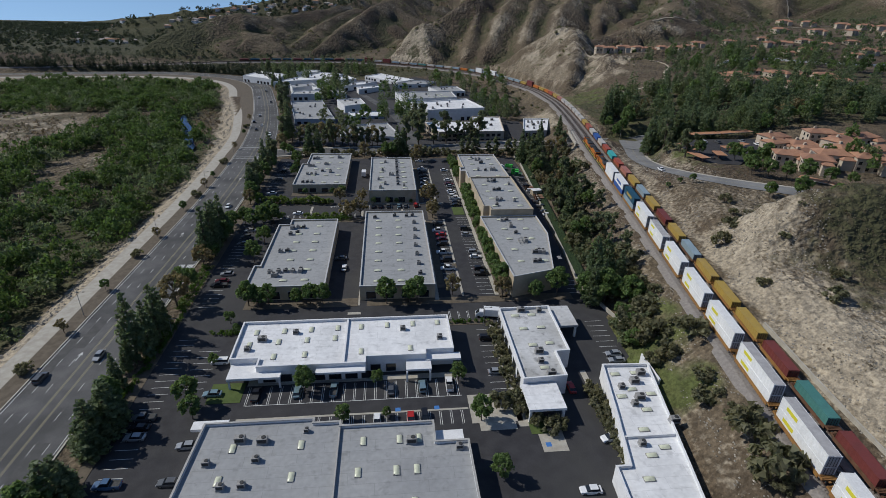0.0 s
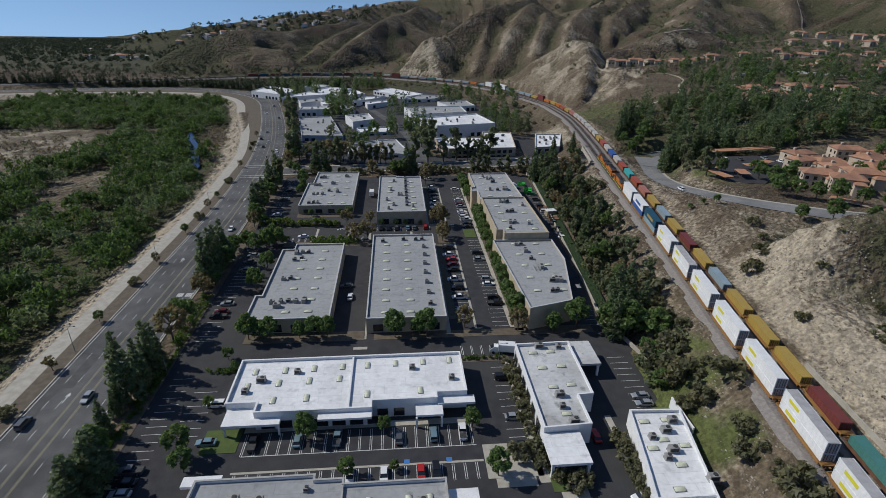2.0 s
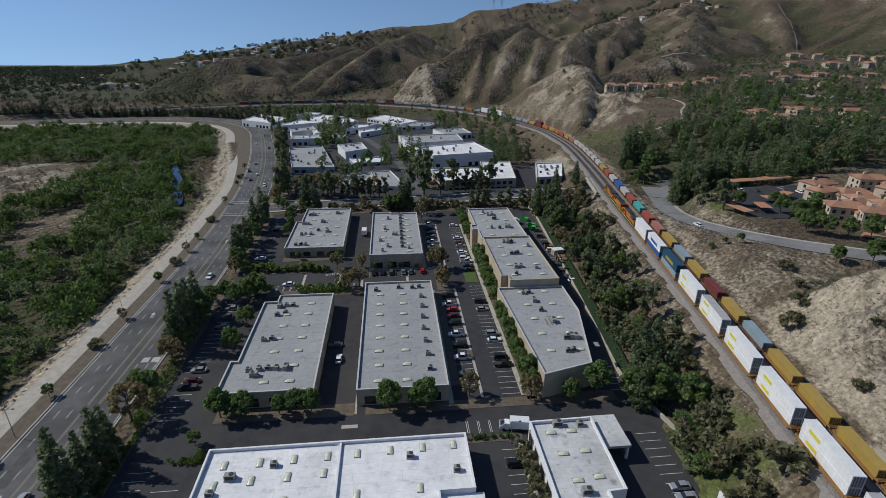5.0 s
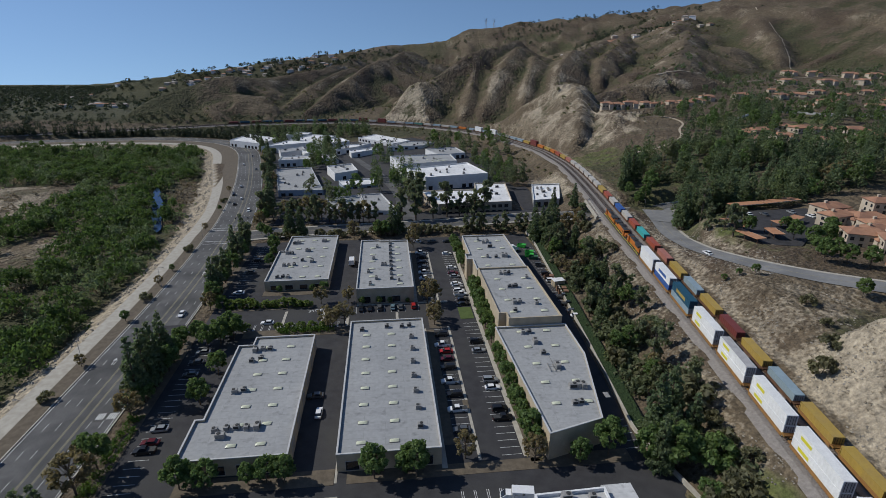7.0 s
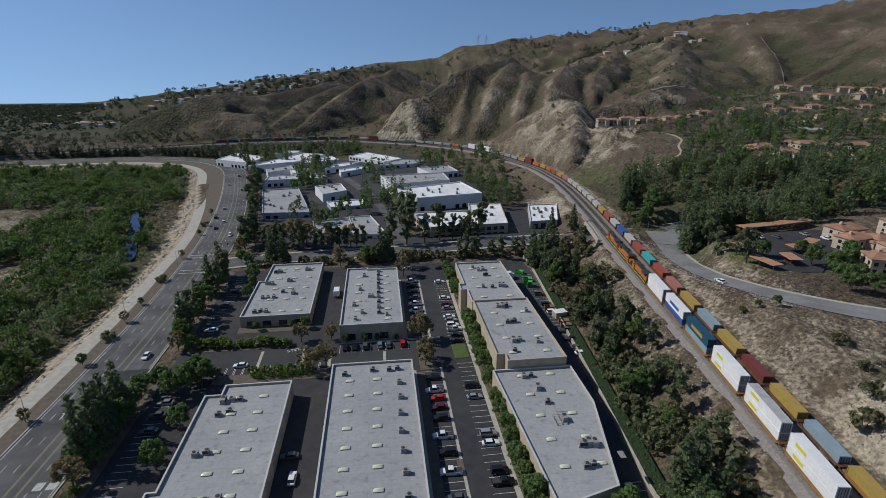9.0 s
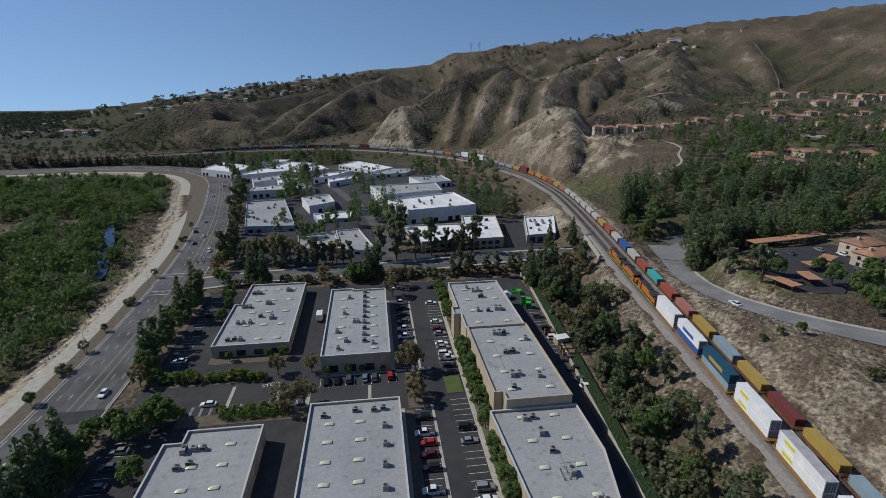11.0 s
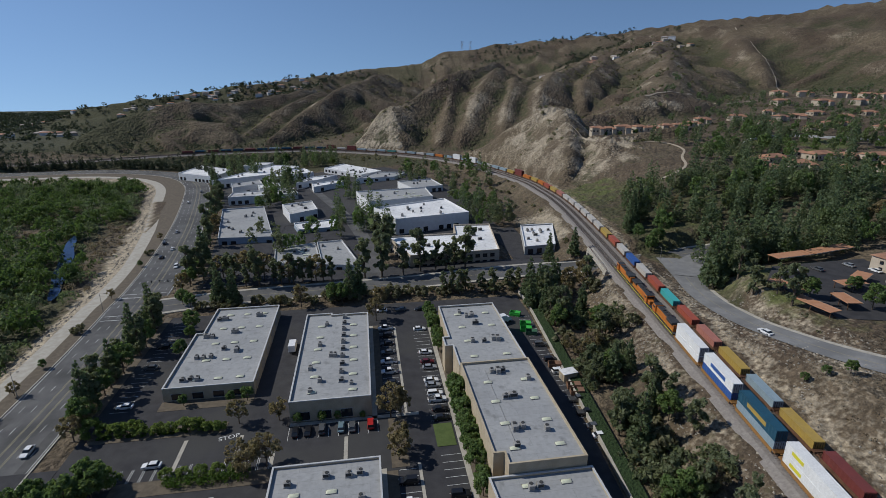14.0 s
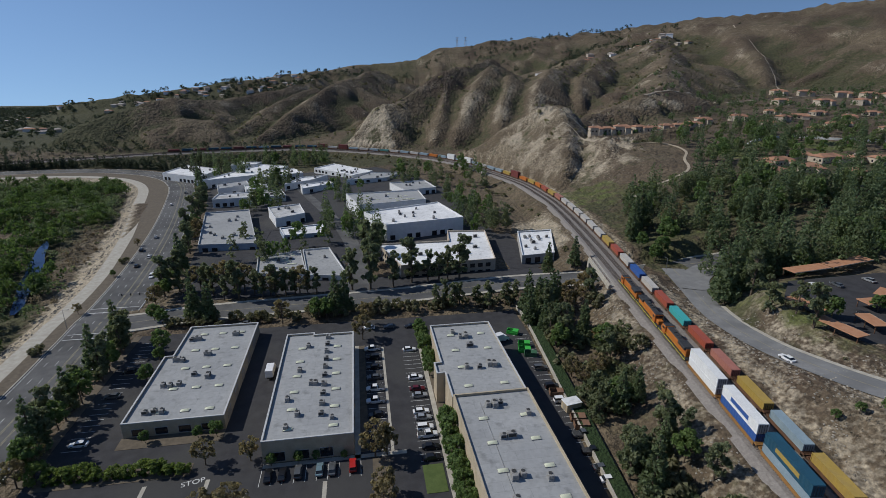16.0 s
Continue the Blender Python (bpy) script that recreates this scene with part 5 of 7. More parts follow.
def well_car(length, paint):
    key = ("car", length, paint)
    if key in PROTO:
        return PROTO[key]
    e = empty("well_car")
    m = M[paint]
    L = length / 2
    well = bmesh.new()
    for s in (-1, 1):
        box(well, *sorted((s * 1.36, s * 1.50)), -L + 1.3, L - 1.3, 0.15, 1.05)
    box(well, -1.36, 1.36, -L + 1.3, L - 1.3, 0.1, 0.22)
    part("well", well, m, e)
    for s in (-1, 1):
        end = bmesh.new()
        box(end, -1.45, 1.45, *sorted((s * (L - 1.3), s * (L - 0.15))), 0.75, 1.15)
        for k in range(3):
            box(end, -1.4, 1.4, *sorted((s * (L - 1.2 + 0.35 * k), s * (L - 1.1 + 0.35 * k))), 1.15, 1.28)
        box(end, -0.2, 0.2, *sorted((s * (L - 0.15), s * (L + 0.25))), 0.6, 0.85)
        part("platform", end, m, e)
        bog = bmesh.new()
        for dy in (-0.55, 0.55):
            for dx in (-0.75, 0.75):
                bmesh.ops.create_cone(bog, cap_ends=True, segments=12, radius1=0.42, radius2=0.42, depth=0.14, matrix=Matrix.Translation((dx, s * (L - 0.75) + dy, 0.42)) @ Matrix.Rotation(math.pi / 2, 4, "Y"))
        b = part("bogie", bog, M["unit_dark"], e)
        side = bmesh.new()
        for dx in (-0.95, 0.95):
            box(side, dx - 0.06, dx + 0.06, s * (L - 0.75) - 0.9, s * (L - 0.75) + 0.9, 0.3, 0.6)
        part("bogie_frame", side, M["rust"], b)
    tagged(e, "rusty brown intermodal well car on the rails" if paint == "rust" else "ochre intermodal well car on the rails", "rail car", "rail cars")
    PROTO[key] = e
    e["unused"] = 1
    return e


def put(proto, m):
    if "unused" in proto:
        del proto["unused"]
        proto.matrix_basis = m
        return proto
    return copy_thing(proto, m)


M["ochre"] = mat("ochre_rail_car_paint", (0.32, 0.17, 0.05), (0.26, 0.13, 0.05), 0.8, 0.7, fine=3.0)


def locomotive():
    e = empty("locomotive")
    O, K, L = M["c_orange"], M["loco_black"], 10.6
    part("frame", box(bmesh.new(), -1.5, 1.5, -L, L, 0.95, 1.35, 0.04), K, e)
    hood = bmesh.new()
    box(hood, -0.95, 0.95, -L + 1.2, L - 5.4, 1.36, 3.9, 0.12)
    part("hood", hood, O, e, "orange long hood")
    part("hood_roof", box(bmesh.new(), -0.98, 0.98, -L + 1.4, L - 5.6, 3.905, 4.25, 0.1), K, e, "black hood roof")
    rad = bmesh.new()
    box(rad, -1.5, 1.5, -L + 1.6, -L + 6.2, 3.5, 4.5, 0.12)
    part("radiator", rad, K, e, "black flared radiator housing")
    for y in (-2.2, -0.4, 1.4):
        fan = bmesh.new()
        bmesh.ops.create_cone(fan, cap_ends=True, segments=14, radius1=0.6, radius2=0.6, depth=0.2, matrix=Matrix.Translation((0, y, 4.36)))
        part("fan", fan, M["unit_dark"], e)
    cab = bmesh.new()
    box(cab, -1.5, 1.5, L - 5.4, L - 2.9, 1.36, 4.3, 0.12)
    c = part("cab", cab, O, e, "orange cab")
    part("cab_roof", box(bmesh.new(), -1.4, 1.4, L - 5.3, L - 3.0, 4.303, 4.42, 0.05), K, c)
    win = bmesh.new()
    for s in (-1, 1):
        box(win, *sorted((s * 1.503, s * 1.53)), L - 5.0, L - 3.3, 3.1, 3.8)
    box(win, -1.2, 1.2, L - 2.9, L - 2.87, 3.2, 3.9)
    part("window", win, M["glass"], c)
    nose = bmesh.new()
    box(nose, -0.95, 0.95, L - 2.88, L - 1.0, 1.36, 2.9, 0.2)
    part("nose", nose, O, e)
    part("stripe", box(bmesh.new(), -1.52, 1.52, -L + 0.1, L - 0.1, 1.02, 1.25), M["label_yellow"], e)
    part("tank", box(bmesh.new(), -1.35, 1.35, -2.4, 2.4, 0.3, 0.94, 0.1), K, e)
    for s in (-1, 1):
        b = bmesh.new()
        for dy in (-1.7, 0, 1.7):
            for dx in (-0.75, 0.75):
                bmesh.ops.create_cone(b, cap_ends=True, segments=14, radius1=0.52, radius2=0.52, depth=0.14, matrix=Matrix.Translation((dx, s * 7 + dy, 0.52)) @ Matrix.Rotation(math.pi / 2, 4, "Y"))
        w = part("bogie", b, M["unit_dark"], e)
        side = bmesh.new()
        for dx in (-1.1, 1.1):
            box(side, dx - 0.08, dx + 0.08, s * 7 - 2.4, s * 7 + 2.4, 0.4, 0.8)
        part("bogie_frame", side, K, w)
    hr = bmesh.new()
    for s in (-1, 1):
        for y in np.arange(-L + 0.6, L - 5.5, 1.9):
            box(hr, s * 1.42 - 0.02, s * 1.42 + 0.02, y, y + 0.04, 1.35, 2.3)
        box(hr, s * 1.42 - 0.02, s * 1.42 + 0.02, -L + 0.6, L - 5.5, 2.26, 2.3)
    part("handrail", hr, M["label_yellow"], e)
    return tagged(e, "orange and black diesel locomotive hauling the container train", "locomotive", "locomotives")


loco = locomotive()
LEFT, MID, RIGHT = TRACKS
for k, s in enumerate((377.2, 355.6, 334.0)):
    m = on_track(s, LEFT, DECK) @ (pose(0, 0, 0) if k != 1 else pose(0, 0, 0, 0, 0, 180))
    if k == 0:
        loco.matrix_basis = m
    else:
        copy_thing(loco, m)
# the moving train: double stacks
W53 = dict(length=16.15, height=2.9)
stack = [("white", "white"), ("blue", "white"), ("greyblue", "navy")] + [("white", "white")] * 10
s = 313.5
for k, (low, top) in enumerate(stack):
    put(well_car(18.6, "ochre"), on_track(s, LEFT, DECK))
    put(container(low, label_bar=(k > 2), **W53), on_track(s, LEFT, DECK + 0.24))
    roof = M["grey_roof"] if k in (4, 8, 9) else None
    put(container(top, lower="blue" if k == 1 else ("yellow" if k == 2 else None), label_bar=(k > 2), roof=roof, **W53), on_track(s, LEFT, DECK + 3.16))
    s -= 19.0 if k < 2 else 19.7
# the standing train: single containers, then empty wells and mixed loads far round the bend
near = ["cyan", "red", "pink", "yellow", "greyblue", "yellow", "maroon", "yellow", "greyblue", "yellow", "yellow", "yellow", "maroon", "teal", "maroon", "maroon", "yellow", "red"]
for k, c in enumerate(near):
    s = 352 - 15.6 * k
    put(well_car(15.2, "rust" if k < 9 or k > 12 else "ochre"), on_track(s, RIGHT, DECK))
    put(container(c, 12.9 if c in ("yellow", "greyblue") else 12.2, 2.6), on_track(s, RIGHT, DECK + 0.5))
beyond = ["red", "offwhite", "blue", "offwhite", "red", "yellow"] + ["offwhite"] * 6 + ["pink", "yellow", "red", "orange", "yellow", "orange", "maroon", "yellow", "greyblue", "greyblue", "offwhite", "greyblue", "white", "greyblue", "white", "greyblue", "orange",
          "greyblue", "offwhite", "greyblue", "offwhite", "teal", "greyblue", "offwhite", "greyblue", "maroon", "offwhite", "maroon", "navy", "navy", "maroon", "navy", "greyblue", "navy", "maroon", "navy", "navy", "maroon", "navy", "maroon"]
for k, c in enumerate(beyond):
    s = 366.4 + 14.6 * k
    put(well_car(14.2, "rust"), on_track(s, RIGHT, DECK))
    put(container(c, 12.2, 2.6), on_track(s, RIGHT, DECK + 0.5))
    if c in ("maroon", "white") and k > 14 and k < 40:
        put(container(c, 12.2, 2.6), on_track(s, RIGHT, DECK + 3.12))
# white barrier beside the cut
BARRIER = smooth_line([(90.5, 52), (92.5, 76), (94.3, 93), (97.6, 119.5)], 4)
tagged(ribbon("barrier_wall", BARRIER, 0, 0.45, 1.5, M["concrete"], None, "", np.full(len(BARRIER), 11.6), 3.0), "pale concrete barrier wall at the foot of the sandy cut", "wall", kind="structure")



# ---- plants ----
NR = np.random.RandomState(11)


def leaf_mat(name, c1, c2, island=0.35, rough=0.55, through_light=0.5):
    """Leaves: a little gloss, and part of the light passes through."""
    m = mat(name, c1, c2, 0.5, rough, island=island, spec=0.25, c3=tuple(0.5 * (a + b) * k for a, b, k in zip(c1, c2, (1.12, 1.05, 1.0))), patch=0.09)
    n, l = m.node_tree.nodes, m.node_tree.links
    b = n["Principled BSDF"]
    col = b.inputs["Base Color"].links[0].from_socket
    t = n.new("ShaderNodeBsdfTranslucent")
    warm = n.new("ShaderNodeMix")
    warm.data_type, warm.blend_type = "RGBA", "MULTIPLY"
    warm.inputs["Factor"].default_value, warm.inputs["B"].default_value = 1.0, (1.25, 1.25, 1.0, 1)
    l.new(col, warm.inputs["A"]), l.new(warm.outputs["Result"], t.inputs["Color"])
    x = n.new("ShaderNodeMixShader")
    x.inputs[0].default_value = through_light
    l.new(b.outputs[0], x.inputs[1]), l.new(t.outputs[0], x.inputs[2])
    l.new(x.outputs[0], n["Material Output"].inputs["Surface"])
    return m


M["leaf_street"] = leaf_mat("street_tree_leaf", (0.108, 0.172, 0.056), (0.146, 0.214, 0.074))
M["leaf_euc"] = leaf_mat("eucalyptus_leaf", (0.138, 0.166, 0.090), (0.184, 0.210, 0.118))
M["leaf_conifer"] = leaf_mat("pine_needles", (0.104, 0.146, 0.074), (0.146, 0.188, 0.098))
M["leaf_brown"] = leaf_mat("autumn_leaf", (0.240, 0.195, 0.110), (0.201, 0.177, 0.091), 0.45)
M["leaf_willow"] = leaf_mat("river_willow_leaf", (0.060, 0.104, 0.030), (0.094, 0.146, 0.044))
M["leaf_scrub"] = leaf_mat("dry_scrub_leaf", (0.192, 0.184, 0.112), (0.142, 0.148, 0.080), 0.45)
M["leaf_grey"] = leaf_mat("bare_twig_scrub", (0.232, 0.195, 0.152), (0.171, 0.146, 0.110), 0.4)
M["leaf_grove"] = leaf_mat("grove_leaf", (0.128, 0.178, 0.078), (0.178, 0.220, 0.104), 0.45)
M["leaf_far"] = leaf_mat("far_wood_leaf", (0.042, 0.056, 0.034), (0.062, 0.078, 0.046), 0.45, 0.7, 0.25)
M["leaf_bush"] = leaf_mat("bright_bush_leaf", (0.130, 0.186, 0.046), (0.172, 0.232, 0.062))
M["leaf_hedge"] = leaf_mat("clipped_hedge_leaf", (0.05, 0.10, 0.015), (0.085, 0.15, 0.025))


def leaves(clumps, n, size, rs, drop=0.0):
    """n leaves spread over the shells of round clumps (x, y, z, r): an array n x 3 x 3."""
    c = np.array(clumps, float)
    w = c[:, 3] ** 2
    k = rs.choice(len(c), n, p=w / w.sum())
    d = rs.normal(size=(n, 3))
    d[:, 2] = np.where(rs.rand(n) < 0.7, np.abs(d[:, 2]), d[:, 2])
    d /= np.linalg.norm(d, axis=1)[:, None]
    mid = c[k, :3] + d * (c[k, 3] * (0.45 + 0.65 * rs.rand(n)))[:, None]
    nrm = d + rs.normal(size=(n, 3)) * 0.45
    nrm /= np.linalg.norm(nrm, axis=1)[:, None]
    a = np.cross(nrm, rs.normal(size=(n, 3)))
    a /= np.linalg.norm(a, axis=1)[:, None] + 1e-9
    b = np.cross(nrm, a)
    s = size * (0.65 + 0.8 * rs.rand(n))[:, None]
    t = a * s * 0.62
    b = b * s
    b[:, 2] -= drop * s[:, 0]
    return np.stack([mid - b, mid + t + 0.5 * b, mid - t + 0.7 * b], 1)


def leafage(name, q, material, parent=None, label=""):
    """A mesh of loose leaves from an array n x 3 x 3."""
    n = len(q)
    me = bpy.data.meshes.new(name)
    me.vertices.add(3 * n)
    me.vertices.foreach_set("co", q.reshape(-1).astype(np.float32))
    me.loops.add(3 * n)
    me.loops.foreach_set("vertex_index", np.arange(3 * n, dtype=np.int32))
    me.polygons.add(n)
    me.polygons.foreach_set("loop_start", np.arange(0, 3 * n, 3, dtype=np.int32))
    me.update(calc_edges=True)
    me.materials.append(material)
    ob = new(name, me)
    if parent is not None:
        ob.parent = parent
    if label:
        ob["label"] = label
    return ob


def limb(bm, a, b, r0, r1, seg=6):
    a, b = Vector(a), Vector(b)
    m = Matrix.Translation((a + b) / 2) @ (b - a).to_track_quat("Z", "Y").to_matrix().to_4x4()
    bmesh.ops.create_cone(bm, cap_ends=False, segments=seg, radius1=r0, radius2=r1, depth=(b - a).length, matrix=m)


def dome(rs, n, rx, rz, zc, r0, r1, squeeze=0.72, low=-0.55):
    """Clumps over the surface of an egg."""
    out = []
    while len(out) < n:
        d = rs.normal(size=3)
        d /= np.linalg.norm(d)
        if d[2] < low:
            continue
        q = squeeze * rs.uniform(0.72, 1.1)
        out.append((d[0] * rx * q, d[1] * rx * q, zc + d[2] * rz * q, rs.uniform(r0, r1)))
    return out


def crown_clumps(kind, rs):
    out = []
    if kind == "conifer":
        for z in np.linspace(1.4, 13.4, 17):
            r = 2.9 * (1 - (z - 1.0) / 13.6) ** 0.75
            for a in np.arange(0, 2 * math.pi, 1.0 if r > 1 else 2.0) + rs.rand() * 3:
                q = r * rs.uniform(0.4, 0.9)
                out.append((q * math.cos(a), q * math.sin(a), z + rs.uniform(-.4, .4), max(0.32, r * rs.uniform(0.22, 0.38))))
    elif kind == "euc":
        for j in range(11):
            a, z = rs.rand() * 6.28, 3.0 + 0.8 * j + rs.uniform(-0.5, 0.5)
            r = rs.uniform(0.4, 2.7) * (1.0 - 0.05 * j)
            for x, y, zz, q in dome(rs, 6, rs.uniform(1.1, 1.9), rs.uniform(1.0, 1.7), z, 0.35, 0.8):
                out.append((x + r * math.cos(a), y + r * math.sin(a), zz, q))
    elif kind == "brown":
        out = dome(rs, 36, 3.0, 3.1, 4.7, 0.4, 0.75, 0.82, -0.7)
    elif kind == "willow":
        out = dome(rs, 30, 3.1, 2.7, 1.5, 0.45, 0.95, 0.8, -0.1)
    elif kind == "shrub":
        out = dome(rs, 13, 1.45, 1.25, 0.55, 0.3, 0.52, 0.75, -0.1)
    else:
        out = dome(rs, 44, 2.6, 3.0, 4.4, 0.42, 0.8, 0.82, -0.75)
    return out


TREE = {  # kind: trunk height, trunk radius, leaves, leaf size, material, label
    "street": (4.5, 0.16, 2100, 0.31, "leaf_street", "round leafy green tree beside a building", "tree"),
    "euc": (10.5, 0.30, 2300, 0.39, "leaf_euc", "tall grey-green eucalyptus with an open crown", "eucalyptus"),
    "conifer": (13.0, 0.26, 2300, 0.37, "leaf_conifer", "tall dark green pine with a pointed crown", "pine"),
    "brown": (6.0, 0.18, 1300, 0.30, "leaf_brown", "sparse tree with brown autumn leaves", "tree"),
    "willow": (2.6, 0.14, 1500, 0.30, "leaf_bush", "bright green bushy round tree beside the asphalt", "bush"),
    "shrub": (0.8, 0.06, 520, 0.23, "leaf_scrub", "dry dark shrub on the slope", "shrub"),
}


def make_tree(kind, seed):
    h, r, n, size, m, label, cat = TREE[kind]
    rs = np.random.RandomState(seed)
    clumps = crown_clumps(kind, rs)
    e = empty({"conifer": "pine_tree", "euc": "eucalyptus_tree", "willow": "willow_tree", "shrub": "shrub"}.get(kind, "tree"))
    bm = bmesh.new()
    top = Vector((rs.uniform(-.3, .3), rs.uniform(-.3, .3), h))
    limb(bm, (0, 0, -0.5), top * 0.5, r, r * 0.72, 8)
    limb(bm, top * 0.5, top, r * 0.72, r * 0.2, 7)
    for c in clumps[:: {"conifer": 6, "euc": 2, "brown": 1}.get(kind, 4)]:
        z = min(h * 0.95, max(h * 0.22, c[2] - (0.6 if kind == "conifer" else 1.6)))
        limb(bm, top * (z / h), c[:3], r * 0.34, r * 0.08, 5)
    part("trunk", bm, M["bark"], e)
    leafage("crown", leaves(clumps, n, size, rs, 0.15 if kind in ("euc", "willow") else 0), M[m], e)
    return tagged(e, label, cat, {"conifer": "pines", "euc": "eucalyptus trees", "shrub": "shrubs"}.get(kind, "leafy trees"))


TREES = {k: [make_tree(k, 100 + 7 * i + len(k)) for i in range(3)] for k in TREE}
for v in TREES.values():
    for t in v:
        t["unused"] = 1


def plant(kind, x, y, s=1.0, z=None, wide=1.0):
    t = TREES[kind][NR.randint(3)]
    zz = float(land(x, y)) if z is None else z
    m = pose(x, y, zz, 0, 0, NR.uniform(0, 360)) @ Matrix.Diagonal((s * wide, s * wide, s, 1))
    return put(t, m)


def row(kind, pts, s=1.0, jit=0.2):
    for x, y in pts:
        plant(kind, x + NR.uniform(-.5, .5), y + NR.uniform(-.5, .5), s * NR.uniform(1 - jit, 1 + jit), None if y > 330 or abs(x) > 73 else 0.0)


# around the warehouses
row("street", [(-50, 157.8), (-46.5, 157.4), (-38.4, 157.6), (-33.6, 157.4), (-29.4, 157.8), (-53.2, 158.2)], 1.0)
row("street", [(-8.4, 157.0), (1.4, 156.2), (-0.8, 157.2), (42.6, 156.8), (50.2, 158.0)], 1.25, 0.1)
row("brown", [(14.2, 161), (31, 157.0), (11.6, 247.2), (13.4, 234.5), (12.8, 229.2), (-24, 229), (10, 310.4)], 1.2)
row("street", [(31.9, y) for y in np.arange(162, 210, 4.0)] + [(31.7, y) for y in np.arange(214, 256, 4.0)] + [(31.0, y) for y in np.arange(283, 310, 4.4)], 1.06, 0.15)
row("street", [(-35.3, 262.6), (-30.6, 262.2), (-49, 262.6)], 0.62)
row("street", [(-14.6, 248.6), (-8, 248.6), (-3, 248.4), (4, 248.4)], 0.45)
row("street", [(-58, 205), (-58.6, 190), (-59, 292), (-59.6, 306), (-60, 312)], 1.0)
row("street", [(-29.3, 115.2), (10.9, 116.6), (-57.6, 112), (-55.5, 107.5)], 1.2)
row("street", [(-10.9, 116.8), (-53.5, 142.5), (-19, 103.6), (-9, 104), (-56.6, 148), (-56.2, 127.5)], 0.62)
row("street", [(15, 101.5), (16.4, 84.5), (20.2, 60)], 1.05)
row("shrub", [(24.6, y) for y in np.arange(103, 141, 3.6)] + [(45.6, y) for y in np.arange(84, 112, 2.8)] + [(28, 98.4), (33, 97.8), (31, 96.8), (23.6, 107), (24.2, 104.5), (20, 106)], 1.35)
row("conifer", [(-76.5, 148), (-75.4, 143), (-76.6, 137), (-77, 131), (-75.6, 199), (-76.4, 206), (-75.6, 212), (-76.5, 193), (-75.5, 262), (-76, 281), (-76.5, 299), (-76, 318), (-75.8, 202)], 1.22)
row("euc", [(-77, 270), (-76.4, 289), (-77, 308), (-74.6, 276), (-73.8, 296), (-74, 314), (-75, 322), (-74.4, 264)], 1.1)
row("street", [(-74, 284), (-73.6, 302), (-74.4, 272), (-73.8, 256), (-74.4, 192), (-74, 208)], 1.35)
row("conifer", [(-78, 126), (-77.2, 120)], 0.7)
for x, y, k in ((-75, 109, 0.75), (-73, 105, 0.85), (-75, 101, 0.9), (-73.4, 97.5, 0.7), (-74.4, 87, 0.7), (-73.6, 83, 0.8), (-74, 79, 0.7)):
    plant("conifer", x, y, k, None, 1.75)
row("street", [(-75.5, 79), (-76.5, 112), (-62, 223.5), (-58, 226.5), (-66, 220.5), (-70, 226), (-60, 229.6), (-75.2, 166)], 1.45)
row("brown", [(-75.5, 186), (-75.5, 158)], 1.35)
row("street", [(-75.2, y) for y in np.arange(214, 228, 4)], 0.95)
row("conifer", [(61, 152), (66, 156.5), (64.5, 162), (70, 166), (72.5, 159)], 1.05)
row("street", [(60, 154.4), (65.4, 151.6), (69, 153), (72, 148), (67, 160)], 1.6)
row("street", [(64.5, 127), (66, 134), (66.8, 140)], 1.0)
# slope below the railway
for k in range(70):
    y = NR.uniform(168, 326)
    xr = float(np.interp(y, RAIL[:90, 1], RAIL[:90, 0]))
    x0 = float(np.interp(y, (168, 220, 306, 338), (67, 72, 79, 82)))
    x = x0 + (xr - 16 - x0) * NR.rand() ** 1.9
    kind = NR.choice(("euc", "brown", "street", "shrub", "conifer"), p=(0.42, 0.12, 0.10, 0.26, 0.10))
    plant(kind, x, y, {"euc": 0.9, "street": 1.2, "shrub": 1.8, "conifer": 0.8, "brown": 1.0}[kind] * NR.uniform(0.75, 1.2))
for _ in range(66):
    y = NR.uniform(50, 170)
    xr = float(np.interp(y, RAIL[:60, 1], RAIL[:60, 0]))
    x = xr - 13.5 - 13 * NR.rand() ** 1.1
    if x > 65.5:
        plant("shrub", x, y, NR.choice((0.8, 1.5, 2.6), p=(0.55, 0.32, 0.13)) * NR.uniform(0.8, 1.2))
# along the street
row("euc", [(-77, 367), (-72, 372), (-66, 364), (-60, 368), (-55, 363), (-49, 357), (-47, 366), (-43, 357), (-33, 357), (-28, 356), (-24, 358), (-20, 357), (-14, 356), (-10, 357), (-37, 361)], 1.12, 0.16)
row("brown", [(-63, 372), (-52, 369), (-42, 364), (-30, 358), (-17, 357)], 1.5)
row("euc", [(6, 358), (14, 357), (24, 358), (33, 362), (41, 362.5), (46, 361.5), (50, 363), (56, 362), (12, 402), (15, 376), (16, 390)], 1.4, 0.12)
row("euc", [(40, 334), (45, 336), (51, 335), (57, 333), (48, 331), (70, 332), (75, 334), (62, 329)], 0.95, 0.12)
row("conifer", [(2.4, 336), (-1, 334), (-57, 338), (-50, 336.5), (99.6, 360.5), (112.6, 360.5), (77, 324), (82, 320), (87, 322), (79, 316), (84, 327), (90, 326)], 1.0)
row("brown", [(97, 327), (101, 322), (93, 320), (11, 321), (-21, 329), (104, 330)], 1.2)
row("street", [(-4, 330), (-8, 331), (1, 331.5), (-68, 335), (-72, 340)], 1.0)
row("shrub", [(x + 2 * math.sin(5.1 * x), 334 + 2.4 * math.sin(2.3 * x)) for x in np.arange(-64, 74, 3.9)], 1.55, 0.4)
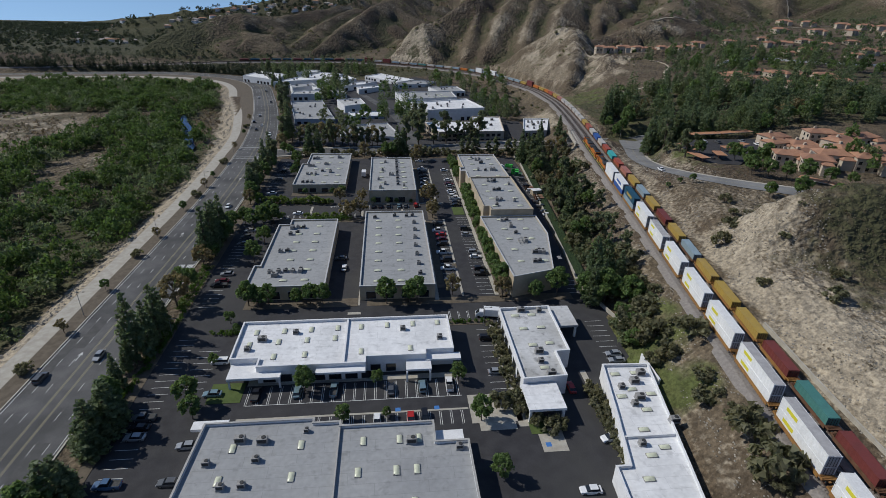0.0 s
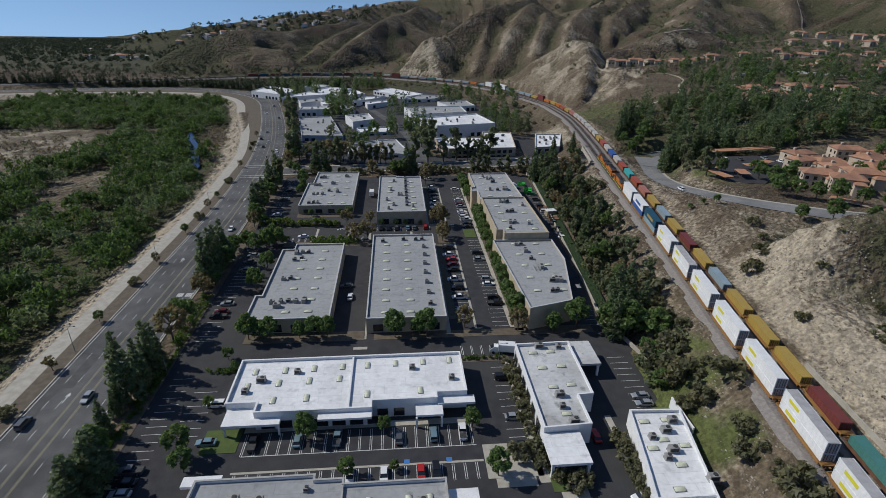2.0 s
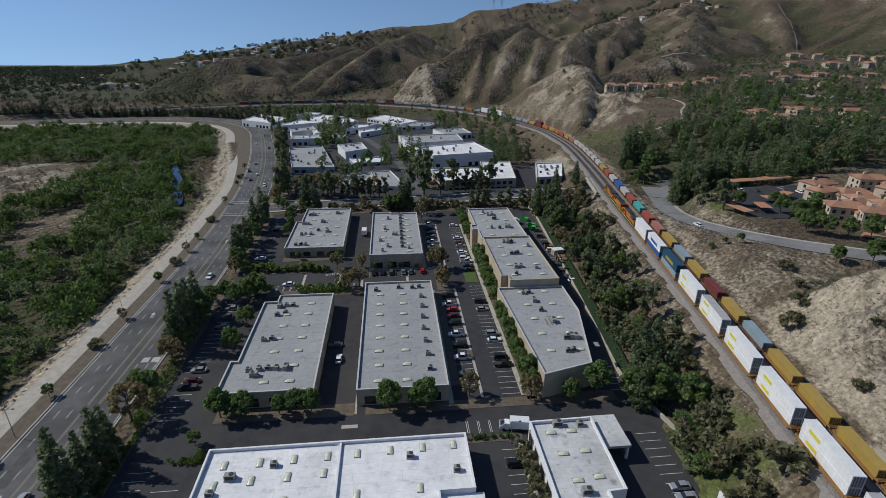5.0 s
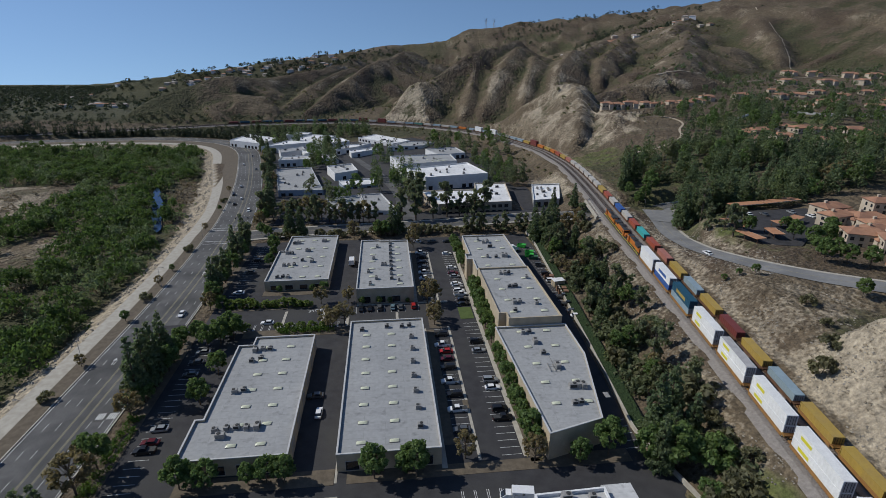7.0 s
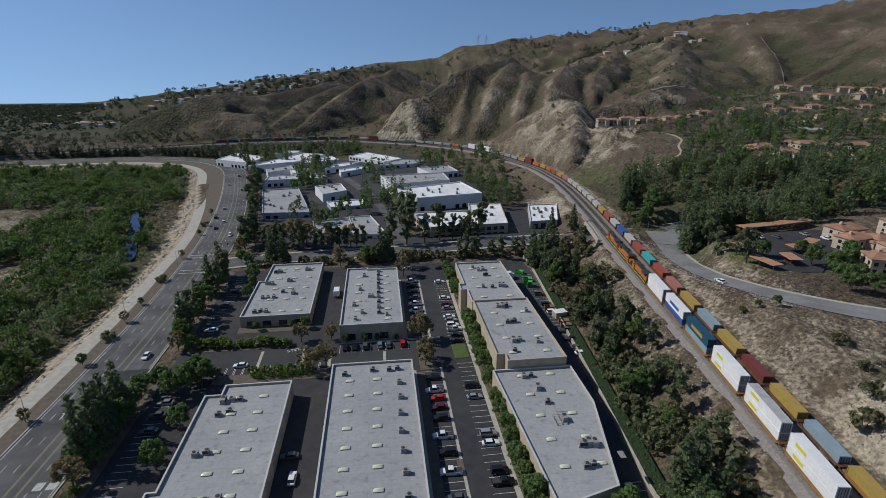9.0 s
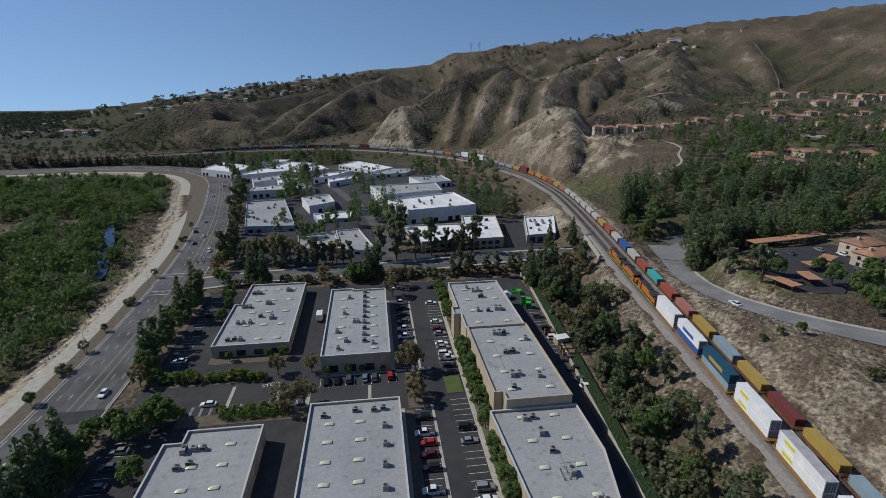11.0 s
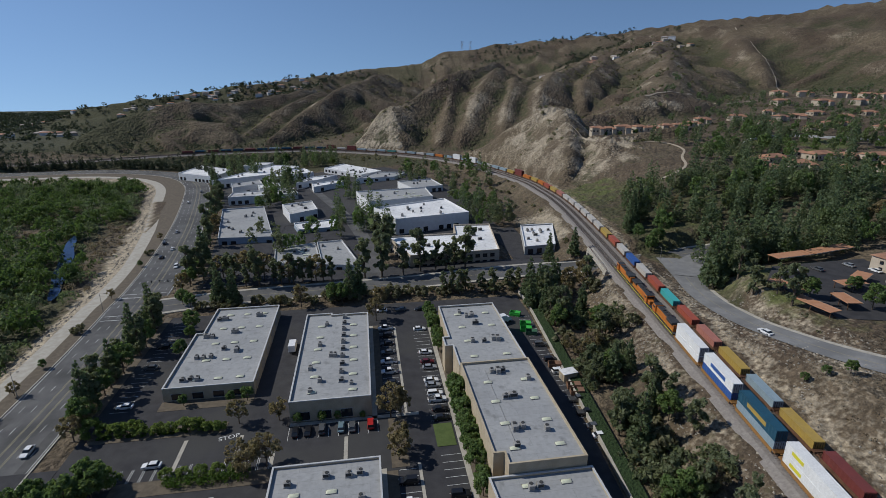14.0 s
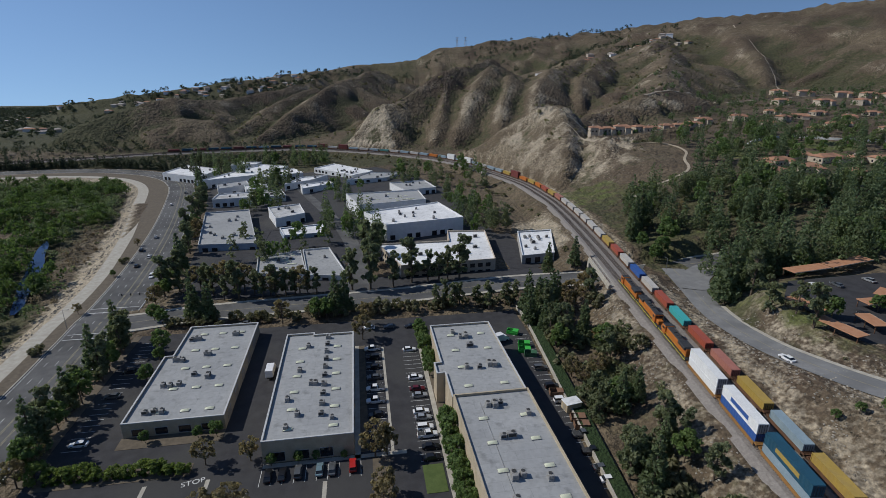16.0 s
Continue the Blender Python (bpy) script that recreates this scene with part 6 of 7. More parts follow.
# beside the highway
for y in np.concatenate([np.arange(354, 470, 8.5), np.arange(470, 640, 11)]):
    p = HIGHWAY[np.abs(HIGHWAY[:, 1] - y).argmin()]
    plant(NR.choice(("euc", "street", "conifer", "brown"), p=(0.4, 0.3, 0.18, 0.12)), p[0] + 15 + NR.uniform(0, 5), y, NR.uniform(0.95, 1.4), None)
for k, y in enumerate((58, 92, 128, 146, 171, 196, 214, 244, 262, 276, 292, 318, 352, 398, 420, 452)):
    p = HIGHWAY[np.abs(HIGHWAY[:, 1] - y).argmin()]
    plant(("brown", "street", "shrub")[k % 3], p[0] - 13.2, y, (0.6, 0.6, 1.5)[k % 3], None)
row("street", [(122.6, 226), (126.4, 223.4), (130.6, 220.6)], 0.55)
row("street", [(150, 196), (160, 192), (172, 188)], 1.0)
row("shrub", [(112, 166), (131, 196), (126, 182), (140, 176), (118, 120), (108, 136), (122, 150), (128, 132), (118, 172)], 1.5)
row("euc", [(150, 262), (152, 272), (153, 284), (155, 296), (152, 305), (158, 268), (148, 278)], 0.9, 0.3)
row("street", [(176, 236), (170, 242), (166, 234), (182, 248), (172, 254), (188, 252), (196, 262), (163, 226), (168, 222), (174, 218), (180, 214), (188, 210), (196, 206), (178, 268), (204, 250), (210, 240)], 1.15)


# masses that nobody could count
def mass(name, pts, scales, n, size, clumps_kind, material, label, cat, squash=1.0, sink=0.0):
    rs = np.random.RandomState(len(pts) + n)
    tpl = [leaves(crown_clumps(clumps_kind, rs), n, size, rs) for _ in range(4)]
    pts = np.asarray(pts, float)
    zz = land(pts[:, 0], pts[:, 1]) - sink
    out = []
    for (x, y), z, s in zip(pts, zz, scales):
        a = rs.rand() * 6.28
        q = tpl[rs.randint(4)]
        c, d = math.cos(a) * s, math.sin(a) * s
        out.append(np.stack([q[..., 0] * c - q[..., 1] * d + x, q[..., 0] * d + q[..., 1] * c + y, q[..., 2] * s * squash + z], -1))
    return tagged(leafage(name, np.concatenate(out), material), label, cat, kind="stuff")


def scatter(n, x0, x1, y0, y1, keep):
    x, y = NR.uniform(x0, x1, n), NR.uniform(y0, y1, n)
    k = keep(x, y)
    return np.stack([x[k], y[k]], 1)


def in_river(x, y):
    d, i = to_line(x, y, HIGHWAY)
    p, _ = to_line(x, y, POND)
    return (d + np.interp(i, np.arange(len(BANK)), BANK) < -10) & (np.abs(p) > 4.2)


def thick(x, y):
    g = 6 * wave(x, y, 40, 2.5) + 5 * wave(x, y, 16, 1.5)
    near = np.full(np.shape(x), -1e3)
    for line, half in BANDS:
        near = np.maximum(near, half + g - np.abs(to_line(x, y, line)[0]))
    return in_river(x, y) & ((near > 0) | (y + 1.2 * g > 520 + 0.12 * (x + 200)))


VILLAS = [(282, 453), (297, 455), (274, 430), (301, 434), (325, 470), (334, 455), (351, 449), (366, 440), (364, 420), (344, 412), (317, 416)]
UPPER = [(457, 658), (403, 598), (431, 612), (460, 622), (419, 556), (440, 560), (494, 637), (462, 572), (489, 592), (540, 618), (476, 537), (498, 545), (513, 564), (530, 560), (395, 628)]


def sight(x, y):
    """Low trees only on the valley side of the houses, where their roofs look out."""
    for vx, vy in VILLAS + UPPER:
        d = math.hypot(vx, vy - 60)
        ux, uy = -vx / d, (60 - vy) / d
        a, c = (x - vx) * ux + (y - vy) * uy, abs((x - vx) * uy - (y - vy) * ux)
        if -10 < a < 24 and c < 8:
            return False
    return True


woods = [[], [], [], []]
for x0, x1, y0, y1, n, w in ((-78, -44, 515, 640, 34, (3, 4, 3, 0)), (72, 104, 425, 540, 34, (2, 5, 4, 0)), (-12, 22, 440, 600, 16, (5, 2, 3, 0)), (40, 120, 560, 640, 30, (2, 5, 4, 0)), (-170, -20, 705, 760, 60, (6, 2, 3, 0)), (-60, 0, 396, 470, 12, (1, 5, 4, 0)),
                             (12, 22, 410, 470, 9, (8, 1, 1, 0)), (-130, -96, 660, 700, 10, (8, 1, 1, 0)), (166, 230, 308, 340, 40, (8, 2, 1, 2)), (168, 262, 362, 440, 100, (8, 2, 1, 3)), (215, 330, 312, 425, 120, (9, 2, 1, 2)), (250, 440, 425, 560, 120, (5, 2, 4, 2)), (215, 300, 190, 262, 26, (1, 2, 6, 3)), (300, 480, 260, 420, 100, (4, 2, 3, 4))):
    for _ in range(n):
        x, y = NR.uniform(x0, x1), NR.uniform(y0, y1)
        if sight(x, y):
            woods[NR.choice(4, p=np.array(w) / sum(w))].append((x, y))
for pts, kind, m, what, k in ((woods[0], "conifer", "leaf_conifer", "dark pines in the grove behind the railway", 1.22), (woods[1], "euc", "leaf_euc", "grey-green eucalyptus in the grove behind the railway", 1.0), (woods[2], "street", "leaf_street", "round leafy trees among the pines and houses", 1.25), (woods[3], "street", "leaf_grove", "tall bright green trees in the grove behind the railway", 1.25)):
    mass("grove", pts, NR.uniform(0.85, 1.5, len(pts)) * k, 560, 0.38, kind, M[m], what, "grove", 1.3 if kind == "street" else 1.0, 0.3)
row("conifer", [(150, 302), (153, 308), (158, 304), (160, 311), (171, 313), (176, 316), (181, 314), (156, 386), (152, 380), (160, 392), (166, 398), (187, 320), (192, 312)], 1.25)
row("street", [(153, 357), (158, 361), (150, 366), (164, 366)], 1.7)
row("brown", [(176, 388), (182, 394), (189, 396), (172, 380), (200, 388), (244, 329), (252, 328), (262, 332)], 1.2)
row("conifer", [(74, 312), (78, 307), (81, 314)], 1.0)
row("street", [(249, 322), (240, 326), (258, 322), (270, 326), (160, 266), (232, 320)], 1.3)
p = scatter(2400, -420, -112, 20, 740, thick)
mass("river_thicket", p, NR.uniform(1.0, 2.6, len(p)), 300, 0.30, "willow", M["leaf_willow"], "dense green willow thicket on the river bed", "thicket", 1.25, sink=0.6)
p = scatter(1900, -420, -112, 20, 740, thick)
mass("river_thicket", p, NR.uniform(0.9, 2.2, len(p)), 200, 0.33, "willow", M["leaf_conifer"], "darker green bushes among the river thicket", "thicket", 1.2, sink=0.6)
p = scatter(500, -420, -112, 20, 740, lambda x, y: thick(x, y) & (grain(x, y, 30, 44) > 0.55))
mass("river_thicket", p, NR.uniform(0.9, 1.7, len(p)), 150, 0.34, "willow", M["leaf_grey"], "bare grey-brown willows among the river thicket", "thicket", 1.2, sink=0.6)
p = scatter(6400, -430, -112, 20, 740, lambda x, y: in_river(x, y) & ~thick(x, y) & (grain(x, y, 22, 14) + 0.3 * grain(x, y, 7, 15) > 0.58))
mass("river_scrub", p, NR.uniform(0.7, 1.9, len(p)), 46, 0.34, "shrub", M["leaf_grey"], "grey-brown bare scrub on the sandy river bed", "scrub", sink=0.2)
p = scatter(2600, -430, -112, 20, 740, lambda x, y: in_river(x, y) & ~thick(x, y) & (grain(x, y, 15, 17) > 0.6))
mass("river_scrub", p, NR.uniform(0.7, 1.7, len(p)), 46, 0.34, "shrub", M["leaf_euc"], "dark olive bushes on the sandy river bed", "scrub", sink=0.2)


def on_hill(x, y):
    d, _ = to_line(x, y, RAIL)
    c, _ = to_line(x, y, CURVE_ROAD)
    return (d > 14) & (np.abs(c) > 8)


p = scatter(3000, 95, 700, 60, 1000, lambda x, y: on_hill(x, y) & (wave(x, y, 60, 3.3) + 0.6 * wave(x, y, 23, 1.3) > 0.05))
mass("hill_scrub", p, NR.uniform(0.35, 1.0, len(p)), 34, 0.45, "shrub", M["leaf_scrub"], "scattered dry scrub on the brown hillside", "scrub", sink=0.15)
p = scatter(14000, 92, 240, 60, 240, lambda x, y: on_hill(x, y) & (grain(x, y, 12, 6) + 0.35 * grain(x, y, 4, 7) > 0.45))
mass("hill_scrub", p, NR.uniform(0.12, 0.48, len(p)), 14, 0.4, "shrub", M["leaf_grey"], "low dry grass tufts on the near hillside", "scrub", sink=0.05)
p = scatter(5200, -330, 700, 560, 1500, lambda x, y: on_hill(x, y) & (gullies(x, y) > 0.42))
mass("hill_scrub", p, NR.uniform(0.5, 1.9, len(p)), 26, 0.6, "shrub", M["leaf_scrub"], "dark scrub in the gullies of the hills", "scrub", sink=0.3)
p = scatter(11000, -2000, -60, 830, 3400, lambda x, y: on_hill(x, y) & (wave(x, y, 150, 5.3) + 0.5 * wave(x, y, 50, 1.1) > -0.45) & ((x < -380) | (y > 1150)))
mass("far_woods", p, NR.uniform(1.0, 2.8, len(p)), 25, 1.25, "street", M["leaf_far"], "distant dark woods and gardens on low hills", "woods", 0.7, 1.0)
p = scatter(3600, -700, 900, 1180, 1800, lambda x, y: (wave(x, y, 110, 4.3) > 0.0))
mass("far_woods", p, NR.uniform(0.8, 2.0, len(p)), 44, 0.8, "street", M["leaf_far"], "distant garden trees along the hilltop", "woods", 0.9, 0.5)
p = scatter(560, 330, 760, 420, 800, lambda x, y: (wave(x, y, 80, 6.3) > -0.2))
p = np.array([q for q in p if sight(q[0], q[1])])
mass("far_woods", p, NR.uniform(0.8, 1.5, len(p)), 90, 0.65, "street", M["leaf_conifer"], "trees among the houses behind the railway", "woods", 1.0, 0.5)
p = scatter(1500, -900, -60, 700, 840, lambda x, y: (np.abs(to_line(x, y, HIGHWAY)[0]) > 14) & (to_line(x, y, HIGHWAY)[0] > 0) & (np.abs(to_line(x, y, RAIL)[0]) > 13))
mass("far_woods", p, NR.uniform(0.7, 1.3, len(p)), 60, 0.7, "street", M["leaf_far"], "dark line of trees along the far railway bank", "woods", 1.0, 0.4)
# pines along the outside of the far bend
ln = offset_line(HIGHWAY, 19)
p = np.array([ln[k] + NR.uniform(-4, 4, 2) for k in range(len(ln)) if (ln[k][1] > 640 and ln[k][0] < -125) for _ in range(3)])
mass("bend_pines", p, NR.uniform(0.6, 1.15, len(p)), 170, 0.7, "conifer", M["leaf_far"], "dark pines along the outside of the bend", "trees", 1.0, 0.3)
p = scatter(9000, 60, 135, 120, 340, lambda x, y: (lambda d: (d < -16.5) & (d > -40) & (x > 64 + 0.09 * (y - 150)) & (grain(x, y, 11, 31) + 0.2 * step(-18, -26, d) > 0.70))(to_line(x, y, RAIL)[0]))
mass("bank_scrub", p[::2], NR.uniform(0.6, 2.2, len(p[::2])), 60, 0.34, "shrub", M["leaf_euc"], "dry olive undergrowth on the slope below the railway", "scrub", sink=0.1)
mass("bank_scrub", p[1::3], NR.uniform(0.4, 1.3, len(p[1::3])), 40, 0.32, "shrub", M["leaf_scrub"], "bare grey-brown bushes on the slope below the railway", "scrub", sink=0.1)
p = scatter(700, -60, 130, 380, 790, lambda x, y: (to_line(x, y, RAIL)[0] < -12) & (to_line(x, y, RAIL)[0] > -40) & ~((y > 385) & (y < 450)))
mass("bank_scrub", p, NR.uniform(0.6, 1.8, len(p)), 60, 0.5, "shrub", M["leaf_scrub"], "dark shrubs on the railway bank", "scrub", sink=0.1)


def hedge(x0, x1, y0, y1, h, label="clipped bright green hedge beside the parking"):
    n = int(max(160, (x1 - x0) * (y1 - y0) * 26))
    cl = [(NR.uniform(x0 + .3, x1 - .3), NR.uniform(y0 + .3, y1 - .3), h * 0.5, h * 0.55) for _ in range(int(max(6, (x1 - x0) * (y1 - y0) / 1.2)))]
    return tagged(leafage("hedge", leaves(cl, n, 0.26, np.random.RandomState(int(x0 + y0 * 3) % 999)), M["leaf_hedge"]), label, "hedge", kind="stuff")


hedge(-76.2, -73.6, 156, 186, 1.8)
hedge(-73.4, -72.2, 126, 186, 1.4)
hedge(-76, -73.4, 102, 150, 1.2)
hedge(-68, -35, 249.0, 250.6, 0.9)
hedge(-44, -24, 227.6, 231.2, 1.9)
hedge(11, 25, 143, 145, 1.1)
hedge(-62, -51, 141, 143.6, 1.1)
row("willow", [(x, 250.6 - 0.06 * (x + 52)) for x in np.arange(-66, -36, 3.3)], 0.82)
row("willow", [(-70, 252.0), (-62, 228), (-58, 232)], 1.25)
row("brown", [(-72, 256), (-73.5, 250), (-20.0, 251.4), (14.3, 247.6), (-20.2, 232.5), (-31, 251), (-27, 233)], 1.1)
for x, y in [(x, 232) for x in np.arange(-44, -26, 4.0)]:
    plant("willow", x, y, 0.7, 0.0)


# loose stone
def rubble(name, pts, size, material, label):
    """Angular stones lying on the ground."""
    rs = np.random.RandomState(len(pts))
    base = np.array([(1, 0, 0), (-1, 0, 0), (0, 1, 0), (0, -1, 0), (0, 0, 1), (0, 0, -1)], float)
    tri = np.array([(0, 2, 4), (2, 1, 4), (1, 3, 4), (3, 0, 4), (2, 0, 5), (1, 2, 5), (3, 1, 5), (0, 3, 5)])
    zz = land(pts[:, 0], pts[:, 1])
    verts, faces = [], []
    for k, ((x, y), z) in enumerate(zip(pts, zz)):
        s = size * rs.uniform(0.4, 1.3)
        v = base * rs.uniform(0.6, 1.2, (6, 1)) * s
        a = rs.rand() * 6.28
        verts.append(np.stack([v[:, 0] * math.cos(a) - v[:, 1] * math.sin(a) + x, v[:, 0] * math.sin(a) + v[:, 1] * math.cos(a) + y, v[:, 2] * 0.7 + z + 0.1 * s], 1))
        faces.append(tri + 6 * k)
    return tagged(mesh_part(name, np.concatenate(verts).tolist(), np.concatenate(faces).tolist(), material), label, "stones", kind="stuff")


M["stone"] = mat("pale_grey_stone", (0.21, 0.19, 0.16), (0.30, 0.27, 0.225), 0.5, 0.95, island=0.35)
p = scatter(30000, -240, -100, 30, 700, lambda x, y: (lambda d: (d < -1) & (d > -11) & (grain(x, y, 9, 21) > 0.3))((lambda q: q[0] + np.interp(q[1], np.arange(len(BANK)), BANK))(to_line(x, y, HIGHWAY))))
rubble("riverside_stones", p, 0.62, M["stone"], "pale broken rock lining the river bank below the path")
p = scatter(22000, 60, 150, 40, 420, lambda x, y: (lambda d: (d < -9.5) & (d > -21) & (grain(x, y, 7, 22) > 0.35))(to_line(x, y, RAIL)[0]))
rubble("bank_stones", p, 0.34, M["stone"], "grey stones strewn down the railway bank")
p = scatter(9000, 88, 150, 60, 330, lambda x, y: (lambda d: (d > 9) & (d < 40) & (grain(x, y, 8, 23) > 0.45))(to_line(x, y, RAIL)[0]))
rubble("cutting_stones", p, 0.4, M["stone"], "pale stones on the sandy cutting beside the railway")


# ---- vehicles ----
PAINTS = {"white": (0.72, 0.72, 0.72), "silver": (0.38, 0.39, 0.40), "grey": (0.13, 0.135, 0.14), "black": (0.012, 0.012, 0.014), "red": (0.40, 0.02, 0.015), "blue": (0.06, 0.12, 0.22), "teal": (0.22, 0.32, 0.36), "maroon": (0.10, 0.012, 0.018), "tan": (0.36, 0.31, 0.24)}
for k, c in PAINTS.items():
    M["car_" + k] = mat(k + "_car_paint", c, tuple(v * 0.92 for v in c), 1.5, 0.28, spec=0.6, metal=0.4 if k in ("silver", "grey", "teal") else 0.0)


def loft(bm, sections):
    """A closed skin through rows of points of equal number."""
    rows_ = [[bm.verts.new(p) for p in sec] for sec in sections]
    n = len(rows_[0])
    for a, b in zip(rows_, rows_[1:]):
        for i in range(n):
            bm.faces.new((a[i], a[(i + 1) % n], b[(i + 1) % n], b[i]))
    bm.faces.new(rows_[0][::-1])
    bm.faces.new(rows_[-1])
    bmesh.ops.recalc_face_normals(bm, faces=bm.faces)
    return bm


CAR_DIMS = {  # length, width, bonnet height, roof height, cabin from, cabin to (share of the length from the tail)
    "sedan": (4.75, 1.84, 0.92, 1.45, 0.10, 0.72), "suv": (4.75, 1.92, 1.08, 1.76, 0.02, 0.74), "pickup": (5.7, 2.0, 1.10, 1.86, 0.38, 0.76), "van": (5.1, 1.98, 1.15, 1.95, 0.02, 0.82),
}


def make_car(kind, paint):
    L, W, hb, hr, c0, c1 = CAR_DIMS[kind]
    e = empty("pickup_truck" if kind == "pickup" else ("minivan" if kind == "van" else "car"))
    body, p = M["car_" + paint], lambda f: -L / 2 + f * L
    w = W / 2
    secs = []
    for f, lo, hi, ww in ((0.0, 0.45, hb * 0.80, 0.84), (0.025, 0.30, hb * 0.97, 0.95), (0.2, 0.26, hb, 1.0), (0.5, 0.24, hb, 1.0), (0.76, 0.26, hb * 0.98, 1.0), (0.96, 0.32, hb * 0.82, 0.93), (1.0, 0.45, hb * 0.66, 0.80)):
        secs.append([(-w * ww, p(f), lo), (w * ww, p(f), lo), (w * ww, p(f), (lo + hi) / 2), (w * ww * 0.93, p(f), hi), (-w * ww * 0.93, p(f), hi), (-w * ww, p(f), (lo + hi) / 2)])
    part("body", loft(bmesh.new(), secs), body, e)
    a, b = p(c0), p(c1)
    slope_b, slope_f = (0.55 if kind == "sedan" else 0.18), 0.75
    cab = bmesh.new()
    z0, z1 = hb - 0.02, hr - 0.05
    loft(cab, [[(-w * 0.90, a, z0), (w * 0.90, a, z0), (w * 0.90, b, z0), (-w * 0.90, b, z0)], [(-w * 0.74, a + slope_b, z1), (w * 0.74, a + slope_b, z1), (w * 0.74, b - slope_f, z1), (-w * 0.74, b - slope_f, z1)]])
    part("window", cab, M["glass"], e, "dark tinted windows")
    roof = bmesh.new()
    box(roof, -w * 0.75, w * 0.75, a + slope_b - 0.06, b - slope_f + 0.06, z1 + 0.003, z1 + 0.06, 0.02)
    part("roof", roof, body, e)
    if kind == "pickup":
        bed = bmesh.new()
        box(bed, -w * 0.84, w * 0.84, p(0.02), p(0.36), hb + 0.004, hb + 0.02)
        part("bed", bed, M["unit_dark"], e, "dark open load bed")
    for sy, zz, m, nm in ((-1, hb * 0.72, "lamp_red", "tail_light"), (1, hb * 0.62, "lamp_white", "headlight")):
        for sx in (-1, 1):
            part(nm, box(bmesh.new(), *sorted((sx * w * 0.52, sx * w * 0.84)), *sorted((sy * (L / 2 - 0.10), sy * (L / 2 + 0.012))), zz - 0.09, zz + 0.06), M[m], e)
    for sy in (-0.30, 0.31):
        for sx in (-1, 1):
            wh = bmesh.new()
            r = 0.33 if kind == "sedan" else 0.38
            mt = Matrix.Translation((sx * (w - 0.10), sy * L, r)) @ Matrix.Rotation(math.pi / 2, 4, "Y")
            bmesh.ops.create_cone(wh, cap_ends=True, segments=14, radius1=r, radius2=r, depth=0.24, matrix=mt)
            ob = part("wheel", wh, M["tyre"], e)
            rim = bmesh.new()
            bmesh.ops.create_cone(rim, cap_ends=True, segments=10, radius1=r * 0.6, radius2=r * 0.6, depth=0.26, matrix=mt)
            part("rim", rim, M["chrome"], ob)
    what = {"sedan": "sedan", "suv": "sport utility car", "pickup": "pickup truck", "van": "minivan"}[kind]
    e["unused"] = 1
    return tagged(e, f"{paint} {what} standing on asphalt", "truck" if kind == "pickup" else "car", "parked cars")


CARS = {}


def car(kind, paint, x, y, rz=90, z=0.055):
    if (kind, paint) not in CARS:
        CARS[kind, paint] = make_car(kind, paint)
    return put(CARS[kind, paint], pose(x, y, z, 0, 0, rz))


def cars(text, rz, z=0.055):
    for item in text.split(";"):
        k, c, x, y = item.split()
        car({"s": "sedan", "u": "suv", "p": "pickup", "v": "van"}[k], c, float(x), float(y), rz + NR.uniform(-2, 2), z)


cars("p white 14.4 214.4;s red 15 210.2;s maroon 14.8 205.6;u black 14.6 200.6;p white 14.4 193;u black 14.8 186.4;p white 14.8 179.4;s grey 14.8 171;u black 14.6 221.4", 90)
cars("u black 26.4 215.4;s silver 26.2 209.6;u silver 26.9 192.4;s white 26.8 188.6;u black 26.9 178.4;p black 26.9 174.6", -90)
cars("s white 25.8 300;s white 26 282;s maroon 25.9 275.6;s silver 26.2 272;s white 25.7 264;s silver 25.9 261.2;u white 26 256.6;p white 26.2 253.5;s black 26.4 248.6;s black 26.2 244.5", -90)
cars("p white 12.8 302.4;p white 12.9 277.6;p white 12.8 271.2;s grey 12.8 284;s black 12.8 290.2;u black 12.8 296.4;s black 12.8 264.4", 90)
cars("s black -14.6 244.4;s black -11.2 244.4;u grey -7.4 244.6;s teal -2.2 244.6;s grey 0.9 244.4;u red 6 244.8", 0)
cars("u grey 68 281;u black 68 270.2;u white 68.2 262.8;p black 68 240.2;s grey 68 234.2;s white 68 230.2;p grey 68.2 247", -90)
cars("p black -41.8 114.3;s teal -31.6 114.5;p teal -22.2 114.6;s grey -7.4 113.8;u teal 0.9 114.2;p white 8.1 114.6", 0)
cars("u black 21.8 134.4;s silver 21.8 118.8;s black 21.9 109.2", -90)
cars("s white -18.4 102.9;s white -10.9 102.7;s red -2.6 102.8;u black 0.8 102.9", 180)
cars("s silver 57.6 124.4;s silver 57.4 121.4;s white 34.4 79.3;s teal -53.0 115.2;p blue -66.6 88.5;s silver -66.4 101.6;p grey -66.8 107.8;s grey -54.2 88.2;s silver -53.8 98.2;s black -66.6 104.6", 90)
cars("u white 44.2 93", 100)
cars("s red 40.4 111.0", 0)
cars("u white -54.6 128.4;s silver -66 179.6;p black -66.6 171.4;s maroon -66.4 174.4;s grey -66.2 205;s grey -66.6 212;s silver -66.4 218;s grey -66.4 286;s black -66.4 300;s white -66 264;s white -49 236.6;s grey -26 190", 90)
cars("s white -24.2 182", 0)
cars("s grey 20 318.6;s black 28 317.6;s grey -36 330;s white 12 318.8;s white 60 303", 90)
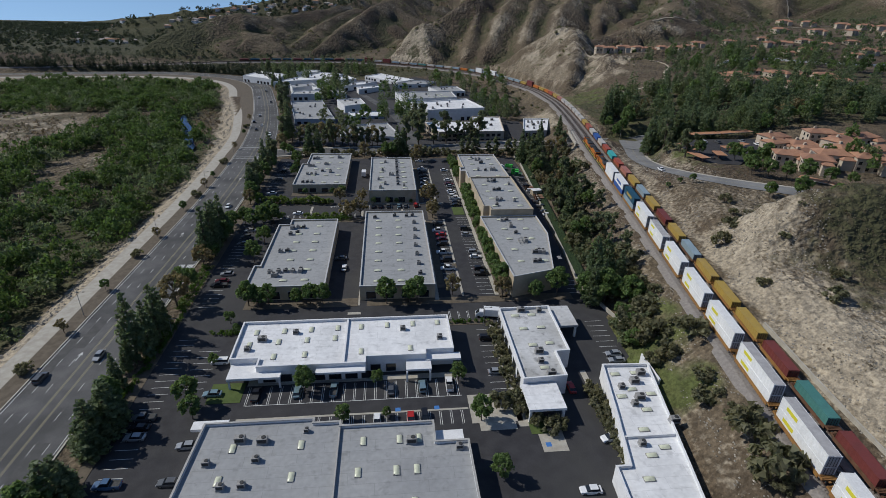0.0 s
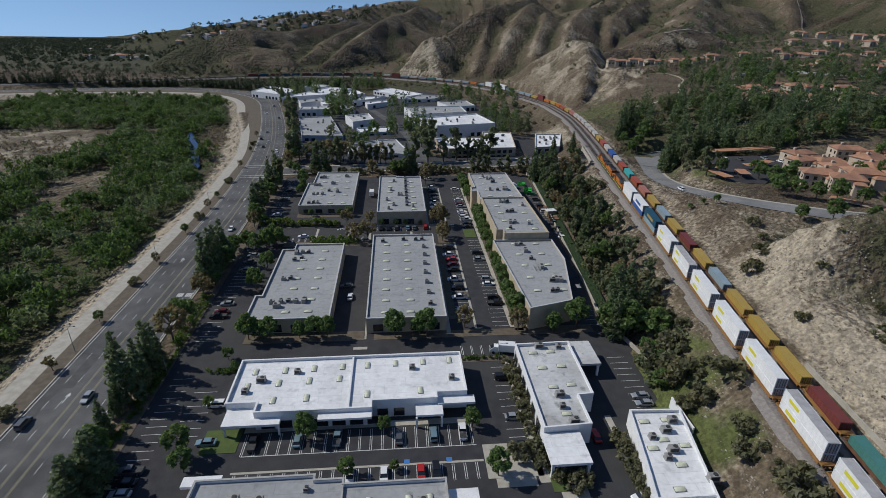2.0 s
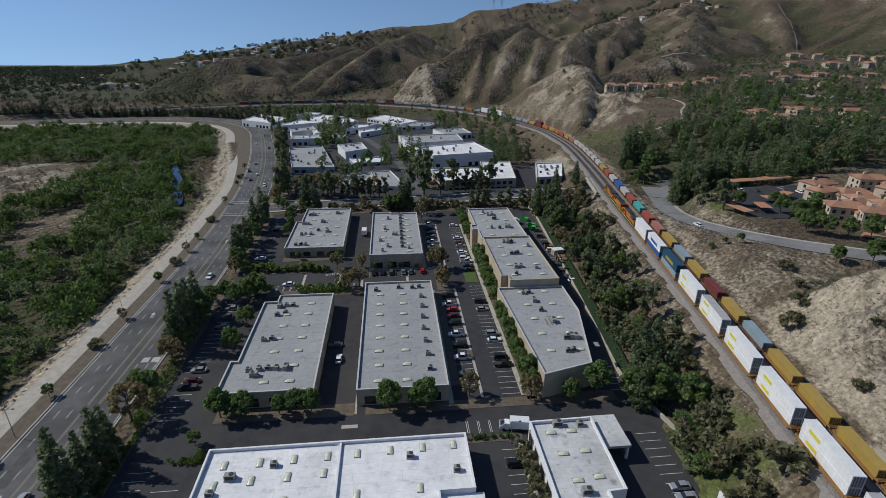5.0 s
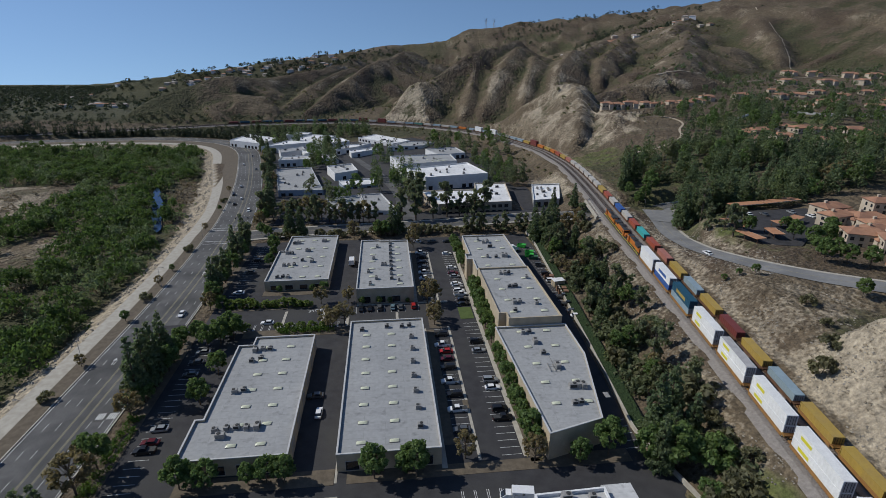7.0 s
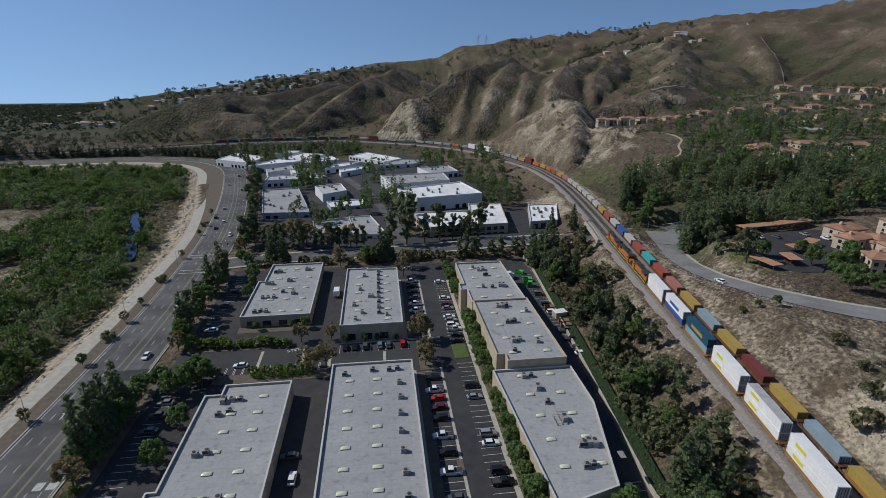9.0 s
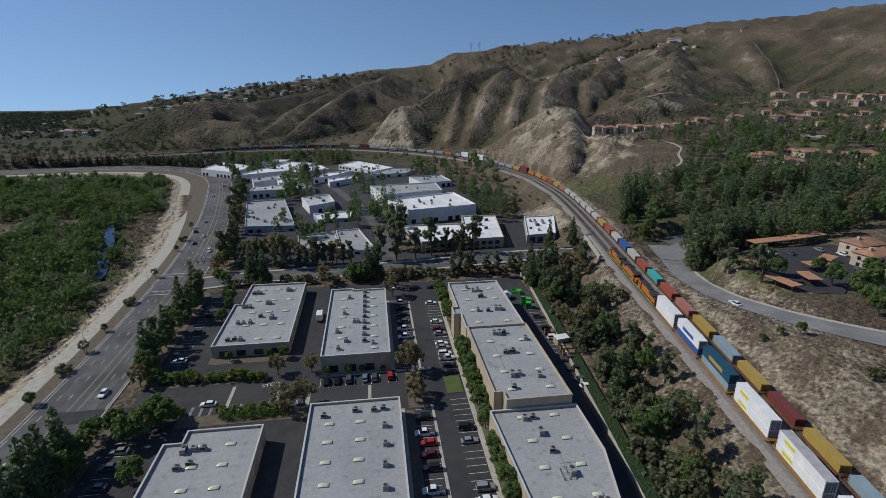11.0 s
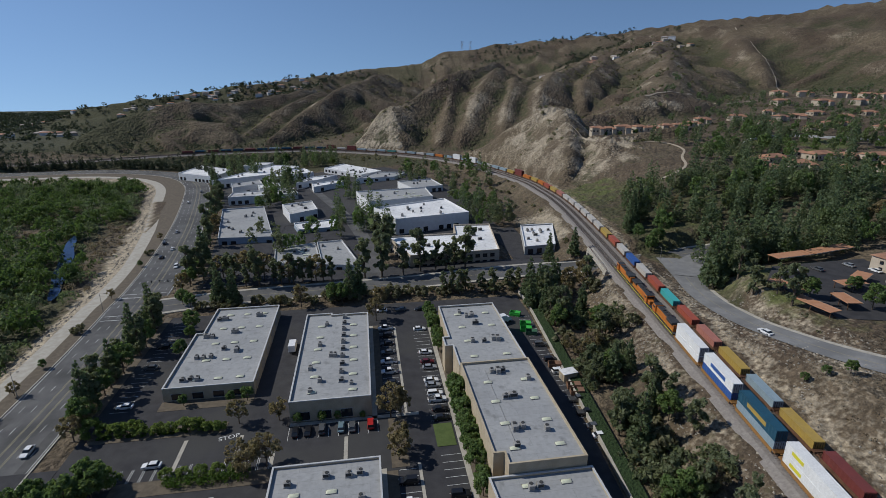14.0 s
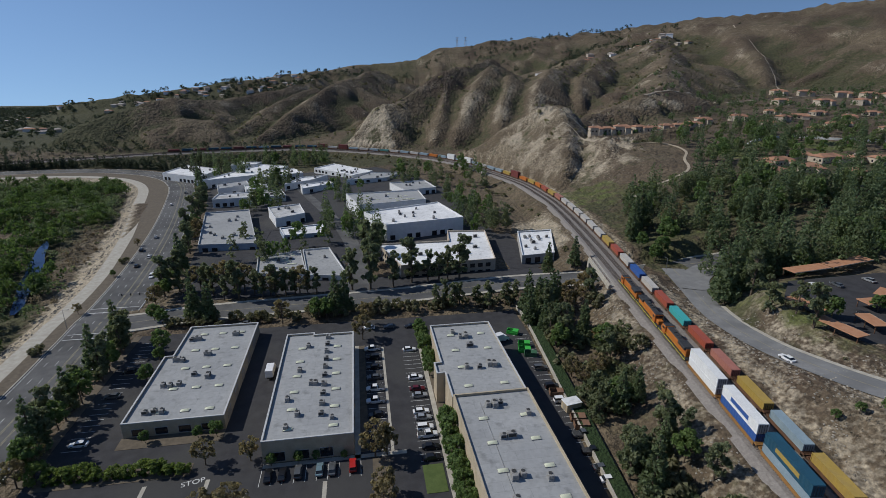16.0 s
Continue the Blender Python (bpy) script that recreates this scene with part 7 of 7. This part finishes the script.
for kind, paint, off, y, up in (("suv", "grey", -7.6, 124.6, True), ("sedan", "silver", 2.6, 133.4, False), ("sedan", "white", 6.0, 247, False), ("sedan", "black", -5.2, 412, True), ("sedan", "white", -1.6, 428, True), ("suv", "black", -8.2, 441, True), ("sedan", "silver", -5.0, 468, True),
                                ("suv", "white", 5.8, 394, False), ("sedan", "black", 6, 540, False), ("sedan", "white", -6, 566, True), ("suv", "grey", 2.6, 610, False)):
    i = int(np.abs(HIGHWAY[:, 1] - y).argmin())
    q = offset_line(HIGHWAY, off)
    t = q[i + 1] - q[i]
    car(kind, paint, q[i][0], y, math.degrees(math.atan2(t[1], t[0])) - 90 + (0 if up else 180), float(hz[i]) + 0.12)
car("sedan", "white", 131.6, 251.5, 8, 15.2)


def box_truck(x, y, rz, z=0.055):
    e = empty("box_truck", x, y, z, rz)
    part("cargo_box", box(bmesh.new(), -1.2, 1.2, -3.6, 1.4, 0.95, 3.4, 0.05), M["car_white"], e, "white cargo box")
    cab = bmesh.new()
    loft(cab, [[(-1.05, 1.5, 0.5), (1.05, 1.5, 0.5), (1.05, 4.0, 0.5), (-1.05, 4.0, 0.5)], [(-1.05, 1.5, 1.5), (1.05, 1.5, 1.5), (1.05, 3.9, 1.4), (-1.05, 3.9, 1.4)], [(-0.92, 1.5, 2.4), (0.92, 1.5, 2.4), (0.92, 2.7, 2.4), (-0.92, 2.7, 2.4)]])
    part("cab", cab, M["car_white"], e)
    part("windscreen", loft(bmesh.new(), [[(-0.9, 3.80, 1.46), (0.9, 3.80, 1.46), (0.9, 3.86, 1.5), (-0.9, 3.86, 1.5)], [(-0.82, 2.75, 2.32), (0.82, 2.75, 2.32), (0.82, 2.82, 2.36), (-0.82, 2.82, 2.36)]]), M["glass"], e)
    part("chassis", box(bmesh.new(), -0.5, 0.5, -3.6, 3.6, 0.5, 0.94), M["unit_dark"], e)
    for yy in (-2.2, 2.9):
        for sx in (-1, 1):
            wh = bmesh.new()
            bmesh.ops.create_cone(wh, cap_ends=True, segments=14, radius1=0.45, radius2=0.45, depth=0.3, matrix=Matrix.Translation((sx * 0.95, yy, 0.45)) @ Matrix.Rotation(math.pi / 2, 4, "Y"))
            part("wheel", wh, M["tyre"], e)
    return tagged(e, "white box truck parked beside a building", "truck", "trucks")


box_truck(24.2, 146.6, 80)
box_truck(-20.6, 292, 0)
box_truck(59, 301, -70)
M["bin_green"] = mat("bright_green_bin", (0.05, 0.42, 0.06), (0.05, 0.36, 0.06), 1.0, 0.5)
M["bin_dark"] = mat("dark_green_bin", (0.05, 0.13, 0.07), (0.04, 0.11, 0.06), 1.0, 0.6)
M["bin_rust"] = mat("rusty_bin", (0.22, 0.12, 0.07), (0.17, 0.10, 0.07), 1.0, 0.8)


def skip_bin(x, y, rz, m, label, L=4.2):
    e = empty("skip_bin", x, y, 0.055, rz)
    bm = bmesh.new()
    ring(bm, rect(-1.2, 1.2, -L / 2, L / 2), rect(-1.1, 1.1, -L / 2 + .1, L / 2 - .1), 0.15, 1.6, 0.3)
    part("body", bm, M[m], e)
    part("floor", box(bmesh.new(), -1.1, 1.1, -L / 2 + .1, L / 2 - .1, 0.15, 0.32), M["unit_dark"], e)
    lid = box(bmesh.new(), -1.22, 1.22, -L / 2 - 0.02, -0.1, 1.604, 1.68)
    part("lid", lid, M[m], e)
    for s in (-1, 1):
        part("rib", box(bmesh.new(), *sorted((s * 1.203, s * 1.28)), -L / 2, L / 2, 0.8, 0.95), M[m], e)
    return tagged(e, label, "skip", "skip bins")


skip_bin(65.8, 306.6, 60, "bin_green", "bright green steel skip bin on asphalt")
skip_bin(67.2, 297, 75, "bin_green", "bright green steel skip bin on asphalt")
skip_bin(66.2, 293, 75, "bin_green", "bright green steel skip bin on asphalt")
skip_bin(67.4, 290, 75, "bin_dark", "dark green steel skip bin on asphalt")
skip_bin(68, 266.4, 80, "bin_rust", "rusty brown steel skip bin on asphalt")
skip_bin(69.6, 253.6, 80, "bin_rust", "rusty brown steel skip bin on asphalt")
skip_bin(69.4, 250.4, 80, "bin_rust", "rusty brown steel skip bin on asphalt")
hut = empty("storage_shed", 69.8, 259, 0.05, 10)
part("wall", box(bmesh.new(), -2.4, 2.4, -1.6, 1.6, 0, 2.6), M["wall_tan"], hut)
part("roof", box(bmesh.new(), -2.6, 2.6, -1.8, 1.8, 2.603, 2.8, 0.04), M["roof_white"], hut)
part("door", box(bmesh.new(), -2.45, -2.403, -0.6, 0.6, 0.1, 2.1), M["door"], hut)
tagged(hut, "small tan shed with a white roof", "shed")


def lamp_post(x, y, h=7.0, z=0.05, arm=1.6, rz=0):
    e = empty("street_lamp", x, y, z, rz)
    pole = bmesh.new()
    bmesh.ops.create_cone(pole, cap_ends=True, segments=8, radius1=0.11, radius2=0.06, depth=h, matrix=Matrix.Translation((0, 0, h / 2)))
    part("pole", pole, M["unit"], e)
    part("arm", box(bmesh.new(), 0, arm, -0.04, 0.04, h - 0.12, h - 0.04), M["unit"], e)
    part("lamp_head", box(bmesh.new(), arm - 0.1, arm + 0.55, -0.16, 0.16, h - 0.18, h, 0.03), M["unit_dark"], e)
    return tagged(e, "grey steel street lamp on a tall pole", "street lamp", "street lamps")


for x, y, h, r in ((-103.2, 155, 9, 0), (-103, 215, 9, 0), (-102.4, 336, 9, 0), (-84, 332, 9, 180), (22, 141.6, 7, 0), (-72.4, 143, 6, 0), (148, 340, 8, 90), (118, 356, 8, 0), (240, 330, 8, 0), (-101, 275, 9, 0)):
    lamp_post(x, y, h, float(land(x, y)), 1.8, r)
sig = empty("traffic_signal", -80.5, 356.5, float(land(-80.5, 356.5)))
bm = bmesh.new()
bmesh.ops.create_cone(bm, cap_ends=True, segments=8, radius1=0.15, radius2=0.1, depth=6.5, matrix=Matrix.Translation((0, 0, 3.25)))
part("pole", bm, M["unit"], sig)
part("mast", box(bmesh.new(), -10, 0, -0.07, 0.07, 6.1, 6.25), M["unit"], sig)
for x in (-9.5, -6, -2.5):
    part("signal_head", box(bmesh.new(), x - 0.2, x + 0.2, -0.16, 0.16, 5.3, 6.4), M["unit_dark"], sig)
tagged(sig, "traffic signal mast over the highway junction", "traffic signal")


# ---- houses and hillside ----
def gable(bm, x0, x1, y0, y1, z, rise, over=0.5):
    """A hipped roof shell over a rectangle, ridge along the longer side."""
    a, b, c, d = x0 - over, x1 + over, y0 - over, y1 + over
    if b - a > d - c:
        k = (d - c) / 2
        r0, r1 = (a + k * 0.7, (c + d) / 2, z + rise), (b - k * 0.7, (c + d) / 2, z + rise)
        faces = ((0, 1, 5, 4), (1, 2, 5), (2, 3, 4, 5), (3, 0, 4))
    else:
        k = (b - a) / 2
        r0, r1 = ((a + b) / 2, c + k * 0.7, z + rise), ((a + b) / 2, d - k * 0.7, z + rise)
        faces = ((0, 1, 4), (1, 2, 5, 4), (2, 3, 5), (3, 0, 4, 5))
    pts = [(a, c, z), (b, c, z), (b, d, z), (a, d, z), r0, r1]
    lo = [bm.verts.new((x, y, zz - 0.22)) for x, y, zz in pts[:4]]
    v = [bm.verts.new(p) for p in pts]
    for f in faces:
        bm.faces.new([v[i] for i in f])
    for i in range(4):
        j = (i + 1) % 4
        bm.faces.new((lo[i], lo[j], v[j], v[i]))
    bm.faces.new(lo[::-1])
    return bm


def house(x, y, w, d, h, rz, wall="stucco", roof="tile", label="cream stucco house with a red tile roof", z=None, wing=True, chimney=True, windows=True):
    e = empty("house", x, y, (float(land(x, y)) if z is None else z), rz)
    part("wall", box(bmesh.new(), -w / 2, w / 2, -d / 2, d / 2, -4, h), M[wall], e)
    part("roof", gable(bmesh.new(), -w / 2, w / 2, -d / 2, d / 2, h + 0.225, min(w, d) * 0.17), M[roof], e)
    if wing:
        part("wing", box(bmesh.new(), w * 0.1, w * 0.45, -d / 2 - d * 0.35, -d / 2 - 0.003, -4, h * 0.8), M[wall], e)
        part("wing_roof", gable(bmesh.new(), w * 0.1, w * 0.45, -d / 2 - d * 0.35, -d / 2 - 0.06, h * 0.8 + 0.225, w * 0.08, 0.35), M[roof], e)
    if chimney:
        part("chimney", box(bmesh.new(), -w * 0.28, -w * 0.28 + 1.2, -0.5, 0.5, h, h + min(w, d) * 0.17 + 1.2), M[wall], e)
    if windows:
        for k in range(int(w // 3.4)):
            for zz in ((0.7, 3.4) if h > 5 else (0.7,)):
                part("window", box(bmesh.new(), -w / 2 + 0.9 + 3.4 * k, -w / 2 + 2.3 + 3.4 * k, -d / 2 - 0.09, -d / 2 - 0.004, zz, zz + 1.5), M["glass"], e)
        for k in range(int(d // 4)):
            for zz in ((0.7, 3.4) if h > 5 else (0.7,)):
                part("window", box(bmesh.new(), -w / 2 - 0.09, -w / 2 - 0.004, -d / 2 + 1.2 + 4 * k, -d / 2 + 2.6 + 4 * k, zz, zz + 1.5), M["glass"], e)
    return tagged(e, label, "house", "houses behind the railway")


VILLA = "cream stucco apartment block with a terracotta tile roof"
VZ = 18.5
lotv = bmesh.new()
v = [(156, 250), (170, 246), (188, 262), (212, 268), (214, 298), (170, 296), (158, 284)]
prism(lotv, v, 12, VZ + 0.75)
tagged(part("parking_lot", lotv, M["asphalt"]), "dark asphalt parking court of the apartments", "parking lot", kind="structure")
for x, y, w, d, h, r in ((192, 241, 15, 10, 6.0, -24), (203, 248, 14, 10, 6.2, 12), (214, 256, 13, 11, 6.0, -10), (196, 229, 13, 10, 6.2, -30), (209, 236, 15, 11, 6.2, -18), (222, 244, 14, 11, 6.4, 10), (206, 271, 13, 9, 6.0, 14),
                         (219, 268, 14, 10, 5.8, -8), (232, 258, 15, 11, 6.0, 18), (235, 276, 15, 10, 6.0, -14), (222, 226, 16, 11, 6.4, -24), (236, 240, 15, 11, 6.2, 4), (214, 284, 14, 10, 6.0, 8), (248, 264, 16, 11, 6.2, 10)):
    house(x, y, w, d, h, r, label=VILLA)
M["carport_roof"] = mat("faded_orange_carport_roof", (0.40, 0.19, 0.10), (0.46, 0.24, 0.14), 0.5, 0.8, fine=3.0)


def carport(x, y, w, d, rz):
    e = empty("carport", x, y, VZ + 0.75, rz)
    part("roof", box(bmesh.new(), -w / 2, w / 2, -d / 2, d / 2, 2.5, 2.75, 0.04), M["carport_roof"], e)
    n = max(2, int(w // 5))
    for k in range(n + 1):
        part("post", box(bmesh.new(), -w / 2 + 0.3 + (w - 0.8) * k / n, -w / 2 + 0.5 + (w - 0.8) * k / n, d / 2 - 0.8, d / 2 - 0.6, 0, 2.497), M["rust"], e)
    part("fascia", box(bmesh.new(), -w / 2, w / 2, -d / 2 - 0.05, -d / 2 - 0.003, 2.42, 2.78), M["stucco"], e)
    return tagged(e, "open carport with a flat orange roof", "carport", "carports")


for a in ((188, 212, 20, 5, -52), (182, 301, 19, 5.5, 8), (204, 305, 24, 5.5, 12), (156, 272, 13, 5, 108), (152.5, 256.5, 14, 5, 100), (180, 270.5, 10, 5, 0), (166, 258.6, 9, 5, 80), (190, 276, 9, 5, 30)):
    carport(*a)
for x, y, c in ((176, 290, "white"), (184, 289, "grey"), (200, 291, "silver"), (172, 266, "black"), (196, 266, "grey"), (205, 284, "white")):
    car("sedan", c, x, y, 5, VZ + 0.76)
# terrace on the spur, and streets of houses higher up
for k, (x, y, w) in enumerate(((224, 589, 11), (236, 591, 10), (250, 590, 14), (267, 592, 11), (279, 590, 13), (295, 593, 10), (316, 602, 14), (334, 610, 13), (352, 622, 14))):
    house(x, y, w, 8.5, (4.4, 3.6, 5.0)[k % 3], (-6, 5, -12, 9)[k % 4], label="pale terrace house with a red tile roof on the ridge", z=max(float(land(x, y)) + 0.1, 40.5), chimney=k % 2 == 0, wing=True, windows=k < 5)
row("street", [(244, 584), (260, 583), (287, 584), (304, 590), (310, 594), (325, 600), (343, 610), (230, 583)], 0.75)
for k, (x, y) in enumerate(VILLAS):
    house(x, y, 14 + 3 * (k % 3), 11, (2.8, 3.6)[k % 2], (-25, 10, 35, -8)[k % 4], label="tan stucco house with a terracotta tile roof among trees", wing=bool(k % 2), chimney=k % 3 == 0)
for k, (x, y) in enumerate(UPPER):
    house(x, y, 12 + 2 * (k % 4), 9, (3.4, 3.0, 5.2)[k % 3], (-20, 15, 30, -35, 5)[k % 5], wing=True, chimney=k % 2 == 0, windows=k % 3 == 0)
fence = smooth_line([(306, 500), (322, 518), (345, 532), (375, 535), (407, 512), (444, 493), (480, 478)], 6)
tagged(ribbon("garden_wall", fence, 0, 0.6, 1.9, M["wall_white"], None, "", land(fence[:, 0], fence[:, 1]), 2.6), "long low white garden wall below the houses", "wall", kind="structure")
for x, y in ((589, 807), (613, 786), (642, 757), (662, 738), (676, 722), (560, 700), (600, 690), (640, 670), (520, 720)):
    house(x, y, 18, 12, 5.8, NR.uniform(-30, 30), label="large tan house with a red tile roof", wall="stucco", wing=True, chimney=False, windows=False)
M["roof_far"] = mat("pale_far_roof", (0.42, 0.36, 0.32), (0.34, 0.30, 0.28), 0.3, 0.9)
for x, y, n, sx, sy in ((330, 1310, 16, 110, 40), (610, 1215, 16, 90, 50), (470, 1275, 8, 60, 30), (-480, 1430, 14, 60, 40), (-300, 1490, 20, 120, 40), (-130, 1515, 22, 90, 40), (-510, 1085, 8, 60, 40), (-700, 1500, 8, 90, 80), (820, 1500, 18, 160, 80), (260, 1430, 10, 100, 60)):
    for _ in range(n):
        house(x + NR.uniform(-sx, sx), y + NR.uniform(-sy, sy), NR.uniform(10, 18), NR.uniform(8, 11), NR.choice((3.0, 5)), NR.uniform(-40, 40), NR.choice(("stucco", "stucco", "wall_white")), NR.choice(("roof_far", "tile", "roof_far")), "distant pale house on the hilltop", wing=False, chimney=False, windows=False)


def pylon(x, y, z, h):
    e = empty("power_pylon", x, y, z)
    bm = bmesh.new()
    for sx in (-1, 1):
        for sy in (-1, 1):
            limb(bm, (sx * 3.6, sy * 3.6, -2), (sx * 0.7, sy * 0.7, h), 0.22, 0.16, 4)
    for k in range(6):
        f0, f1 = k / 6, (k + 1) / 6
        a, b = 3.6 - 2.9 * f0, 3.6 - 2.9 * f1
        for sx in (-1, 1):
            limb(bm, (sx * a, -a, f0 * h), (sx * b, b, f1 * h), 0.12, 0.12, 4)
            limb(bm, (-a, sx * a, f0 * h), (b, sx * b, f1 * h), 0.12, 0.12, 4)
    part("lattice", bm, M["unit"], e)
    for zz in (0.68, 0.82, 0.96):
        part("crossarm", box(bmesh.new(), -6, 6, -0.2, 0.2, zz * h, zz * h + 0.4), M["unit"], e)
    return tagged(e, "grey steel lattice power pylon on the skyline", "pylon", "power pylons")


for x, y, h in ((-745, 1790, 34), (330, 1840, 30), (356, 1838, 30)):
    pylon(x, y, float(land(x, y)) - 1, h)


# garden trees between the houses of the slope
p = np.array([(x + NR.uniform(-18, 18), y + NR.uniform(-12, 16)) for x, y in UPPER + [(589, 807), (613, 786), (642, 757), (662, 738), (676, 722), (560, 700), (600, 690), (640, 670), (520, 720)] for _ in range(8)])
mass("garden_trees", p, NR.uniform(0.55, 1.1, len(p)), 200, 0.42, "street", M["leaf_conifer"], "dark garden trees between the houses", "trees", 1.1, 0.3)
